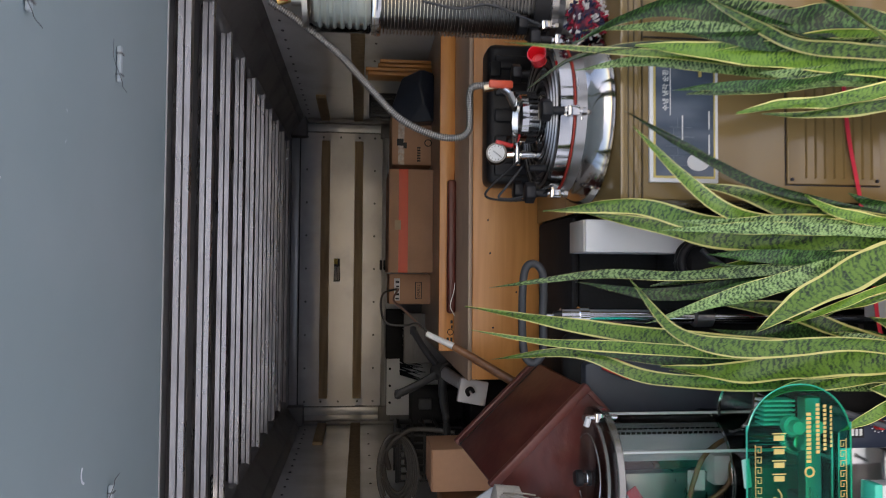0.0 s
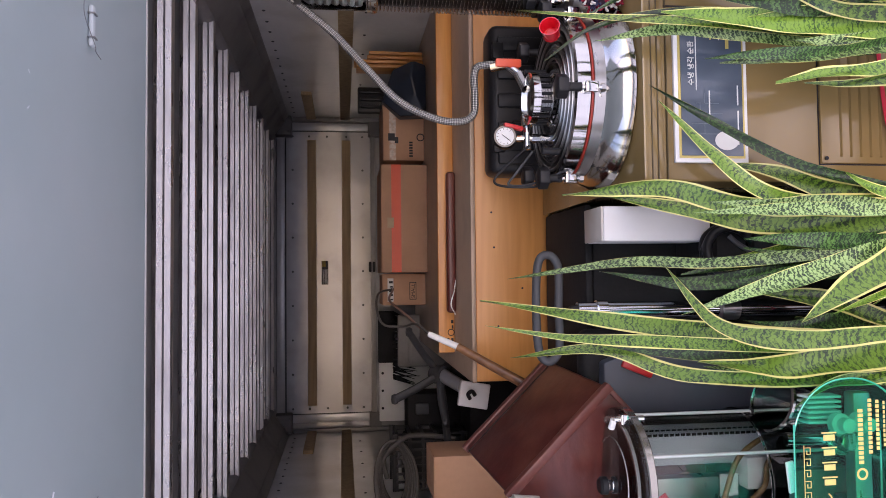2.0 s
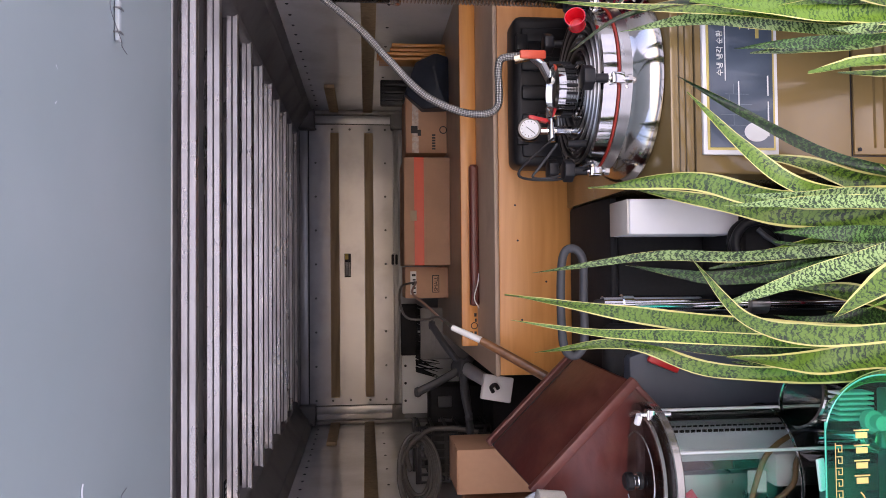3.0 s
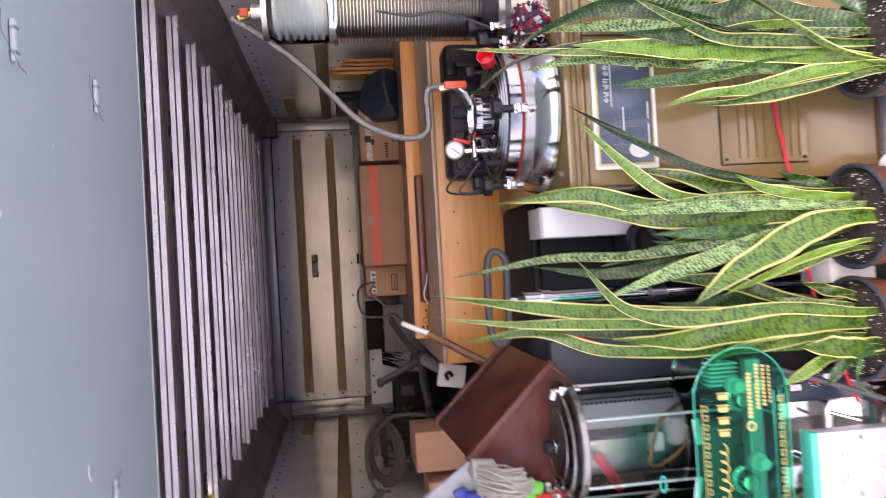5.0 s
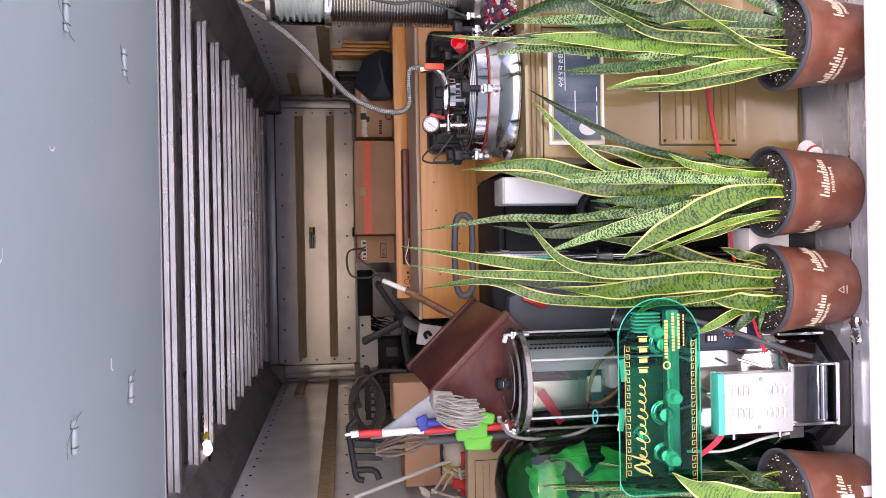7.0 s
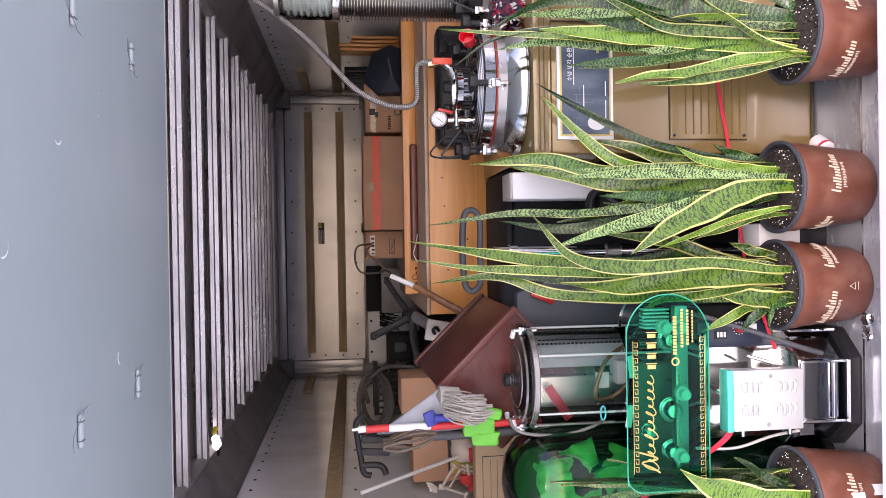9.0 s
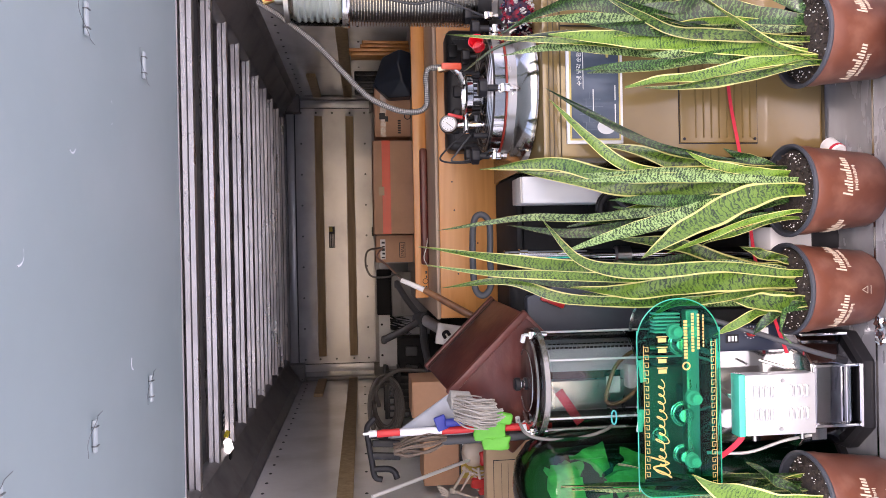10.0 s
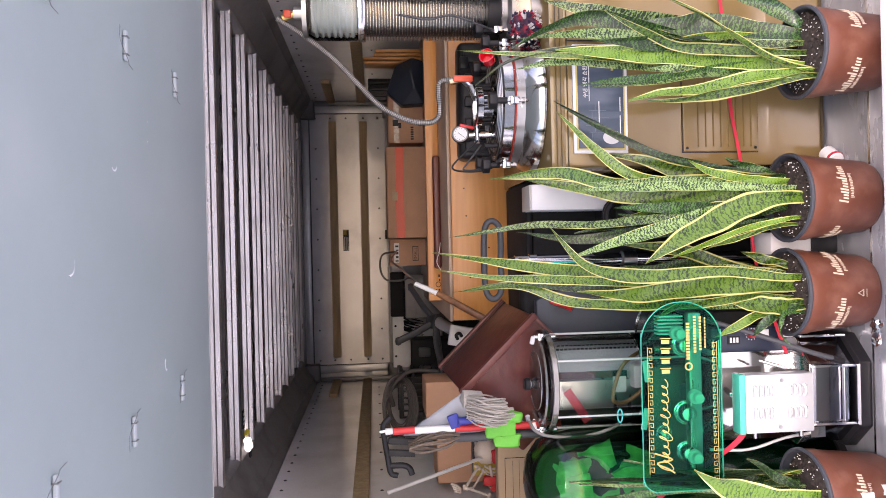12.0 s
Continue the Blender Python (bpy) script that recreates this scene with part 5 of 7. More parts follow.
# ---- stainless machine under the vessel ----
def machine():
    m = thing("distiller_base", (-0.39, 0.15, DZ), "stainless distiller base on a black octagonal plinth", "machine")
    x0, x1, y0, y1, c = -0.535, -0.265, -0.095, 0.35, 0.06
    octo = [(x0 + c, y0), (x1 - c, y0), (x1, y0 + c), (x1, y1 - c), (x1 - c, y1), (x0 + c, y1), (x0, y1 - c), (x0, y0 + c)]
    part("plinth", slab(octo, "z", DZ, DZ + 0.03, None, 0.003), BLACK, m, "black plinth")
    part("tank", slab([( (x + 0.39) * 0.93 - 0.39, (y - 0.13) * 0.94 + 0.13) for x, y in octo], "z", DZ + 0.031, 0.235, None, 0.003), MIRROR, m, "polished mirror steel tank panels")
    part("edge", box(-0.272, -0.266, y0 + c - 0.008, y0 + c + 0.0, DZ + 0.03, 0.238, 0.001), CHROME, m)
    part("edge", box(-0.336, -0.33, y0 + 0.004, y0 + 0.012, DZ + 0.03, 0.238, 0.001), CHROME, m)
    part("edge", box(-0.47, -0.464, y0 + 0.004, y0 + 0.012, DZ + 0.03, 0.238, 0.001), CHROME, m)
    part("top_plate", slab([((x + 0.39) * 0.95 - 0.39, (y - 0.13) * 0.955 + 0.13) for x, y in octo], "z", 0.2355, 0.242, None, 0.001), STEEL, m)
    part("strip", box(-0.462, -0.338, y0 + 0.004, y0 + 0.0075, 0.155, 0.160), CHROME, m)
    part("strip", box(-0.50, -0.47, y0 + 0.02, y0 + 0.024, 0.2, 0.235), STEEL, m)
    part("front_edge", box(-0.47, -0.33, -0.096, -0.092, DZ + 0.03, DZ + 0.036), CHROME, m)
    part("body", box(-0.52, -0.285, 0.0, 0.31, 0.237, 0.445, 0.006), STEEL, m, "polished steel body")
    pn = part("control_panel", box(-0.305, -0.245, -0.018, 0.012, 0.215, 0.445, 0.004), SLATE2, m, "dark blue control panel")
    part("display", box(-0.285, -0.265, -0.0205, -0.018, 0.375, 0.405), BLACK, pn)
    for i in range(3):
        part("digit", box(-0.281, -0.269, -0.0215, -0.0205, 0.379 + i * 0.008, 0.384 + i * 0.008), PAPER, pn)
    part("dial_knob", rod((-0.262, -0.018, 0.345), (-0.262, -0.03, 0.345), 0.010, 0.008), RED, pn)
    for i in range(12):
        a = 2 * math.pi * i / 12
        part("tick", box(-0.263 + 0.014 * math.cos(a), -0.261 + 0.014 * math.cos(a), -0.0195, -0.018, 0.344 + 0.014 * math.sin(a), 0.346 + 0.014 * math.sin(a)), PAPER, pn)
    for z in (0.315, 0.255):
        part("switch", box(-0.272, -0.252, -0.022, -0.018, z - 0.012, z + 0.012, 0.001), WHITE, pn)
    part("pipe", rod(*[(-0.319, -0.060, 0.350), (-0.334, -0.085, 0.301)], 0.0042, bev=0.001), CHROME, m)
    part("pipe", tube([(-0.219, -0.020, 0.489), (-0.229, -0.060, 0.449), (-0.256, -0.088, 0.365), (-0.282, -0.100, 0.293), (-0.299, -0.105, 0.243), (-0.313, -0.105, 0.195)], 0.006, 10, 6), RUBBER, m, "grey hose")
    part("hose_end", rod(*[(-0.312, -0.105, 0.200), (-0.321, -0.100, 0.170)], 0.008), BLACK, m)
    part("pipe", tube([(-0.53, -0.03, 0.46), (-0.525, -0.06, 0.38), (-0.50, -0.07, 0.30), (-0.49, -0.07, 0.23)], 0.0035, 10, 6), SATIN, m)
    for z in (0.435, 0.448):
        part("shelf", box(-0.53, -0.27, -0.04, 0.30, z, z + 0.004, 0.001), STEEL, m)
    for x in (-0.50, -0.30):
        part("column_leg", rod((x, 0.03, 0.45), (x, 0.05, 0.56), 0.012), STEEL, m)
    part("shroud", lathe([(0.0, 0.448), (0.10, 0.448), (0.116, 0.46), (0.116, 0.478), (0, 0.478)], (-0.385, 0.16, 0), 40), BLACK, m)
    return m


SLATE2 = mat("dark blue control panel", (0.02, 0.028, 0.05), 0.3, 0, 0.1, 30)
machine()

# ---- louvred steel box with a green cover ----
lb = thing("junction_box", (-0.405, -0.07, 0.25), "louvred brushed steel box with a green plastic top", "box")
part("body", box(-0.473, -0.341, -0.12, -0.085, 0.254, 0.415, 0.003), SATIN, lb)
part("top", box(-0.474, -0.340, -0.121, -0.084, 0.4155, 0.43, 0.002), GREENEDGE, lb, "green plastic top")
for gx in (-0.427, -0.378):
    for gz in (0.276, 0.357):
        for i in range(4):
            z = gz + i * 0.0125
            part("louvre", tube([(gx - 0.0115, -0.1195, z), (gx - 0.008, -0.1235, z), (gx + 0.008, -0.1235, z), (gx + 0.0115, -0.1195, z)], 0.0036, 8, 3), SATIN, lb)
            # Black strip under each louvre stands in for its shading.
            part("slot", box(gx - 0.011, gx + 0.011, -0.1212, -0.1198, z - 0.0056, z - 0.0034), BLACK, lb)
for x, z in ((-0.355, 0.33), (-0.46, 0.335)):
    part("screw", lathe([(0, 0), (0.005, 0), (0.004, 0.003), (0, 0.003)], (x, -0.12, z), 12, axis=(0, -1, 0)), STEEL_S, lb)
for z in (0.275, 0.385):
    part("post", rod((-0.488, -0.10, z), (-0.473, -0.10, z), 0.005), STEEL, lb)
    part("arm", rod((-0.41, -0.085, z), (-0.41, 0.002, z), 0.008), STEEL, lb)


# ---- green acrylic sign plate ----
def plate_outline(x0, x1, z0, z1, radii, n=12):
    out = []
    for cx, cz, a0, r in ((x1, z1, 0, radii[0]), (x0, z1, 90, radii[1]), (x0, z0, 180, radii[2]), (x1, z0, 270, radii[3])):
        px = cx - r if cx == x1 else cx + r
        pz = cz - r if cz == z1 else cz + r
        out += [(px + r * math.cos(radians(a0 + 90 * i / n)), pz + r * math.sin(radians(a0 + 90 * i / n))) for i in range(n + 1)]
    return out


gp = thing("green_plate", (-0.375, -0.12, 0.45), "transparent green acrylic plate with gold key-pattern borders", "sign plate")
part("sheet", slab(plate_outline(-0.592, -0.172, 0.472, 0.655, (0.09, 0.035, 0.012, 0.088)), "y", -0.123, -0.118), GREENGLASS, gp)
rim = [(x, -0.1205, z) for x, z in plate_outline(-0.592, -0.172, 0.472, 0.655, (0.09, 0.035, 0.012, 0.088))]
part("edge", tube(rim + rim[:1], 0.0014, 6, 2), GREENEDGE, gp, "bright polished edge")


def key_border(x0, x1, z, up):
    """A row of meander hooks."""
    b, n = None, int(abs(x1 - x0) / 0.0165)
    w, y0, y1 = 0.0011, -0.1242, -0.1236
    for i in range(n):
        x = x0 + i * 0.0165
        for u0, u1, v0, v1 in ((0, 0.0135, 0, 0), (0.0135, 0.0135, 0, 0.010), (0.004, 0.0135, 0.010, 0.010), (0.004, 0.004, 0.0045, 0.010), (0.004, 0.009, 0.0045, 0.0045), (0.0135, 0.0165, 0, 0)):
            b = box(x + u0 - w / 2, x + u1 + w / 2, y0, y1, z + up * v0 - w / 2, z + up * v1 + w / 2, bm=b)
    return b


part("key_border", key_border(-0.575, -0.25, 0.483, 1), GOLD, gp)
part("key_border", key_border(-0.55, -0.255, 0.642, -1), GOLD, gp)
# emblem: one flowing looped stroke and a row of short ones, no letters
def swash(x0, n, step, r, lean):
    pts = []
    for i in range(n * 8 + 1):
        a = 2 * math.pi * i / 8
        zz = r * (1.6, 0.6, 0.8, 0.5, 1.5, 0.7, 0.6, 1.1, 0.5, 0.8, 0.6, 0.7, 0.4)[i // 8] * math.sin(a)
        pts.append((x0 + step * i / 8 + r * 0.55 * math.cos(a) + lean * zz, -0.124, 0.604 + zz))
    return tube(pts, 0.0011, 6, 3, flat=0.5)


part("emblem_stroke", swash(-0.545, 12, 0.0165, 0.010, 0.5), GOLD, gp)
part("emblem_stroke", tube([(-0.55, -0.124, 0.585), (-0.54, -0.124, 0.60), (-0.527, -0.124, 0.625), (-0.52, -0.124, 0.59), (-0.505, -0.124, 0.63)], 0.0018, 6, 5), GOLD, gp)
for i in range(4):
    x = -0.322 + i * 0.022
    part("emblem_mark", box(x - 0.007, x + 0.0015, -0.1244, -0.1236, 0.592, 0.610), GOLD, gp)
    part("emblem_mark", box(x + 0.0035, x + 0.0055, -0.1244, -0.1236, 0.589, 0.613), GOLD, gp)
for x0, x1, z, hh in ((-0.30, -0.215, 0.545, 0.008), (-0.285, -0.20, 0.53, 0.006), (-0.28, -0.20, 0.518, 0.005), (-0.275, -0.205, 0.508, 0.003)):
    b = None
    n = int((x1 - x0) / 0.007)
    for i in range(n):
        b = box(x0 + i * 0.007, x0 + i * 0.007 + 0.005, -0.1244, -0.1236, z, z + hh, bm=b)
    part("print_bar", b, GOLD, gp)
part("emblem_ring", lathe([(0.006, 0), (0.009, 0), (0.009, 0.0008), (0.006, 0.0008), (0.006, 0)], (-0.315, -0.1236, 0.548), 24, axis=(0, -1, 0)), GOLD, gp)
# fittings behind the plate
for x, z in ((-0.245, 0.525), (-0.245, 0.56), (-0.525, 0.525), (-0.39, 0.52)):
    part("stud", lathe([(0, 0), (0.016, 0), (0.016, 0.012), (0.011, 0.016), (0.011, 0.03), (0, 0.032)], (x, -0.085, z), 20, axis=(0, -1, 0)), WHITE, gp, "steel stud")
part("bridge", box(-0.57, -0.2, -0.085, -0.06, 0.50, 0.53, 0.004), STEEL_S, gp)
part("housing", box(-0.585, -0.33, -0.03, -0.01, 0.485, 0.60, 0.01), mat("deep green plastic", (0.05, 0.11, 0.1), 0.25, 0, 0.5, 10), gp, "dark housing behind the plate")
for x, z, r in ((-0.43, 0.53, 0.028), (-0.52, 0.53, 0.024), (-0.275, 0.535, 0.026), (-0.475, 0.585, 0.018)):
    fl = part("flange", lathe([(0, 0), (r, 0), (r, 0.006), (r * 0.75, 0.008), (r * 0.7, 0.02), (r * 0.5, 0.03), (0, 0.032)], (x, -0.062, z), 26, axis=(0, -1, 0.2)), STEEL, gp, "round steel fitting")
    part("ring", lathe([(r * 0.8, 0.0065), (r * 0.86, 0.010), (r * 0.94, 0.0065)], (x, -0.062, z), 26, axis=(0, -1, 0.2)), CHROME, fl)
for k, (x0, x1, z) in enumerate(((-0.36, -0.31, 0.61), (-0.38, -0.29, 0.495), (-0.47, -0.42, 0.615))):
    part("plate", box(x0, x1, -0.055, -0.05, z, z + 0.016, 0.002, turn=(20, 8 * k - 6, 0)), WHITE, gp)
for i in range(6):
    part("fin", box(-0.252 + i * 0.008, -0.248 + i * 0.008, -0.06, -0.03, 0.532, 0.59, 0.001), WHITE, gp)
part("bridge_leg", box(-0.41, -0.37, -0.06, -0.005, 0.50, 0.53, 0.004), SLATE, gp)

# ---- green glass tank ----
gb = thing("green_bottle", (-0.63, 0.11, DZ), "large domed dark green glass bottle", "bottle")
part("glass", lathe([(0.125, 0.0), (0.13, 0.02), (0.13, 0.65), (0.124, 0.70), (0.105, 0.74), (0.07, 0.768), (0.03, 0.778), (0, 0.779)], (-0.635, 0.12, DZ), 56), BOTTLE, gb)
part("inner_core", lathe([(0, 0.02), (0.08, 0.02), (0.08, 0.6), (0.06, 0.66), (0, 0.68)], (-0.635, 0.158, DZ), 28), BLACK, gb, "dark bundle inside the bottle")
bl = mat("bright green plastic", (0.09, 0.62, 0.32), 0.3, 0, 0.5, 40)
rnd = random.Random(77)
for i in range(9):
    b = bmesh.new()
    bmesh.ops.create_grid(b, x_segments=7, y_segments=7, size=rnd.uniform(0.03, 0.045))
    for v in b.verts:
        r = v.co.length
        v.co.x *= 1 + 0.5 * noise.noise(v.co * 22 + Vector((i * 3.1, 0, 0)))
        v.co.z += 0.035 * noise.noise(v.co * 24 + Vector((0, i * 2.3, 0)))
    g = bmesh.ops.solidify(b, geom=b.faces[:], thickness=0.0006)
    m = Matrix.Translation((-0.62 + rnd.uniform(-0.06, 0.06), 0.06 + rnd.uniform(-0.01, 0.04), 0.69 + rnd.uniform(-0.12, 0.11))) @ Euler((radians(90 + rnd.uniform(-35, 35)), radians(rnd.uniform(-180, 180)), radians(rnd.uniform(-35, 35)))).to_matrix().to_4x4()
    bmesh.ops.transform(b, matrix=m, verts=b.verts)
    part("wrapper", b, bl, gb, "crumpled bright green wrapper", smooth=60)
part("base", lathe([(0, 0), (0.14, 0), (0.14, 0.018), (0, 0.018)], (-0.635, 0.12, DZ), 40), BLACK, gb)


# ---- red lashing strap across the load ----
def ribbon(pts, w, th, material, parent, name="webbing"):
    path = spline(pts, 10)
    b = bmesh.new()
    rows = []
    for i, p in enumerate(path):
        d = (path[min(i + 1, len(path) - 1)] - path[max(i - 1, 0)]).normalized()
        u = Vector((0, 0, 1))
        u = (u - d * u.dot(d)).normalized()
        n = d.cross(u)
        rows.append([b.verts.new(p + u * w * s + n * th * t) for s, t in ((-0.5, -0.5), (0.5, -0.5), (0.5, 0.5), (-0.5, 0.5))])
    for a, c in zip(rows, rows[1:]):
        for k in range(4):
            b.faces.new((a[k], a[(k + 1) % 4], c[(k + 1) % 4], c[k]))
    b.faces.new(rows[0])
    b.faces.new(rows[-1][::-1])
    return part(name, b, material, parent)


rs = thing("lashing_strap", (0.1, 0.04, 0.35), "thin red webbing strap lashed across the load", "strap")
ribbon([(0.82, 0.05, 0.40), (0.512, 0.052, 0.365), (0.30, 0.05, 0.35), (0.165, 0.045, 0.33), (0.02, 0.03, 0.318), (-0.1, 0.025, 0.305), (-0.2, 0.0, 0.285), (-0.24, -0.03, 0.29), (-0.31, -0.04, 0.27)], 0.008, 0.0012, STRAP, rs)
ribbon([(-0.44, -0.075, 0.40), (-0.48, -0.1, 0.415), (-0.53, -0.09, 0.47), (-0.60, -0.05, 0.55), (-0.8, 0.1, 0.7)], 0.013, 0.0012, STRAP, rs)


# ---- goods on the table ----
rb = carton(0.465, 0.715, 1.80, 2.1, 0.993, 1.160, CARD, "brown cardboard box with torn shipping tape")
TORN = mat("glossy parcel tape", (0.55, 0.47, 0.4), 0.12, 0, 0.5, 60, 0.5, dirt=(0.42, 0.24, 0.15), dirt_amt=0.9, dirt_scale=40)
part("tape", box(0.465, 0.715, 1.7985, 1.7998, 1.108, 1.134), TORN, rb, "torn clear tape")
part("print_bar", box(0.535, 0.56, 1.7982, 1.7995, 1.098, 1.112), BLACK, rb)
part("print_bar", box(0.545, 0.575, 1.7976, 1.7984, 1.112, 1.139), BLACK, rb)
for k in range(6):
    part("print_bar", box(0.48 + 0.011 * k, 0.487 + 0.011 * k, 1.7982, 1.7995, 1.04, 1.054), BLACK, rb)
part("print_mark", lathe([(0.012, 0), (0.016, 0), (0.016, 0.001), (0.012, 0.001), (0.012, 0)], (0.56, 1.7992, 1.008), 20, axis=(0, -1, 0)), BLACK, rb)
lbx = carton(-0.12, 0.006, 1.80, 2.05, 0.993, 1.166, CARD, "small brown cardboard box with a printed size mark")
fr = part("print_frame", box(-0.098, -0.028, 1.7985, 1.7995, 1.030, 1.058), BLACK, lbx, "black printed frame")
part("print_field", box(-0.095, -0.031, 1.7978, 1.7985, 1.033, 1.055), CARD, fr)
flat_text("SMALL", 0.0205, (-0.0935, 1.7972, 1.0365), BLACK, lbx)
part("label", box(-0.105, -0.012, 1.7985, 1.7995, 1.122, 1.146), PAPER, lbx, "white printed label")
for k in range(5):
    part("print_bar", box(-0.1 + 0.017 * k, -0.1 + 0.017 * k + 0.006 + 0.003 * (k % 3), 1.7978, 1.7985, 1.125, 1.140 - 0.003 * (k % 2)), BLACK, lbx)

# the goods that stand farther in, scaled away from the camera to fit its view
STAGE = Matrix.Translation((0.015, 0.176, -0.138)) @ Matrix.Scale(1.1, 4)
GZ = (0.9932 + 0.138) / 1.1
# pine boards stacked against the side wall, set on end
pb = thing("pine_boards", (0.8, 1.7, GZ), "stack of short orange pine boards leaning by the wall", "boards")
for i, (x0, x1, z1) in enumerate(((0.752, 0.764, 1.275), (0.772, 0.784, 1.283), (0.792, 0.804, 1.235), (0.812, 0.824, 1.228))):
    part("board", box(x0, x1, 1.47 + 0.012 * i, 1.56, GZ, z1, 0.002), WOOD_V, pb)
sp = thing("black_stand", (0.73, 1.85, GZ), "black slotted plastic stand in shadow", "stand")
part("back", box(0.66, 0.765, 1.80, 1.84, GZ, 1.265, 0.006), BLACK, sp)
for x in (0.675, 0.705, 0.735):
    part("bar", box(x, x + 0.012, 1.78, 1.80, 1.12, 1.255, 0.003), BLACK, sp)

nv = thing("blue_case", (0.665, 1.47, GZ), "faceted dark blue plastic case", "case")
b = bmesh.new()
V8 = [(0.565, 1.40, GZ), (0.745, 1.40, GZ), (0.76, 1.40, 1.075), (0.735, 1.44, 1.145), (0.62, 1.44, 1.185), (0.56, 1.42, 1.12), (0.63, 1.37, 1.07), (0.70, 1.37, 1.085)]
for p in V8 + [(x, 1.60, z) for x, _, z in V8[:6]]:
    b.verts.new(p)
bmesh.ops.convex_hull(b, input=b.verts[:])
bmesh.ops.bevel(b, geom=b.edges[:], offset=0.004, segments=1, affect="EDGES")
part("shell", b, NAVY, nv, smooth=15)

STAGE = None

# dark strap roll; its colour also stands in for the shadow gap by the rail
ds = thing("brown_strap", (0.1, 0.99, 0.993), "dark brown leather strap roll on the table, doubling as the rail's shadow gap", "strap")
part("roll", box(-0.115, 0.30, 0.975, 1.005, 0.993, 1.020, 0.009, 3), LEATHER, ds)
part("cord", tube([(-0.12, 0.95, 1.0), (-0.09, 0.945, 1.014), (-0.05, 0.947, 1.004), (-0.02, 0.945, 1.0)], 0.0016, 6, 6), PAPER, ds, "white cord end")

# ---- behind and beside the table: chair base and pieces ----
# Same scaling away from the camera, fitted to its view.
STAGE = Matrix.Translation((0.015, 0.176, -0.138)) @ Matrix.Scale(1.1, 4)
pile = thing("black_storage_box", (-0.56, 1.6, 0.2121), "dark storage box under loose goods", "storage box")
part("body", box(-0.85, -0.30, 1.30, 2.5, 0.2121, 0.90, 0.01), BLACKCLOTH, pile)
GREYBOARD = mat("warm grey plastic", (0.2, 0.19, 0.18), 0.5, 0, 0.12, 30, 0.04, dirt=(0.12, 0.11, 0.1), dirt_amt=0.5, dirt_scale=8)
gsb = thing("grey_board", (-0.27, 1.72, 0.90), "grey plastic board standing upright", "board")
part("board", box(-0.375, -0.17, 1.70, 1.725, 0.90, 1.115, 0.008), GREYBOARD, gsb)
part("rib", box(-0.36, -0.185, 1.692, 1.70, 1.06, 1.075, 0.002), GREYBOARD, gsb)
bw = thing("white_board", (-0.5, 2.3, 0.90), "white metal sheet with screw holes", "board")
part("sheet", box(-0.68, -0.25, 2.2, 2.22, 0.90, 1.165, 0.003), WHITE, bw)
for x in (-0.62, -0.54, -0.46):
    part("screw", rod((x, 2.2, 1.15), (x, 2.196, 1.15), 0.006, seg=10), BLACK, bw)
br = thing("black_brush", (-0.3, 2.1, 0.90), "black bristle brush hanging by the wall", "brush")
part("back", box(-0.40, -0.17, 2.08, 2.11, 1.10, 1.175, 0.006), BLACKCLOTH, br)
part("post", box(-0.29, -0.27, 2.085, 2.105, 0.90, 1.10, 0.003), BLACK, br)
rnd = random.Random(12)
b = None
for i in range(70):
    x = -0.47 + 0.3 * rnd.random()
    b = rod((x, 2.06 + 0.02 * rnd.random(), 1.11), (x - 0.02 + rnd.uniform(-0.02, 0.02), 2.06, 1.11 - rnd.uniform(0.04, 0.12)), 0.005, 0.001, 5, b)
tagged(part("bristles", b, BLACKCLOTH, br, "uneven black bristles"), kind="stuff")


def chair_base():
    c = thing("chair_base", (-0.335, 1.15, 0.90), "dark grey five-star office chair base lying on its side", "chair base")
    hub = Vector((-0.335, 1.15, 1.02))
    part("hub", lathe([(0, -0.03), (0.026, -0.03), (0.03, -0.02), (0.028, 0.02), (0, 0.024)], hub, 24, axis=(0.05, -0.75, -0.55)), RUBBER, c)
    for tip, m in (((-0.205, 1.25, 1.11), (-0.27, 1.19, 1.07)), ((-0.405, 1.12, 1.168), (-0.375, 1.13, 1.10)), ((-0.475, 1.08, 1.012), (-0.41, 1.11, 1.022)), ((-0.30, 1.32, 0.95), (-0.315, 1.24, 0.98)), ((-0.59, 1.12, 1.0), (-0.53, 1.10, 1.005))):
        part("arm", tube([hub, m, tip], 0.017, 10, 6, flat=0.7), RUBBER, c)
        part("cap", lathe([(0, -0.012), (0.013, -0.01), (0.017, 0), (0.013, 0.01), (0, 0.012)], tip, 16), RUBBER, c)
    part("column", rod((-0.338, 1.14, 1.01), (-0.36, 1.02, 0.965), 0.022, 0.02, bev=0.003), mat("pale grey plastic", (0.32, 0.32, 0.33), 0.4), c, "pale grey gas column")
    wb = part("bracket", box(-0.415, -0.34, 0.97, 1.0, 0.895, 0.985, 0.004, turn=(0, 10, 6)), WHITE, c, "white bracket")
    part("knob", tube([(-0.385, 0.965, 0.955), (-0.37, 0.955, 0.962), (-0.362, 0.955, 0.95), (-0.375, 0.96, 0.94)], 0.006, 8, 5), BLACK, wb)


chair_base()
kb = thing("black_case", (-0.55, 1.5, 0.90), "black moulded plastic case with grey catches", "case")
part("body", box(-0.65, -0.445, 1.48, 1.60, 0.90, 1.10, 0.012), BLACKCLOTH, kb)
part("catch", box(-0.60, -0.56, 1.465, 1.48, 1.02, 1.07, 0.004), RUBBER, kb)
part("catch", box(-0.52, -0.48, 1.465, 1.48, 1.02, 1.07, 0.004), RUBBER, kb)


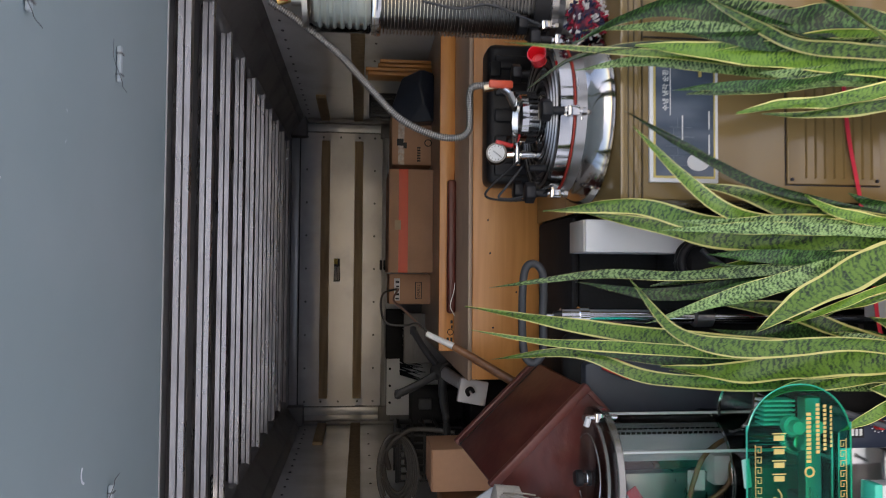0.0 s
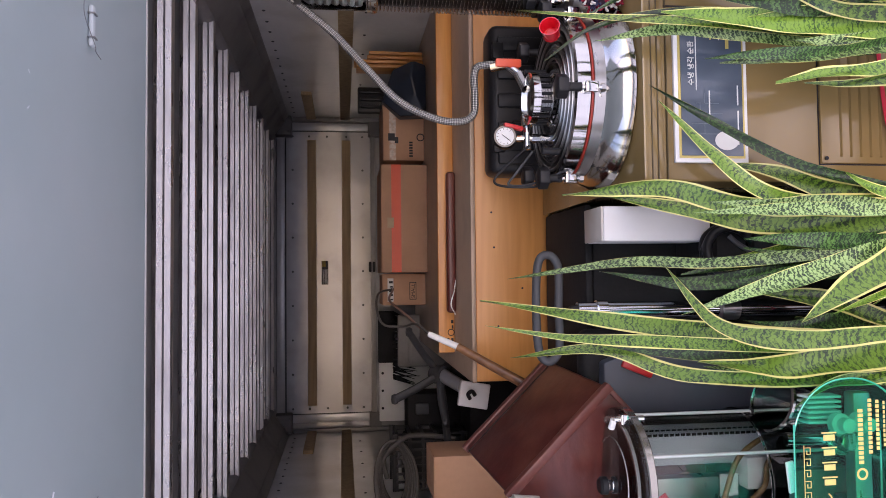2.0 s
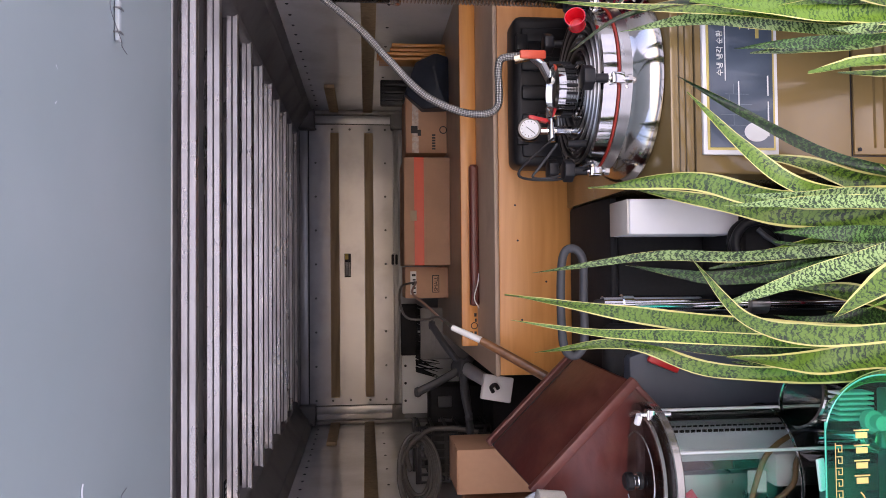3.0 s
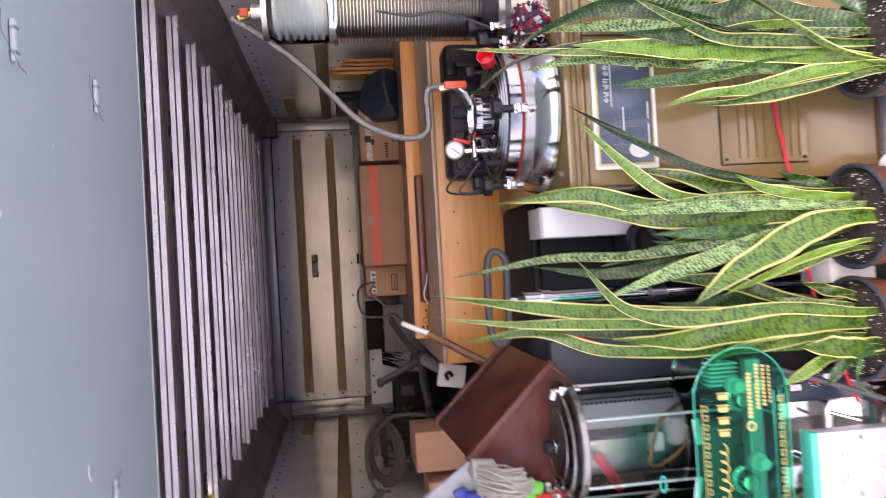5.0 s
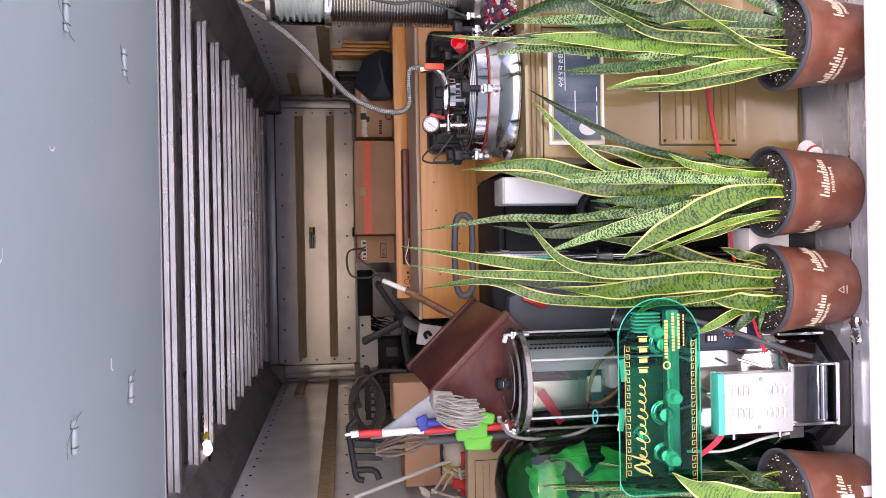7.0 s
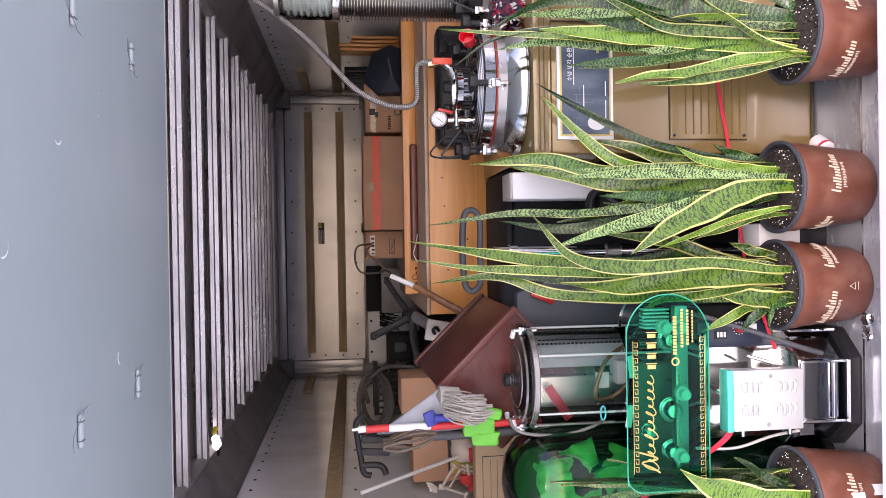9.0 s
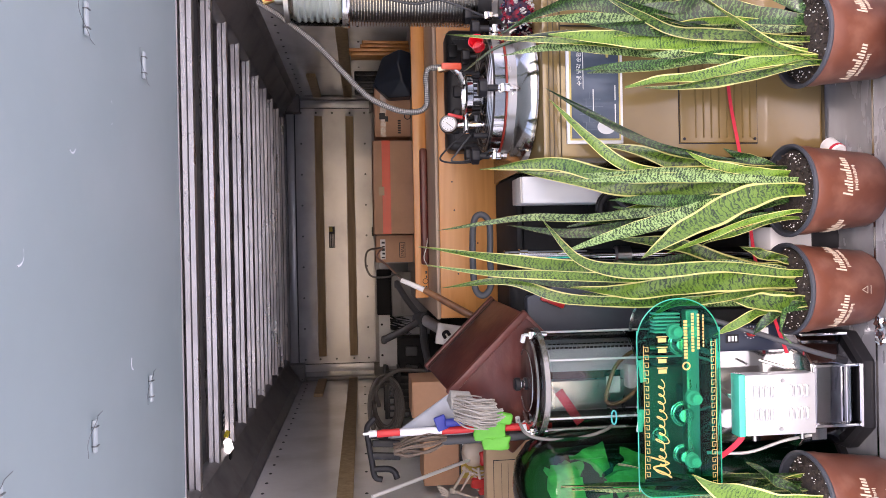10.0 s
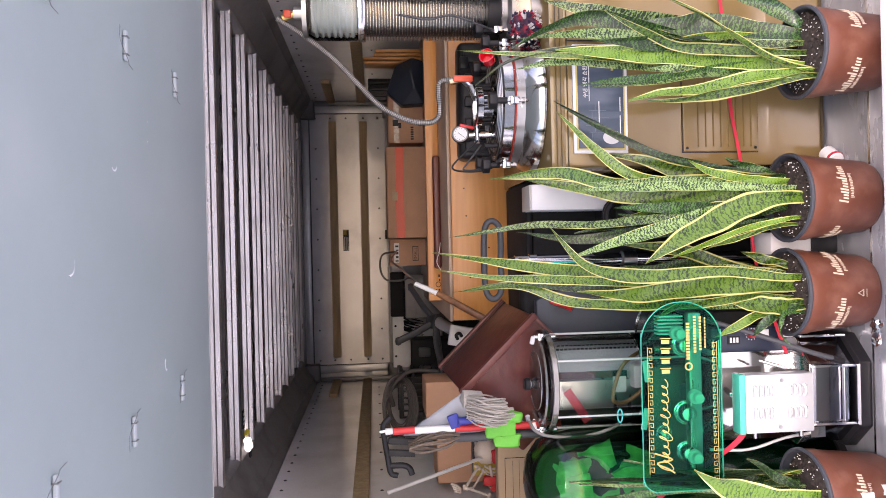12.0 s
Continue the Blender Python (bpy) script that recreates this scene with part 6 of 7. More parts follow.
# open mesh crate
def crate():
    c = thing("mesh_crate", (-0.645, 1.36, 0.905), "black plastic crate with open lattice sides", "crate")
    x0, x1, y0, y1, z0, z1 = -0.74, -0.555, 1.30, 1.46, 0.905, 1.165
    part("rim", box(x0 - 0.004, x1 + 0.004, y0 - 0.004, y0 + 0.006, z1 - 0.014, z1, 0.002), BLACK, c)
    part("rim", box(x0 - 0.004, x1 + 0.004, y1 - 0.006, y1 + 0.004, z1 - 0.014, z1, 0.002), BLACK, c)
    part("bottom", box(x0, x1, y0, y1, z0, z0 + 0.006), BLACK, c)
    for i in range(8):
        x = x0 + (x1 - x0) * i / 7
        part("slat", box(x - 0.004, x + 0.004, y0, y0 + 0.004, z0, z1 - 0.012), BLACK, c)
    for k in range(6):
        z = z0 + 0.02 + 0.045 * k
        part("slat", box(x0, x1, y0 + 0.001, y0 + 0.005, z - 0.005, z + 0.005), BLACK, c)
        for s in (x0, x1):
            part("slat", box(s - 0.002, s + 0.002, y0, y1, z - 0.005, z + 0.005), BLACK, c)
    part("load", box(x0 + 0.01, x1 - 0.01, y0 + 0.02, y1 - 0.01, z0 + 0.007, z1 - 0.04, 0.02), BLACKCLOTH, c, "black cloth inside")


crate()
# coil of grey cable on the crate
cb = thing("cable_coil", (-0.65, 1.18, 1.14), "loose coil of grey braided cable", "cable")
CABLE = mat("grey cable sheath", (0.075, 0.068, 0.062), 0.5, 0, 0.3, 200, 0.2)
for k in range(5):
    rr = 0.055 + 0.008 * k
    pts = [(-0.665 + rr * 1.35 * math.cos(a * 0.7 + k), 1.2 + 0.04 * math.sin(a + k) - 0.012 * k, 1.165 + rr * 0.75 * math.sin(a * 0.7 + k)) for a in range(9)]
    part("loop", tube(pts, 0.006, 8, 6), CABLE, cb)
part("loop", tube([(-0.53, 1.10, 0.98), (-0.52, 1.12, 1.08), (-0.535, 1.15, 1.14), (-0.60, 1.18, 1.20), (-0.67, 1.2, 1.19)], 0.008, 10, 8), CABLE, cb)

cd = thing("cord_loop", (-0.1, 0.92, 1.0), "thin grey and pink cord looped on the handle", "cord")
part("cord", tube([(-0.06, 1.2, 1.17), (-0.07, 1.0, 1.222), (-0.115, 0.9, 1.232), (-0.156, 0.88, 1.213), (-0.16, 0.86, 1.16), (-0.15, 0.8, 1.13), (-0.175, 0.75, 1.10)], 0.0035, 8, 8), CABLE, cd)
part("cord", tube([(-0.06, 1.2, 1.165), (-0.09, 1.0, 1.19), (-0.12, 0.9, 1.16), (-0.16, 0.8, 1.12)], 0.0035, 8, 8), mat("dull pink cord", (0.3, 0.17, 0.13), 0.5), cd)
STAGE = None

pile2 = thing("cardboard_box", (-0.62, 0.83, DZ), "tall brown cardboard box under loose goods", "box")
part("body", box(-0.935, -0.42, 0.66, 1.28, DZ, 0.74, 0.006), CARD, pile2)

cbx = carton(-0.665, -0.535, 1.0, 1.2, 0.742, 1.062, CARD, "brown cardboard box behind the leather case")
cby = carton(-0.910, -0.70, 1.0, 1.2, 0.742, 1.024, CARD, "brown cardboard box against the side wall")


# ---- cleaning tools by the side wall ----
# Tools scaled toward the camera's eye, so they keep their place in view.
STAGE = Matrix.Translation((-0.0034, -0.1127, 0.0858)) @ Matrix.Scale(0.93, 4)
FOOT = (DZ - 0.0858) / 0.93
rk = thing("black_rack", (-0.610, 0.430, 0.600), "black bent metal rack with prongs", "rack")
part("bar", tube([(-0.524, 0.430, 1.202), (-0.550, 0.430, 1.224), (-0.593, 0.430, 1.221), (-0.645, 0.430, 1.213), (-0.688, 0.430, 1.205), (-0.697, 0.430, 1.185)], 0.0085, 10, 6), BLACK, rk)
for x in (-0.597, -0.632):
    part("prong", box(x - 0.010, x + 0.010, 0.423, 0.435, 1.133, 1.211, 0.004, turn=(0, 4, 0)), BLACK, rk)
part("prong", tube([(-0.667, 0.430, 1.207), (-0.667, 0.426, 1.168), (-0.675, 0.421, 1.151), (-0.693, 0.421, 1.144)], 0.009, 10, 6), BLACK, rk)
part("stem", rod((-0.576, 0.456, 0.600), (-0.576, 0.434, 1.220), 0.008), BLACK, rk)

pl = thing("striped_pole", (-0.534, 0.300, 0.600), "red and white banded pole with a steel tip", "pole")
for i, (z0, z1, mt) in enumerate(((0.735, 0.947, RED), (0.947, 1.029, RED), (1.030, 1.139, WHITE), (1.140, 1.199, RED), (1.200, 1.22, WHITE), (1.22, 1.235, STEEL))):
    part("band", rod((-0.534, 0.300, z0), (-0.536, 0.300, z1), 0.0098 if i < 4 else 0.0088 - 0.004 * (i == 5), seg=20), mt, pl)
part("foot", rod((-0.534, 0.300, FOOT), (-0.534, 0.300, 0.735), 0.012), BLACK, pl)
dp = thing("dark_pole", (-0.558, 0.317, FOOT), "dark grey rubber covered pole with frayed twine", "pole")
part("shaft", rod((-0.552, 0.317, FOOT), (-0.566, 0.317, 1.029), 0.0125), RUBBER, dp)
rnd = random.Random(21)
TWINE = mat("frayed grey twine", (0.16, 0.12, 0.09), 0.8, 0, 0.3, 150, 0.3)
for i in range(14):
    a = rnd.uniform(0, 6.28)
    q = Vector((0.012 * math.cos(a), 0.012 * math.sin(a), 0))
    part("twine", tube([Vector((-0.563, 0.317, 1.016)) + q * 0.7, Vector((-0.569, 0.309, 1.064)) + q * rnd.uniform(1.5, 3), Vector((-0.576, 0.317, 1.116)) + q * rnd.uniform(1, 2.4), Vector((-0.589, 0.326, 1.155)) + q * 2 * rnd.random()], 0.003, 6, 5), TWINE, dp)

cn = thing("grey_sheet", (-0.489, 0.343, 0.600), "folded pale grey plastic sheet with blue trim", "sheet")
b = bmesh.new()
for p in [(-0.442, 0.317, 1.008), (-0.507, 0.300, 0.978), (-0.558, 0.335, 1.159), (-0.563, 0.352, 1.176), (-0.455, 0.387, 0.943), (-0.576, 0.387, 0.986), (-0.507, 0.387, 0.822), (-0.541, 0.352, 0.822)]:
    b.verts.new(p)
bmesh.ops.convex_hull(b, input=b.verts[:])
bmesh.ops.bevel(b, geom=b.edges[:], offset=0.003, segments=1, affect="EDGES")
part("sheet", b, mat("pale grey plastic sheet", (0.38, 0.4, 0.44), 0.35, 0, 0.12, 25, 0.1, dirt=(0.2, 0.2, 0.21), dirt_amt=0.6, dirt_scale=14), cn, smooth=15)
BLUE = mat("royal blue plastic", (0.02, 0.035, 0.28), 0.4, 0, 0.15, 40)
part("blue_trim", box(-0.533, -0.494, 0.287, 0.298, 1.016, 1.047, 0.004, turn=(0, -20, 0)), BLUE, cn, "blue clip")
part("blue_trim", rod((-0.513, 0.287, 1.021), (-0.511, 0.287, 0.978), 0.011), BLUE, cn)

mp_ = thing("string_mop", (-0.463, 0.257, 0.600), "white cotton string mop head", "mop")
COTTON = mat("grey white cotton", (0.4, 0.37, 0.33), 0.9, 0, 0.2, 220, 0.4)
part("core", lathe([(0, -0.03), (0.02, -0.02), (0.025, 0.03), (0, 0.04)], (-0.450, 0.274, 0.978), 14), COTTON, mp_)
rnd = random.Random(31)
COTTON_D = mat("soiled cotton", (0.33, 0.3, 0.26), 0.9, 0, 0.25, 220, 0.4)
for i in range(120):
    s = rnd.uniform(-1, 1)
    dep = rnd.uniform(0, 1)
    st0 = Vector((-0.468 + s * 0.03, 0.262 - 0.02 * dep, 0.992 + rnd.uniform(-0.008, 0.012)))
    e = Vector((-0.482 + s * 0.034 + rnd.uniform(-0.008, 0.008), 0.246 - 0.022 * dep, 0.882 + rnd.uniform(-0.012, 0.022) + 0.028 * abs(s)))
    w1, w2 = Vector((rnd.uniform(-0.007, 0.007), -0.012 - 0.012 * dep, rnd.uniform(-0.004, 0.004))), Vector((rnd.uniform(-0.008, 0.008), -0.016 - 0.01 * dep, rnd.uniform(-0.004, 0.004)))
    part("strand", tube([st0, st0 * 0.68 + e * 0.32 + w1, st0 * 0.34 + e * 0.66 + w2, e], 0.002, 5, 4), COTTON if i % 3 else COTTON_D, mp_)
gc = thing("green_cloth", (-0.533, 0.266, 0.600), "bright green cloth wrapped round the poles", "cloth")
LIME = mat("bright green cloth", (0.11, 0.5, 0.05), 0.6, 0, 0.1, 120, 0.2)
def soft(b, amp):
    bmesh.ops.subdivide_edges(b, edges=b.edges[:], cuts=2, use_grid_fill=True)
    for v in b.verts:
        v.co += Vector((noise.noise(v.co * 45), noise.noise(v.co * 45 + Vector((4.3, 0, 0))), noise.noise(v.co * 45 + Vector((0, 7.1, 0))))) * amp
    return b


part("wrap", soft(box(-0.566, -0.512, 0.284, 0.316, 0.862, 0.945, 0.006, 2), 0.005), LIME, gc)
part("tail", soft(box(-0.590, -0.556, 0.280, 0.30, 0.850, 0.925, 0.006, 2), 0.006), LIME, gc)
part("tail", soft(box(-0.522, -0.492, 0.278, 0.296, 0.843, 0.888, 0.008, 3, turn=(0, 15, 0)), 0.003), LIME, gc)
STAGE = None

# white plastic ornament: one plain mesh
fg = bmesh.new()
lathe([(0, -0.047), (0.024, -0.042), (0.041, -0.022), (0.0455, 0), (0.043, 0.02), (0.03, 0.037), (0.014, 0.043), (0, 0.044)], (-0.769, 0.895, 0.855), 28, fg, axis=(0.1, -0.25, 1))
lathe([(0.0445, -0.001), (0.0462, 0), (0.0445, 0.001)], (-0.769, 0.895, 0.855), 28, fg, axis=(1, -0.1, -0.05))


def strut(p0, p1, r, knob, bm):
    """A slim shaft with knobbed ends."""
    p0, p1 = Vector(p0), Vector(p1)
    d = (p1 - p0).normalized()
    side = d.cross(Vector((0, 1, 0))).normalized() * knob * 0.6
    rod(p0, p1, r, r * 0.85, 10, bm)
    for q, e in ((p0, -d), (p1, d)):
        for s in (-1, 1):
            lathe([(0, -knob), (knob * 0.75, -knob * 0.6), (knob, 0), (knob * 0.75, knob * 0.6), (0, knob)], q + side * s, 10, bm, axis=e)


strut((-0.815, 0.865, 0.893), (-0.869, 0.82, 0.942), 0.0055, 0.0085, fg)
strut((-0.83, 0.87, 0.872), (-0.882, 0.835, 0.918), 0.0045, 0.007, fg)
strut((-0.87, 0.825, 0.945), (-0.905, 0.83, 0.86), 0.0045, 0.0075, fg)
box(-0.905, -0.80, 0.885, 0.95, 0.742, 0.815, 0.015, bm=fg)
for k in range(6):
    x = -0.815 - 0.013 * k
    tube([(x, 0.872, 0.868 - 0.003 * k), (x - 0.006, 0.858, 0.852), (x - 0.004, 0.856, 0.83), (x + 0.004, 0.868, 0.808)], 0.0036, 6, 4, fg)
tube([(-0.81, 0.86, 0.85), (-0.84, 0.853, 0.846), (-0.89, 0.857, 0.84)], 0.0055, 8, 4, fg)
for k in range(4):
    tube([(-0.868 - 0.004 * k, 0.805, 0.962), (-0.852 - 0.007 * k, 0.797, 0.978), (-0.846 - 0.009 * k, 0.80, 0.996 - 0.004 * k)], 0.0042, 7, 5, fg)
og = struct("plastic_ornament", fg, mat("bone white plastic", (0.62, 0.55, 0.47), 0.5, 0, 0.1, 50, 0.1), "plain bone-white plastic ornament behind a box", "ornament", kind="")
rcl = thing("red_cloth", (-0.80, 0.88, 0.742), "crumpled bright red cloth tucked beside the ornament", "cloth")
for x, z, w in ((-0.86, 0.845, 0.016), (-0.885, 0.82, 0.018), (-0.776, 0.815, 0.024)):
    b = box(x - w, x + w, 0.845, 0.87, z - 0.04, z + 0.03, 0.008, 2)
    bmesh.ops.subdivide_edges(b, edges=b.edges[:], cuts=2, use_grid_fill=True)
    for v in b.verts:
        v.co += Vector((noise.noise(v.co * 50), noise.noise(v.co * 50 + Vector((3, 0, 0))), noise.noise(v.co * 50 + Vector((0, 5, 0))))) * 0.008
    part("fold", b, RED, rcl)
kp = thing("dark_carton", (-0.78, 0.965, 0.742), "slim black printed carton with white lettering bars", "box")
part("body", box(-0.87, -0.69, 0.945, 0.985, 0.742, 0.9, 0.002), BLACK, kp)
for k, w in enumerate((0.009, 0.003, 0.011, 0.009, 0.010, 0.008, 0.007)):
    part("print_bar", box(-0.795 + 0.0125 * k, -0.795 + 0.0125 * k + w, 0.944, 0.9449, 0.882, 0.892), PAPER, kp)
part("print_panel", box(-0.869, -0.812, 0.944, 0.9449, 0.80, 0.898), mat("yellow and blue print", (0.55, 0.42, 0.08), 0.5), kp, "yellow printed panel")
ws = thing("white_stick", (-0.79, 0.9, 0.742), "slim white stick leaning on the side wall", "stick")
part("stick", rod((-0.775, 0.97, 0.742), (-0.80, 0.60, 1.212), 0.006), WHITE, ws)

pc = thing("cardboard_box", (-0.745, 0.75, 0.742), "pale cardboard box with a printed panel outline", "box")
part("body", box(-0.90, -0.665, 0.66, 0.715, 0.742, 0.854, 0.003), CARD_B, pc)
for x0, x1, z0, z1 in ((-0.89, -0.727, 0.83, 0.8318), (-0.89, -0.727, 0.758, 0.7598), (-0.7292, -0.727, 0.758, 0.8318), (-0.89, -0.7380, 0.805, 0.8060), (-0.89, -0.7380, 0.784, 0.7850)):
    part("print_line", box(x0, x1, 0.6588, 0.6599, z0, z1), BLACK, pc)


# ---- small fixtures of the truck box ----
lm = thing("work_lamp", (-0.775, 1.18, 1.735), "small white lamp with a yellow tag under the roof", "lamp")
LAMPGLOW = bpy.data.materials.new("lit lamp")
LAMPGLOW.use_nodes = True
LAMPGLOW.node_tree.nodes["Principled BSDF"].inputs["Base Color"].default_value = (0.9, 0.9, 0.9, 1)
LAMPGLOW.node_tree.nodes["Principled BSDF"].inputs["Emission Color"].default_value = (1, 1, 1, 1)
LAMPGLOW.node_tree.nodes["Principled BSDF"].inputs["Emission Strength"].default_value = 0.8
part("tube", rod((-0.795, 1.19, 1.735), (-0.755, 1.175, 1.742), 0.015, bev=0.004), LAMPGLOW, lm, "bright white lamp body")
part("tube", rod((-0.80, 1.165, 1.735), (-0.775, 1.16, 1.742), 0.011, bev=0.003), LAMPGLOW, lm, "bright white lamp body")
part("holder", box(-0.83, -0.795, 1.16, 1.205, 1.728, 1.765, 0.004), BLACK, lm)
part("tag", box(-0.745, -0.72, 1.172, 1.186, 1.735, 1.75, 0.001, turn=(0, 20, 30)), mat("yellow tag", (0.7, 0.55, 0.03), 0.5), lm, "yellow tag")
part("label", box(-0.715, -0.645, 1.16, 1.19, 1.752, 1.756), BLACK, lm, "black printed label")
for k in range(3):
    part("print_bar", box(-0.70 + 0.018 * k, -0.692 + 0.018 * k, 1.164, 1.186, 1.7505, 1.7519), PAPER, lm)

sk = thing("warning_sticker", (0.03, FRONT - 0.002, 1.437), "small black and yellow warning sticker on the front wall", "sticker")
part("sticker", box(-0.045, 0.102, FRONT - 0.002, FRONT - 0.0005, 1.416, 1.456), BLACK, sk)
part("stripe", box(0.066, 0.1, FRONT - 0.0028, FRONT - 0.002, 1.432, 1.452), mat("yellow print", (0.5, 0.38, 0.05), 0.5), sk)
for i in range(3):
    part("print_bar", box(-0.037, 0.05, FRONT - 0.0028, FRONT - 0.002, 1.421 + 0.011 * i, 1.427 + 0.011 * i), PAPER, sk)

kn = thing("wall_clip", (0.05, FRONT - 0.03, 1.15), "small black clip on the front wall", "clip")
part("body", box(0.03, 0.095, FRONT - 0.045, FRONT - 0.031, 1.125, 1.165, 0.006), BLACK, kn)
part("pin", rod((0.02, FRONT - 0.038, 1.145), (0.105, FRONT - 0.038, 1.145), 0.008), RAIL, kn)

# rivets
b = lathe([(0, 0.004), (0.0035, 0.0034), (0.006, 0.0016), (0.007, 0)], (0, 0, 0), 10)
finish(b)
for nm, rot in (("front", (radians(90), 0, 0)), ("left", (0, radians(90), 0)), ("right", (0, radians(-90), 0))):
    me = bpy.data.meshes.new("rivet")
    c = b.copy()
    bmesh.ops.rotate(c, verts=c.verts, cent=(0, 0, 0), matrix=Euler(rot).to_matrix())
    c.to_mesh(me)
    c.free()
    me.materials.append(RUBBER)
    wall = bpy.data.objects["wall_" + nm]
    if nm == "front":
        for i in range(9):
            x = PX0 + 0.03 + i * (PX1 - PX0 - 0.06) / 8
            share("rivet", me, wall, (x, FRONT, 1.632))
            share("rivet", me, wall, (x, FRONT, 1.20))
        for x in (PX0 + 0.03, PX1 - 0.03):
            for z in (1.30, 1.42, 1.53):
                share("rivet", me, wall, (x, FRONT, z))
    else:
        w = WL if nm == "left" else WR
        for i in range(26):
            share("rivet", me, wall, (w, 0.3 + i * 0.12, 1.612))
        for i in range(12):
            share("rivet", me, wall, (w, 0.3 + i * 0.26, 1.23))
b.free()

HOOKWIRE = mat("dull grey wire", (0.2, 0.21, 0.22), 0.4, 0.5)
# wire hooks taped under the hatch
TAPE = mat("pale blue tape", (0.47, 0.53, 0.55), 0.4, 0, 0.05, 60)
for x, y in ((0.289, -0.502), (0.28, -0.265), (-0.294, -0.262), (-0.317, -0.502), (0.30, -0.75), (-0.33, -0.755)):
    z = HZ + (HY - y) * HS
    hk = thing("wire_hook", (x, y, z), "wire hook held by white tape under the hatch", "hook", "hooks under the hatch")
    s = 1 if x > 0 else -1
    part("tape", box(x - 0.024, x + 0.024, y - 0.005, y + 0.005, z - 0.006, z - 0.0005, 0.002), TAPE, hk)
    for o in (-0.014, 0.014):
        part("clip", box(x + o - 0.001, x + o + 0.001, y - 0.006, y + 0.006, z - 0.008, z, 0.0004), HOOKWIRE, hk)
    part("wire", tube([(x - s * 0.03, y + 0.03, z - 0.004), (x - s * 0.028, y + 0.006, z - 0.006), (x - s * 0.025, y - 0.01, z - 0.010), (x - s * 0.005, y - 0.05, z - 0.012), (x + s * 0.02, y - 0.045, z - 0.010)], 0.0005, 6, 6), HOOKWIRE, hk)

# small white cap on the deck and pale blocks between the pots
wc = thing("white_canister", (0.16, 0.0, DZ), "small white canister lying on the deck", "canister")
part("cap", rod((0.175, 0.03, DZ + 0.02), (0.15, -0.01, DZ + 0.02), 0.02, bev=0.003), WHITE, wc)
part("band", rod((0.156, 0.0, DZ + 0.02), (0.152, -0.007, DZ + 0.02), 0.0206), STRAP, wc)
wk = thing("white_block", (-0.05, 0.03, DZ), "white plastic block on the deck", "block")
part("block", box(-0.075, -0.02, 0.02, 0.12, 0.165, 0.27, 0.004), WHITE, wk)
# Black piece added below the block to hold it up.
part("base", box(-0.073, -0.022, 0.022, 0.118, DZ, 0.164, 0.003), BLACK, wk, "black support added under the block")
struct("trim_edge_plate", box(-0.83, 0.83, REAR + 0.002, -0.106, DZ, DZ + 0.0012), mat("pale edge plate", (0.5, 0.52, 0.55), 0.28, 0.45, 0.25, 26, 0.12, dirt=(0.24, 0.25, 0.265), dirt_amt=0.7, dirt_scale=12, stretch=(0.6, 1.8, 1)), "pale scuffed metal plate along the rear edge", "plate")
struct("trim_seam", box(-0.82, 0.82, -0.105, -0.0995, DZ, DZ + 0.002), STEEL, "bright seam across the deck", "seam")

fo = thing("foil_scrap", (-0.27, -0.13, DZ), "crumpled scrap of silver foil on the deck", "foil")
b = bmesh.new()
bmesh.ops.create_grid(b, x_segments=9, y_segments=7, size=0.5)
for v in b.verts:
    v.co = Vector((v.co.x * 0.06, v.co.y * 0.03, 0.006)) + Vector((noise.noise(v.co * 7), noise.noise(v.co * 7 + Vector((5, 0, 0))), abs(noise.noise(v.co * 9)) * 1.6)) * 0.009
bmesh.ops.solidify(b, geom=b.faces[:], thickness=0.0008)
bmesh.ops.translate(b, verts=b.verts, vec=(-0.255, -0.125, DZ))
part("foil", b, CHROME, fo, smooth=12)

# ---- below the table ----
jar = thing("plastic_jar", (-0.235, 0.09, 0.45), "glossy clear plastic jar leaning by the cylinder", "jar")
part("jar", lathe([(0.0, -0.09), (0.04, -0.09), (0.044, -0.08), (0.052, 0.03), (0.054, 0.035), (0.051, 0.035), (0.042, -0.078), (0, -0.084)], (-0.25, 0.085, 0.53), 36, axis=(0.3, -0.12, 1)), CLEAR, jar)
part("rim", lathe([(0.051, 0.033), (0.0555, 0.034), (0.0555, 0.039), (0.051, 0.04)], (-0.25, 0.085, 0.53), 36, axis=(0.3, -0.12, 1)), STEEL, jar, "bright rim")
part("stand", box(-0.285, -0.215, 0.06, 0.12, DZ, 0.435, 0.004), BLACKCLOTH, jar, "dark packing")
tl = thing("teal_band", (-0.43, 0.03, 0.6), "teal rubber band on the vessel", "band")
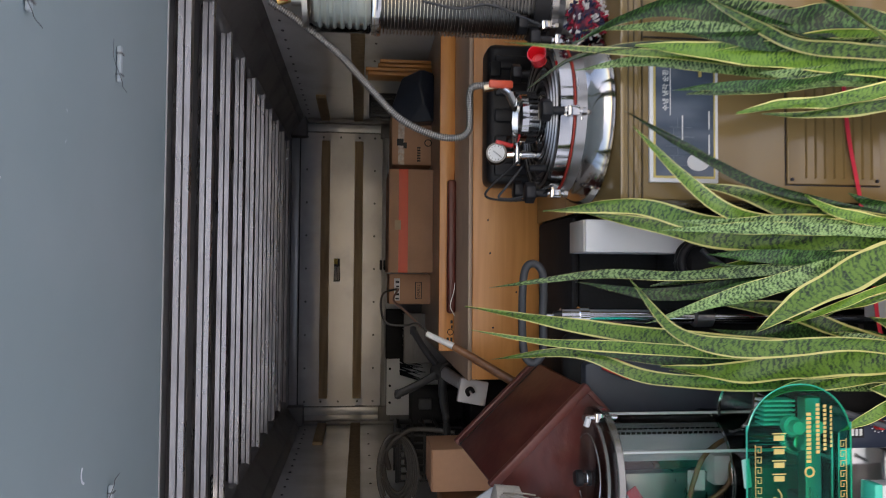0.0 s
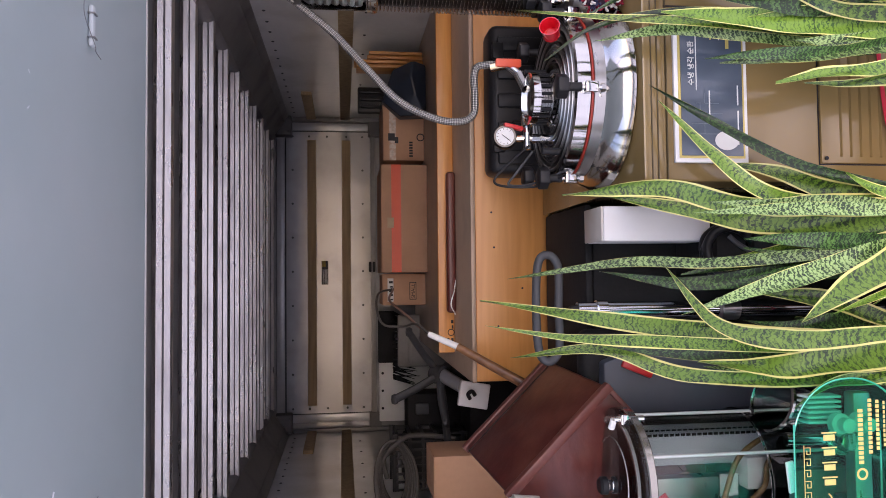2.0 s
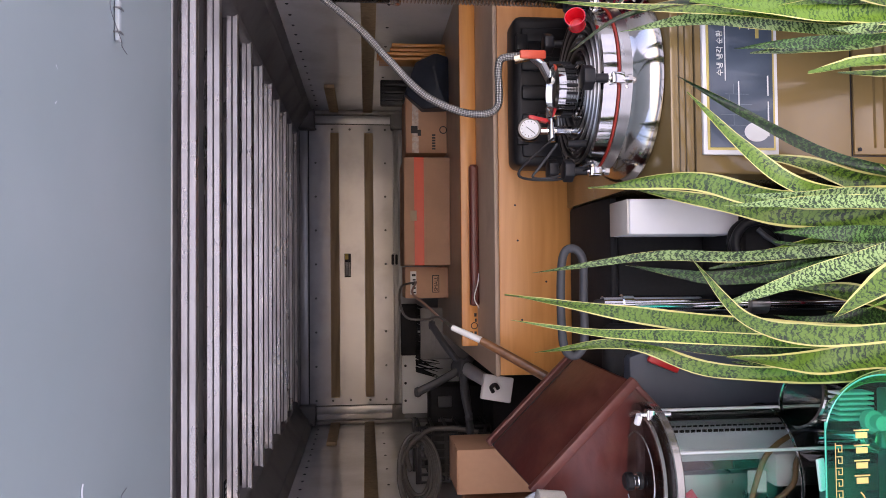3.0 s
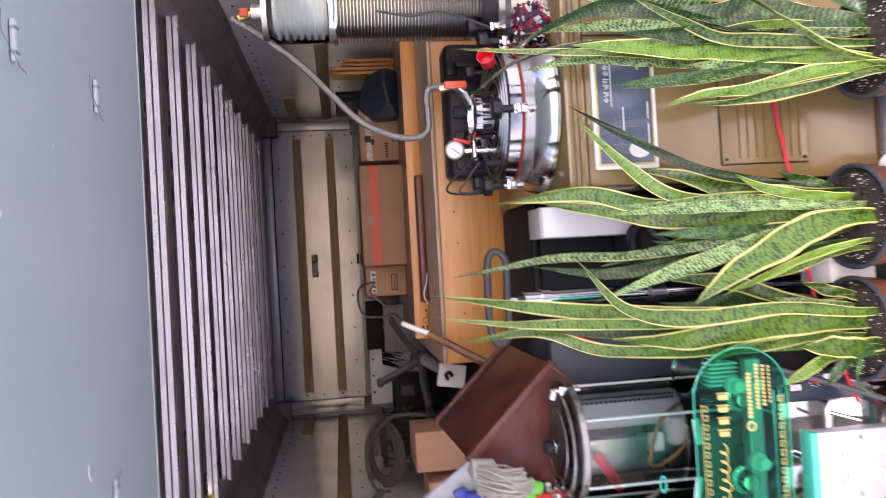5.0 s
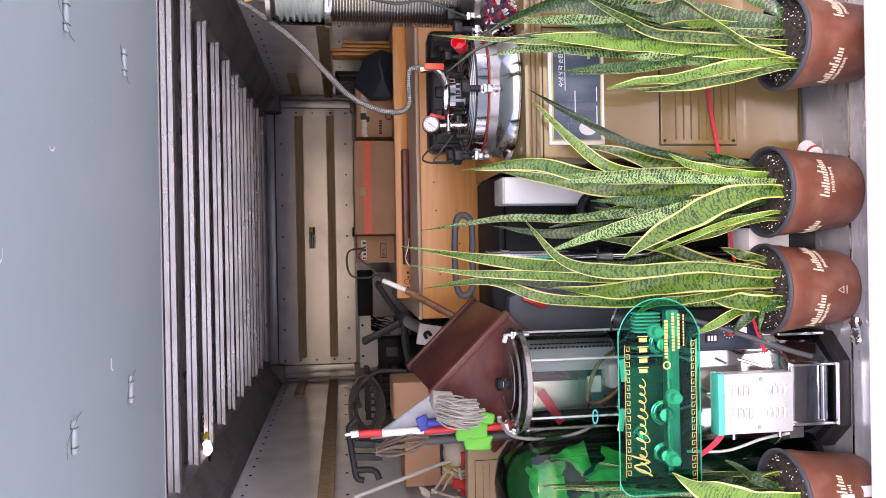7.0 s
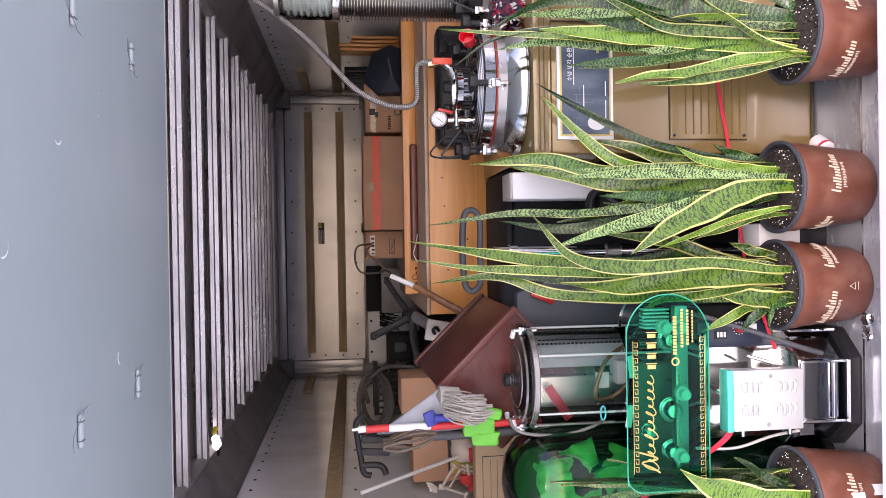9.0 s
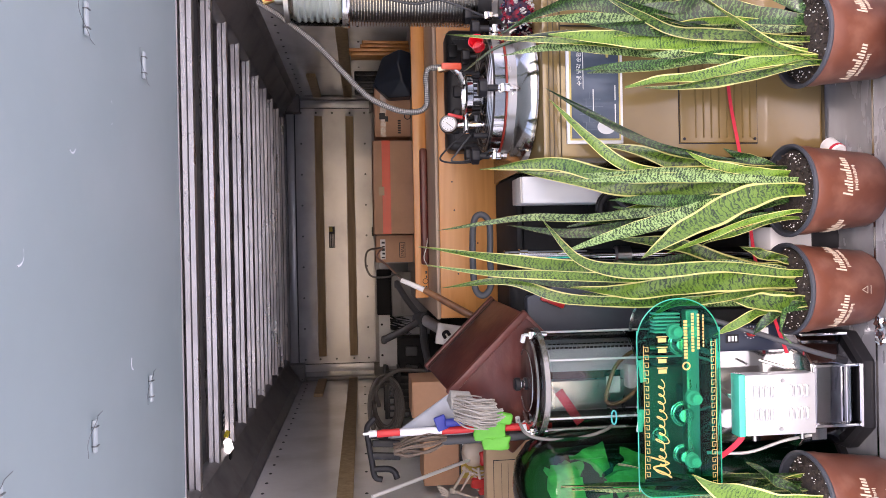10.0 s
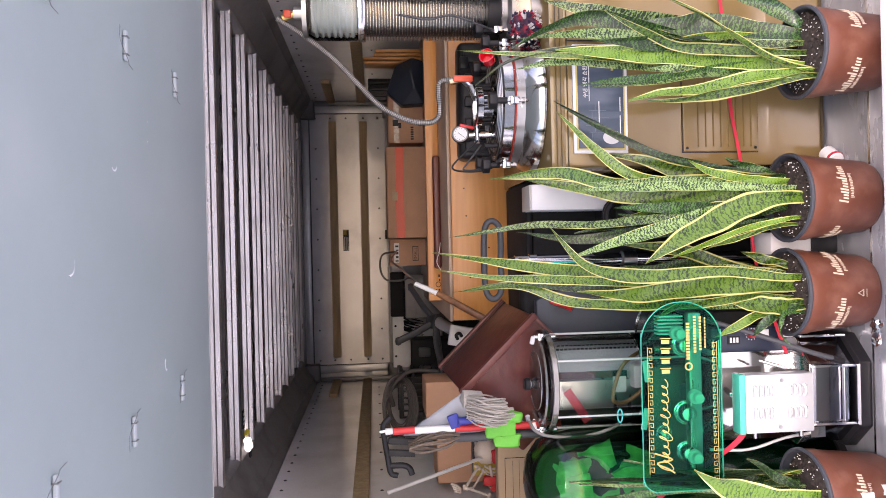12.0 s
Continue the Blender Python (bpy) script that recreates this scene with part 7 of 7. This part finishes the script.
part("band", tube([(-0.455 + 0.016 * math.cos(a * 0.7), 0.035 - 0.004, 0.655 + 0.006 * math.sin(a * 0.7)) for a in range(10)], 0.002, 6, 4), mat("teal rubber", (0.05, 0.5, 0.5), 0.4), tl)
cloth = thing("knit_cloth", (0.52, 0.14, 0.803), "red white and navy knitted cloth", "cloth")
b = lathe([(0, -0.03), (0.028, -0.025), (0.033, 0), (0.028, 0.03), (0, 0.035)], (0.52, 0.15, 0.84), 20)
part("body", b, KNIT, cloth)
YARNS = (mat("white yarn", (0.6, 0.57, 0.55), 0.9, 0, 0.1, 200), mat("crimson yarn", (0.3, 0.012, 0.035), 0.9, 0, 0.1, 200), mat("navy yarn", (0.02, 0.022, 0.06), 0.9, 0, 0.1, 200))
rnd = random.Random(8)
for i in range(280):
    a, t = rnd.uniform(0, 6.283), rnd.uniform(-1, 1)
    d = Vector((math.cos(a) * math.sqrt(1 - t * t * 0.8), math.sin(a) * math.sqrt(1 - t * t * 0.8), t))
    q = Vector((0.52, 0.15, 0.84)) + d * 0.03
    tip = q + d * 0.006 + Vector((rnd.uniform(-0.009, 0.009), rnd.uniform(-0.009, 0.009), rnd.uniform(-0.012, 0.004)))
    part("tuft", tube([q - d * 0.004, (q + tip) / 2 + d * 0.005, tip], 0.0024, 5, 3), YARNS[int((t + 1) * 3 + 1.2 * math.sin(a * 2) + rnd.random()) % 3], cloth)

dk = thing("dark_coil", (0.02, 0.18, 0.3), "dark rubber hose coil in front of the chest", "hose")
for k in range(3):
    part("loop", tube([(0.03 + 0.05 * math.cos(a * 0.65 + k), 0.17 + 0.01 * k + 0.01 * math.sin(a), 0.58 + 0.05 * math.sin(a * 0.65 + k)) for a in range(10)], 0.009, 10, 5), BLACK, dk)
part("clip", tube([(0.06, 0.15, 0.60), (0.045, 0.145, 0.585), (0.03, 0.145, 0.56), (0.02, 0.15, 0.545)], 0.005, 8, 5), RUBBER, dk)
part("stand", box(-0.018, 0.07, 0.165, 0.198, DZ, 0.54, 0.004), BLACKCLOTH, dk)
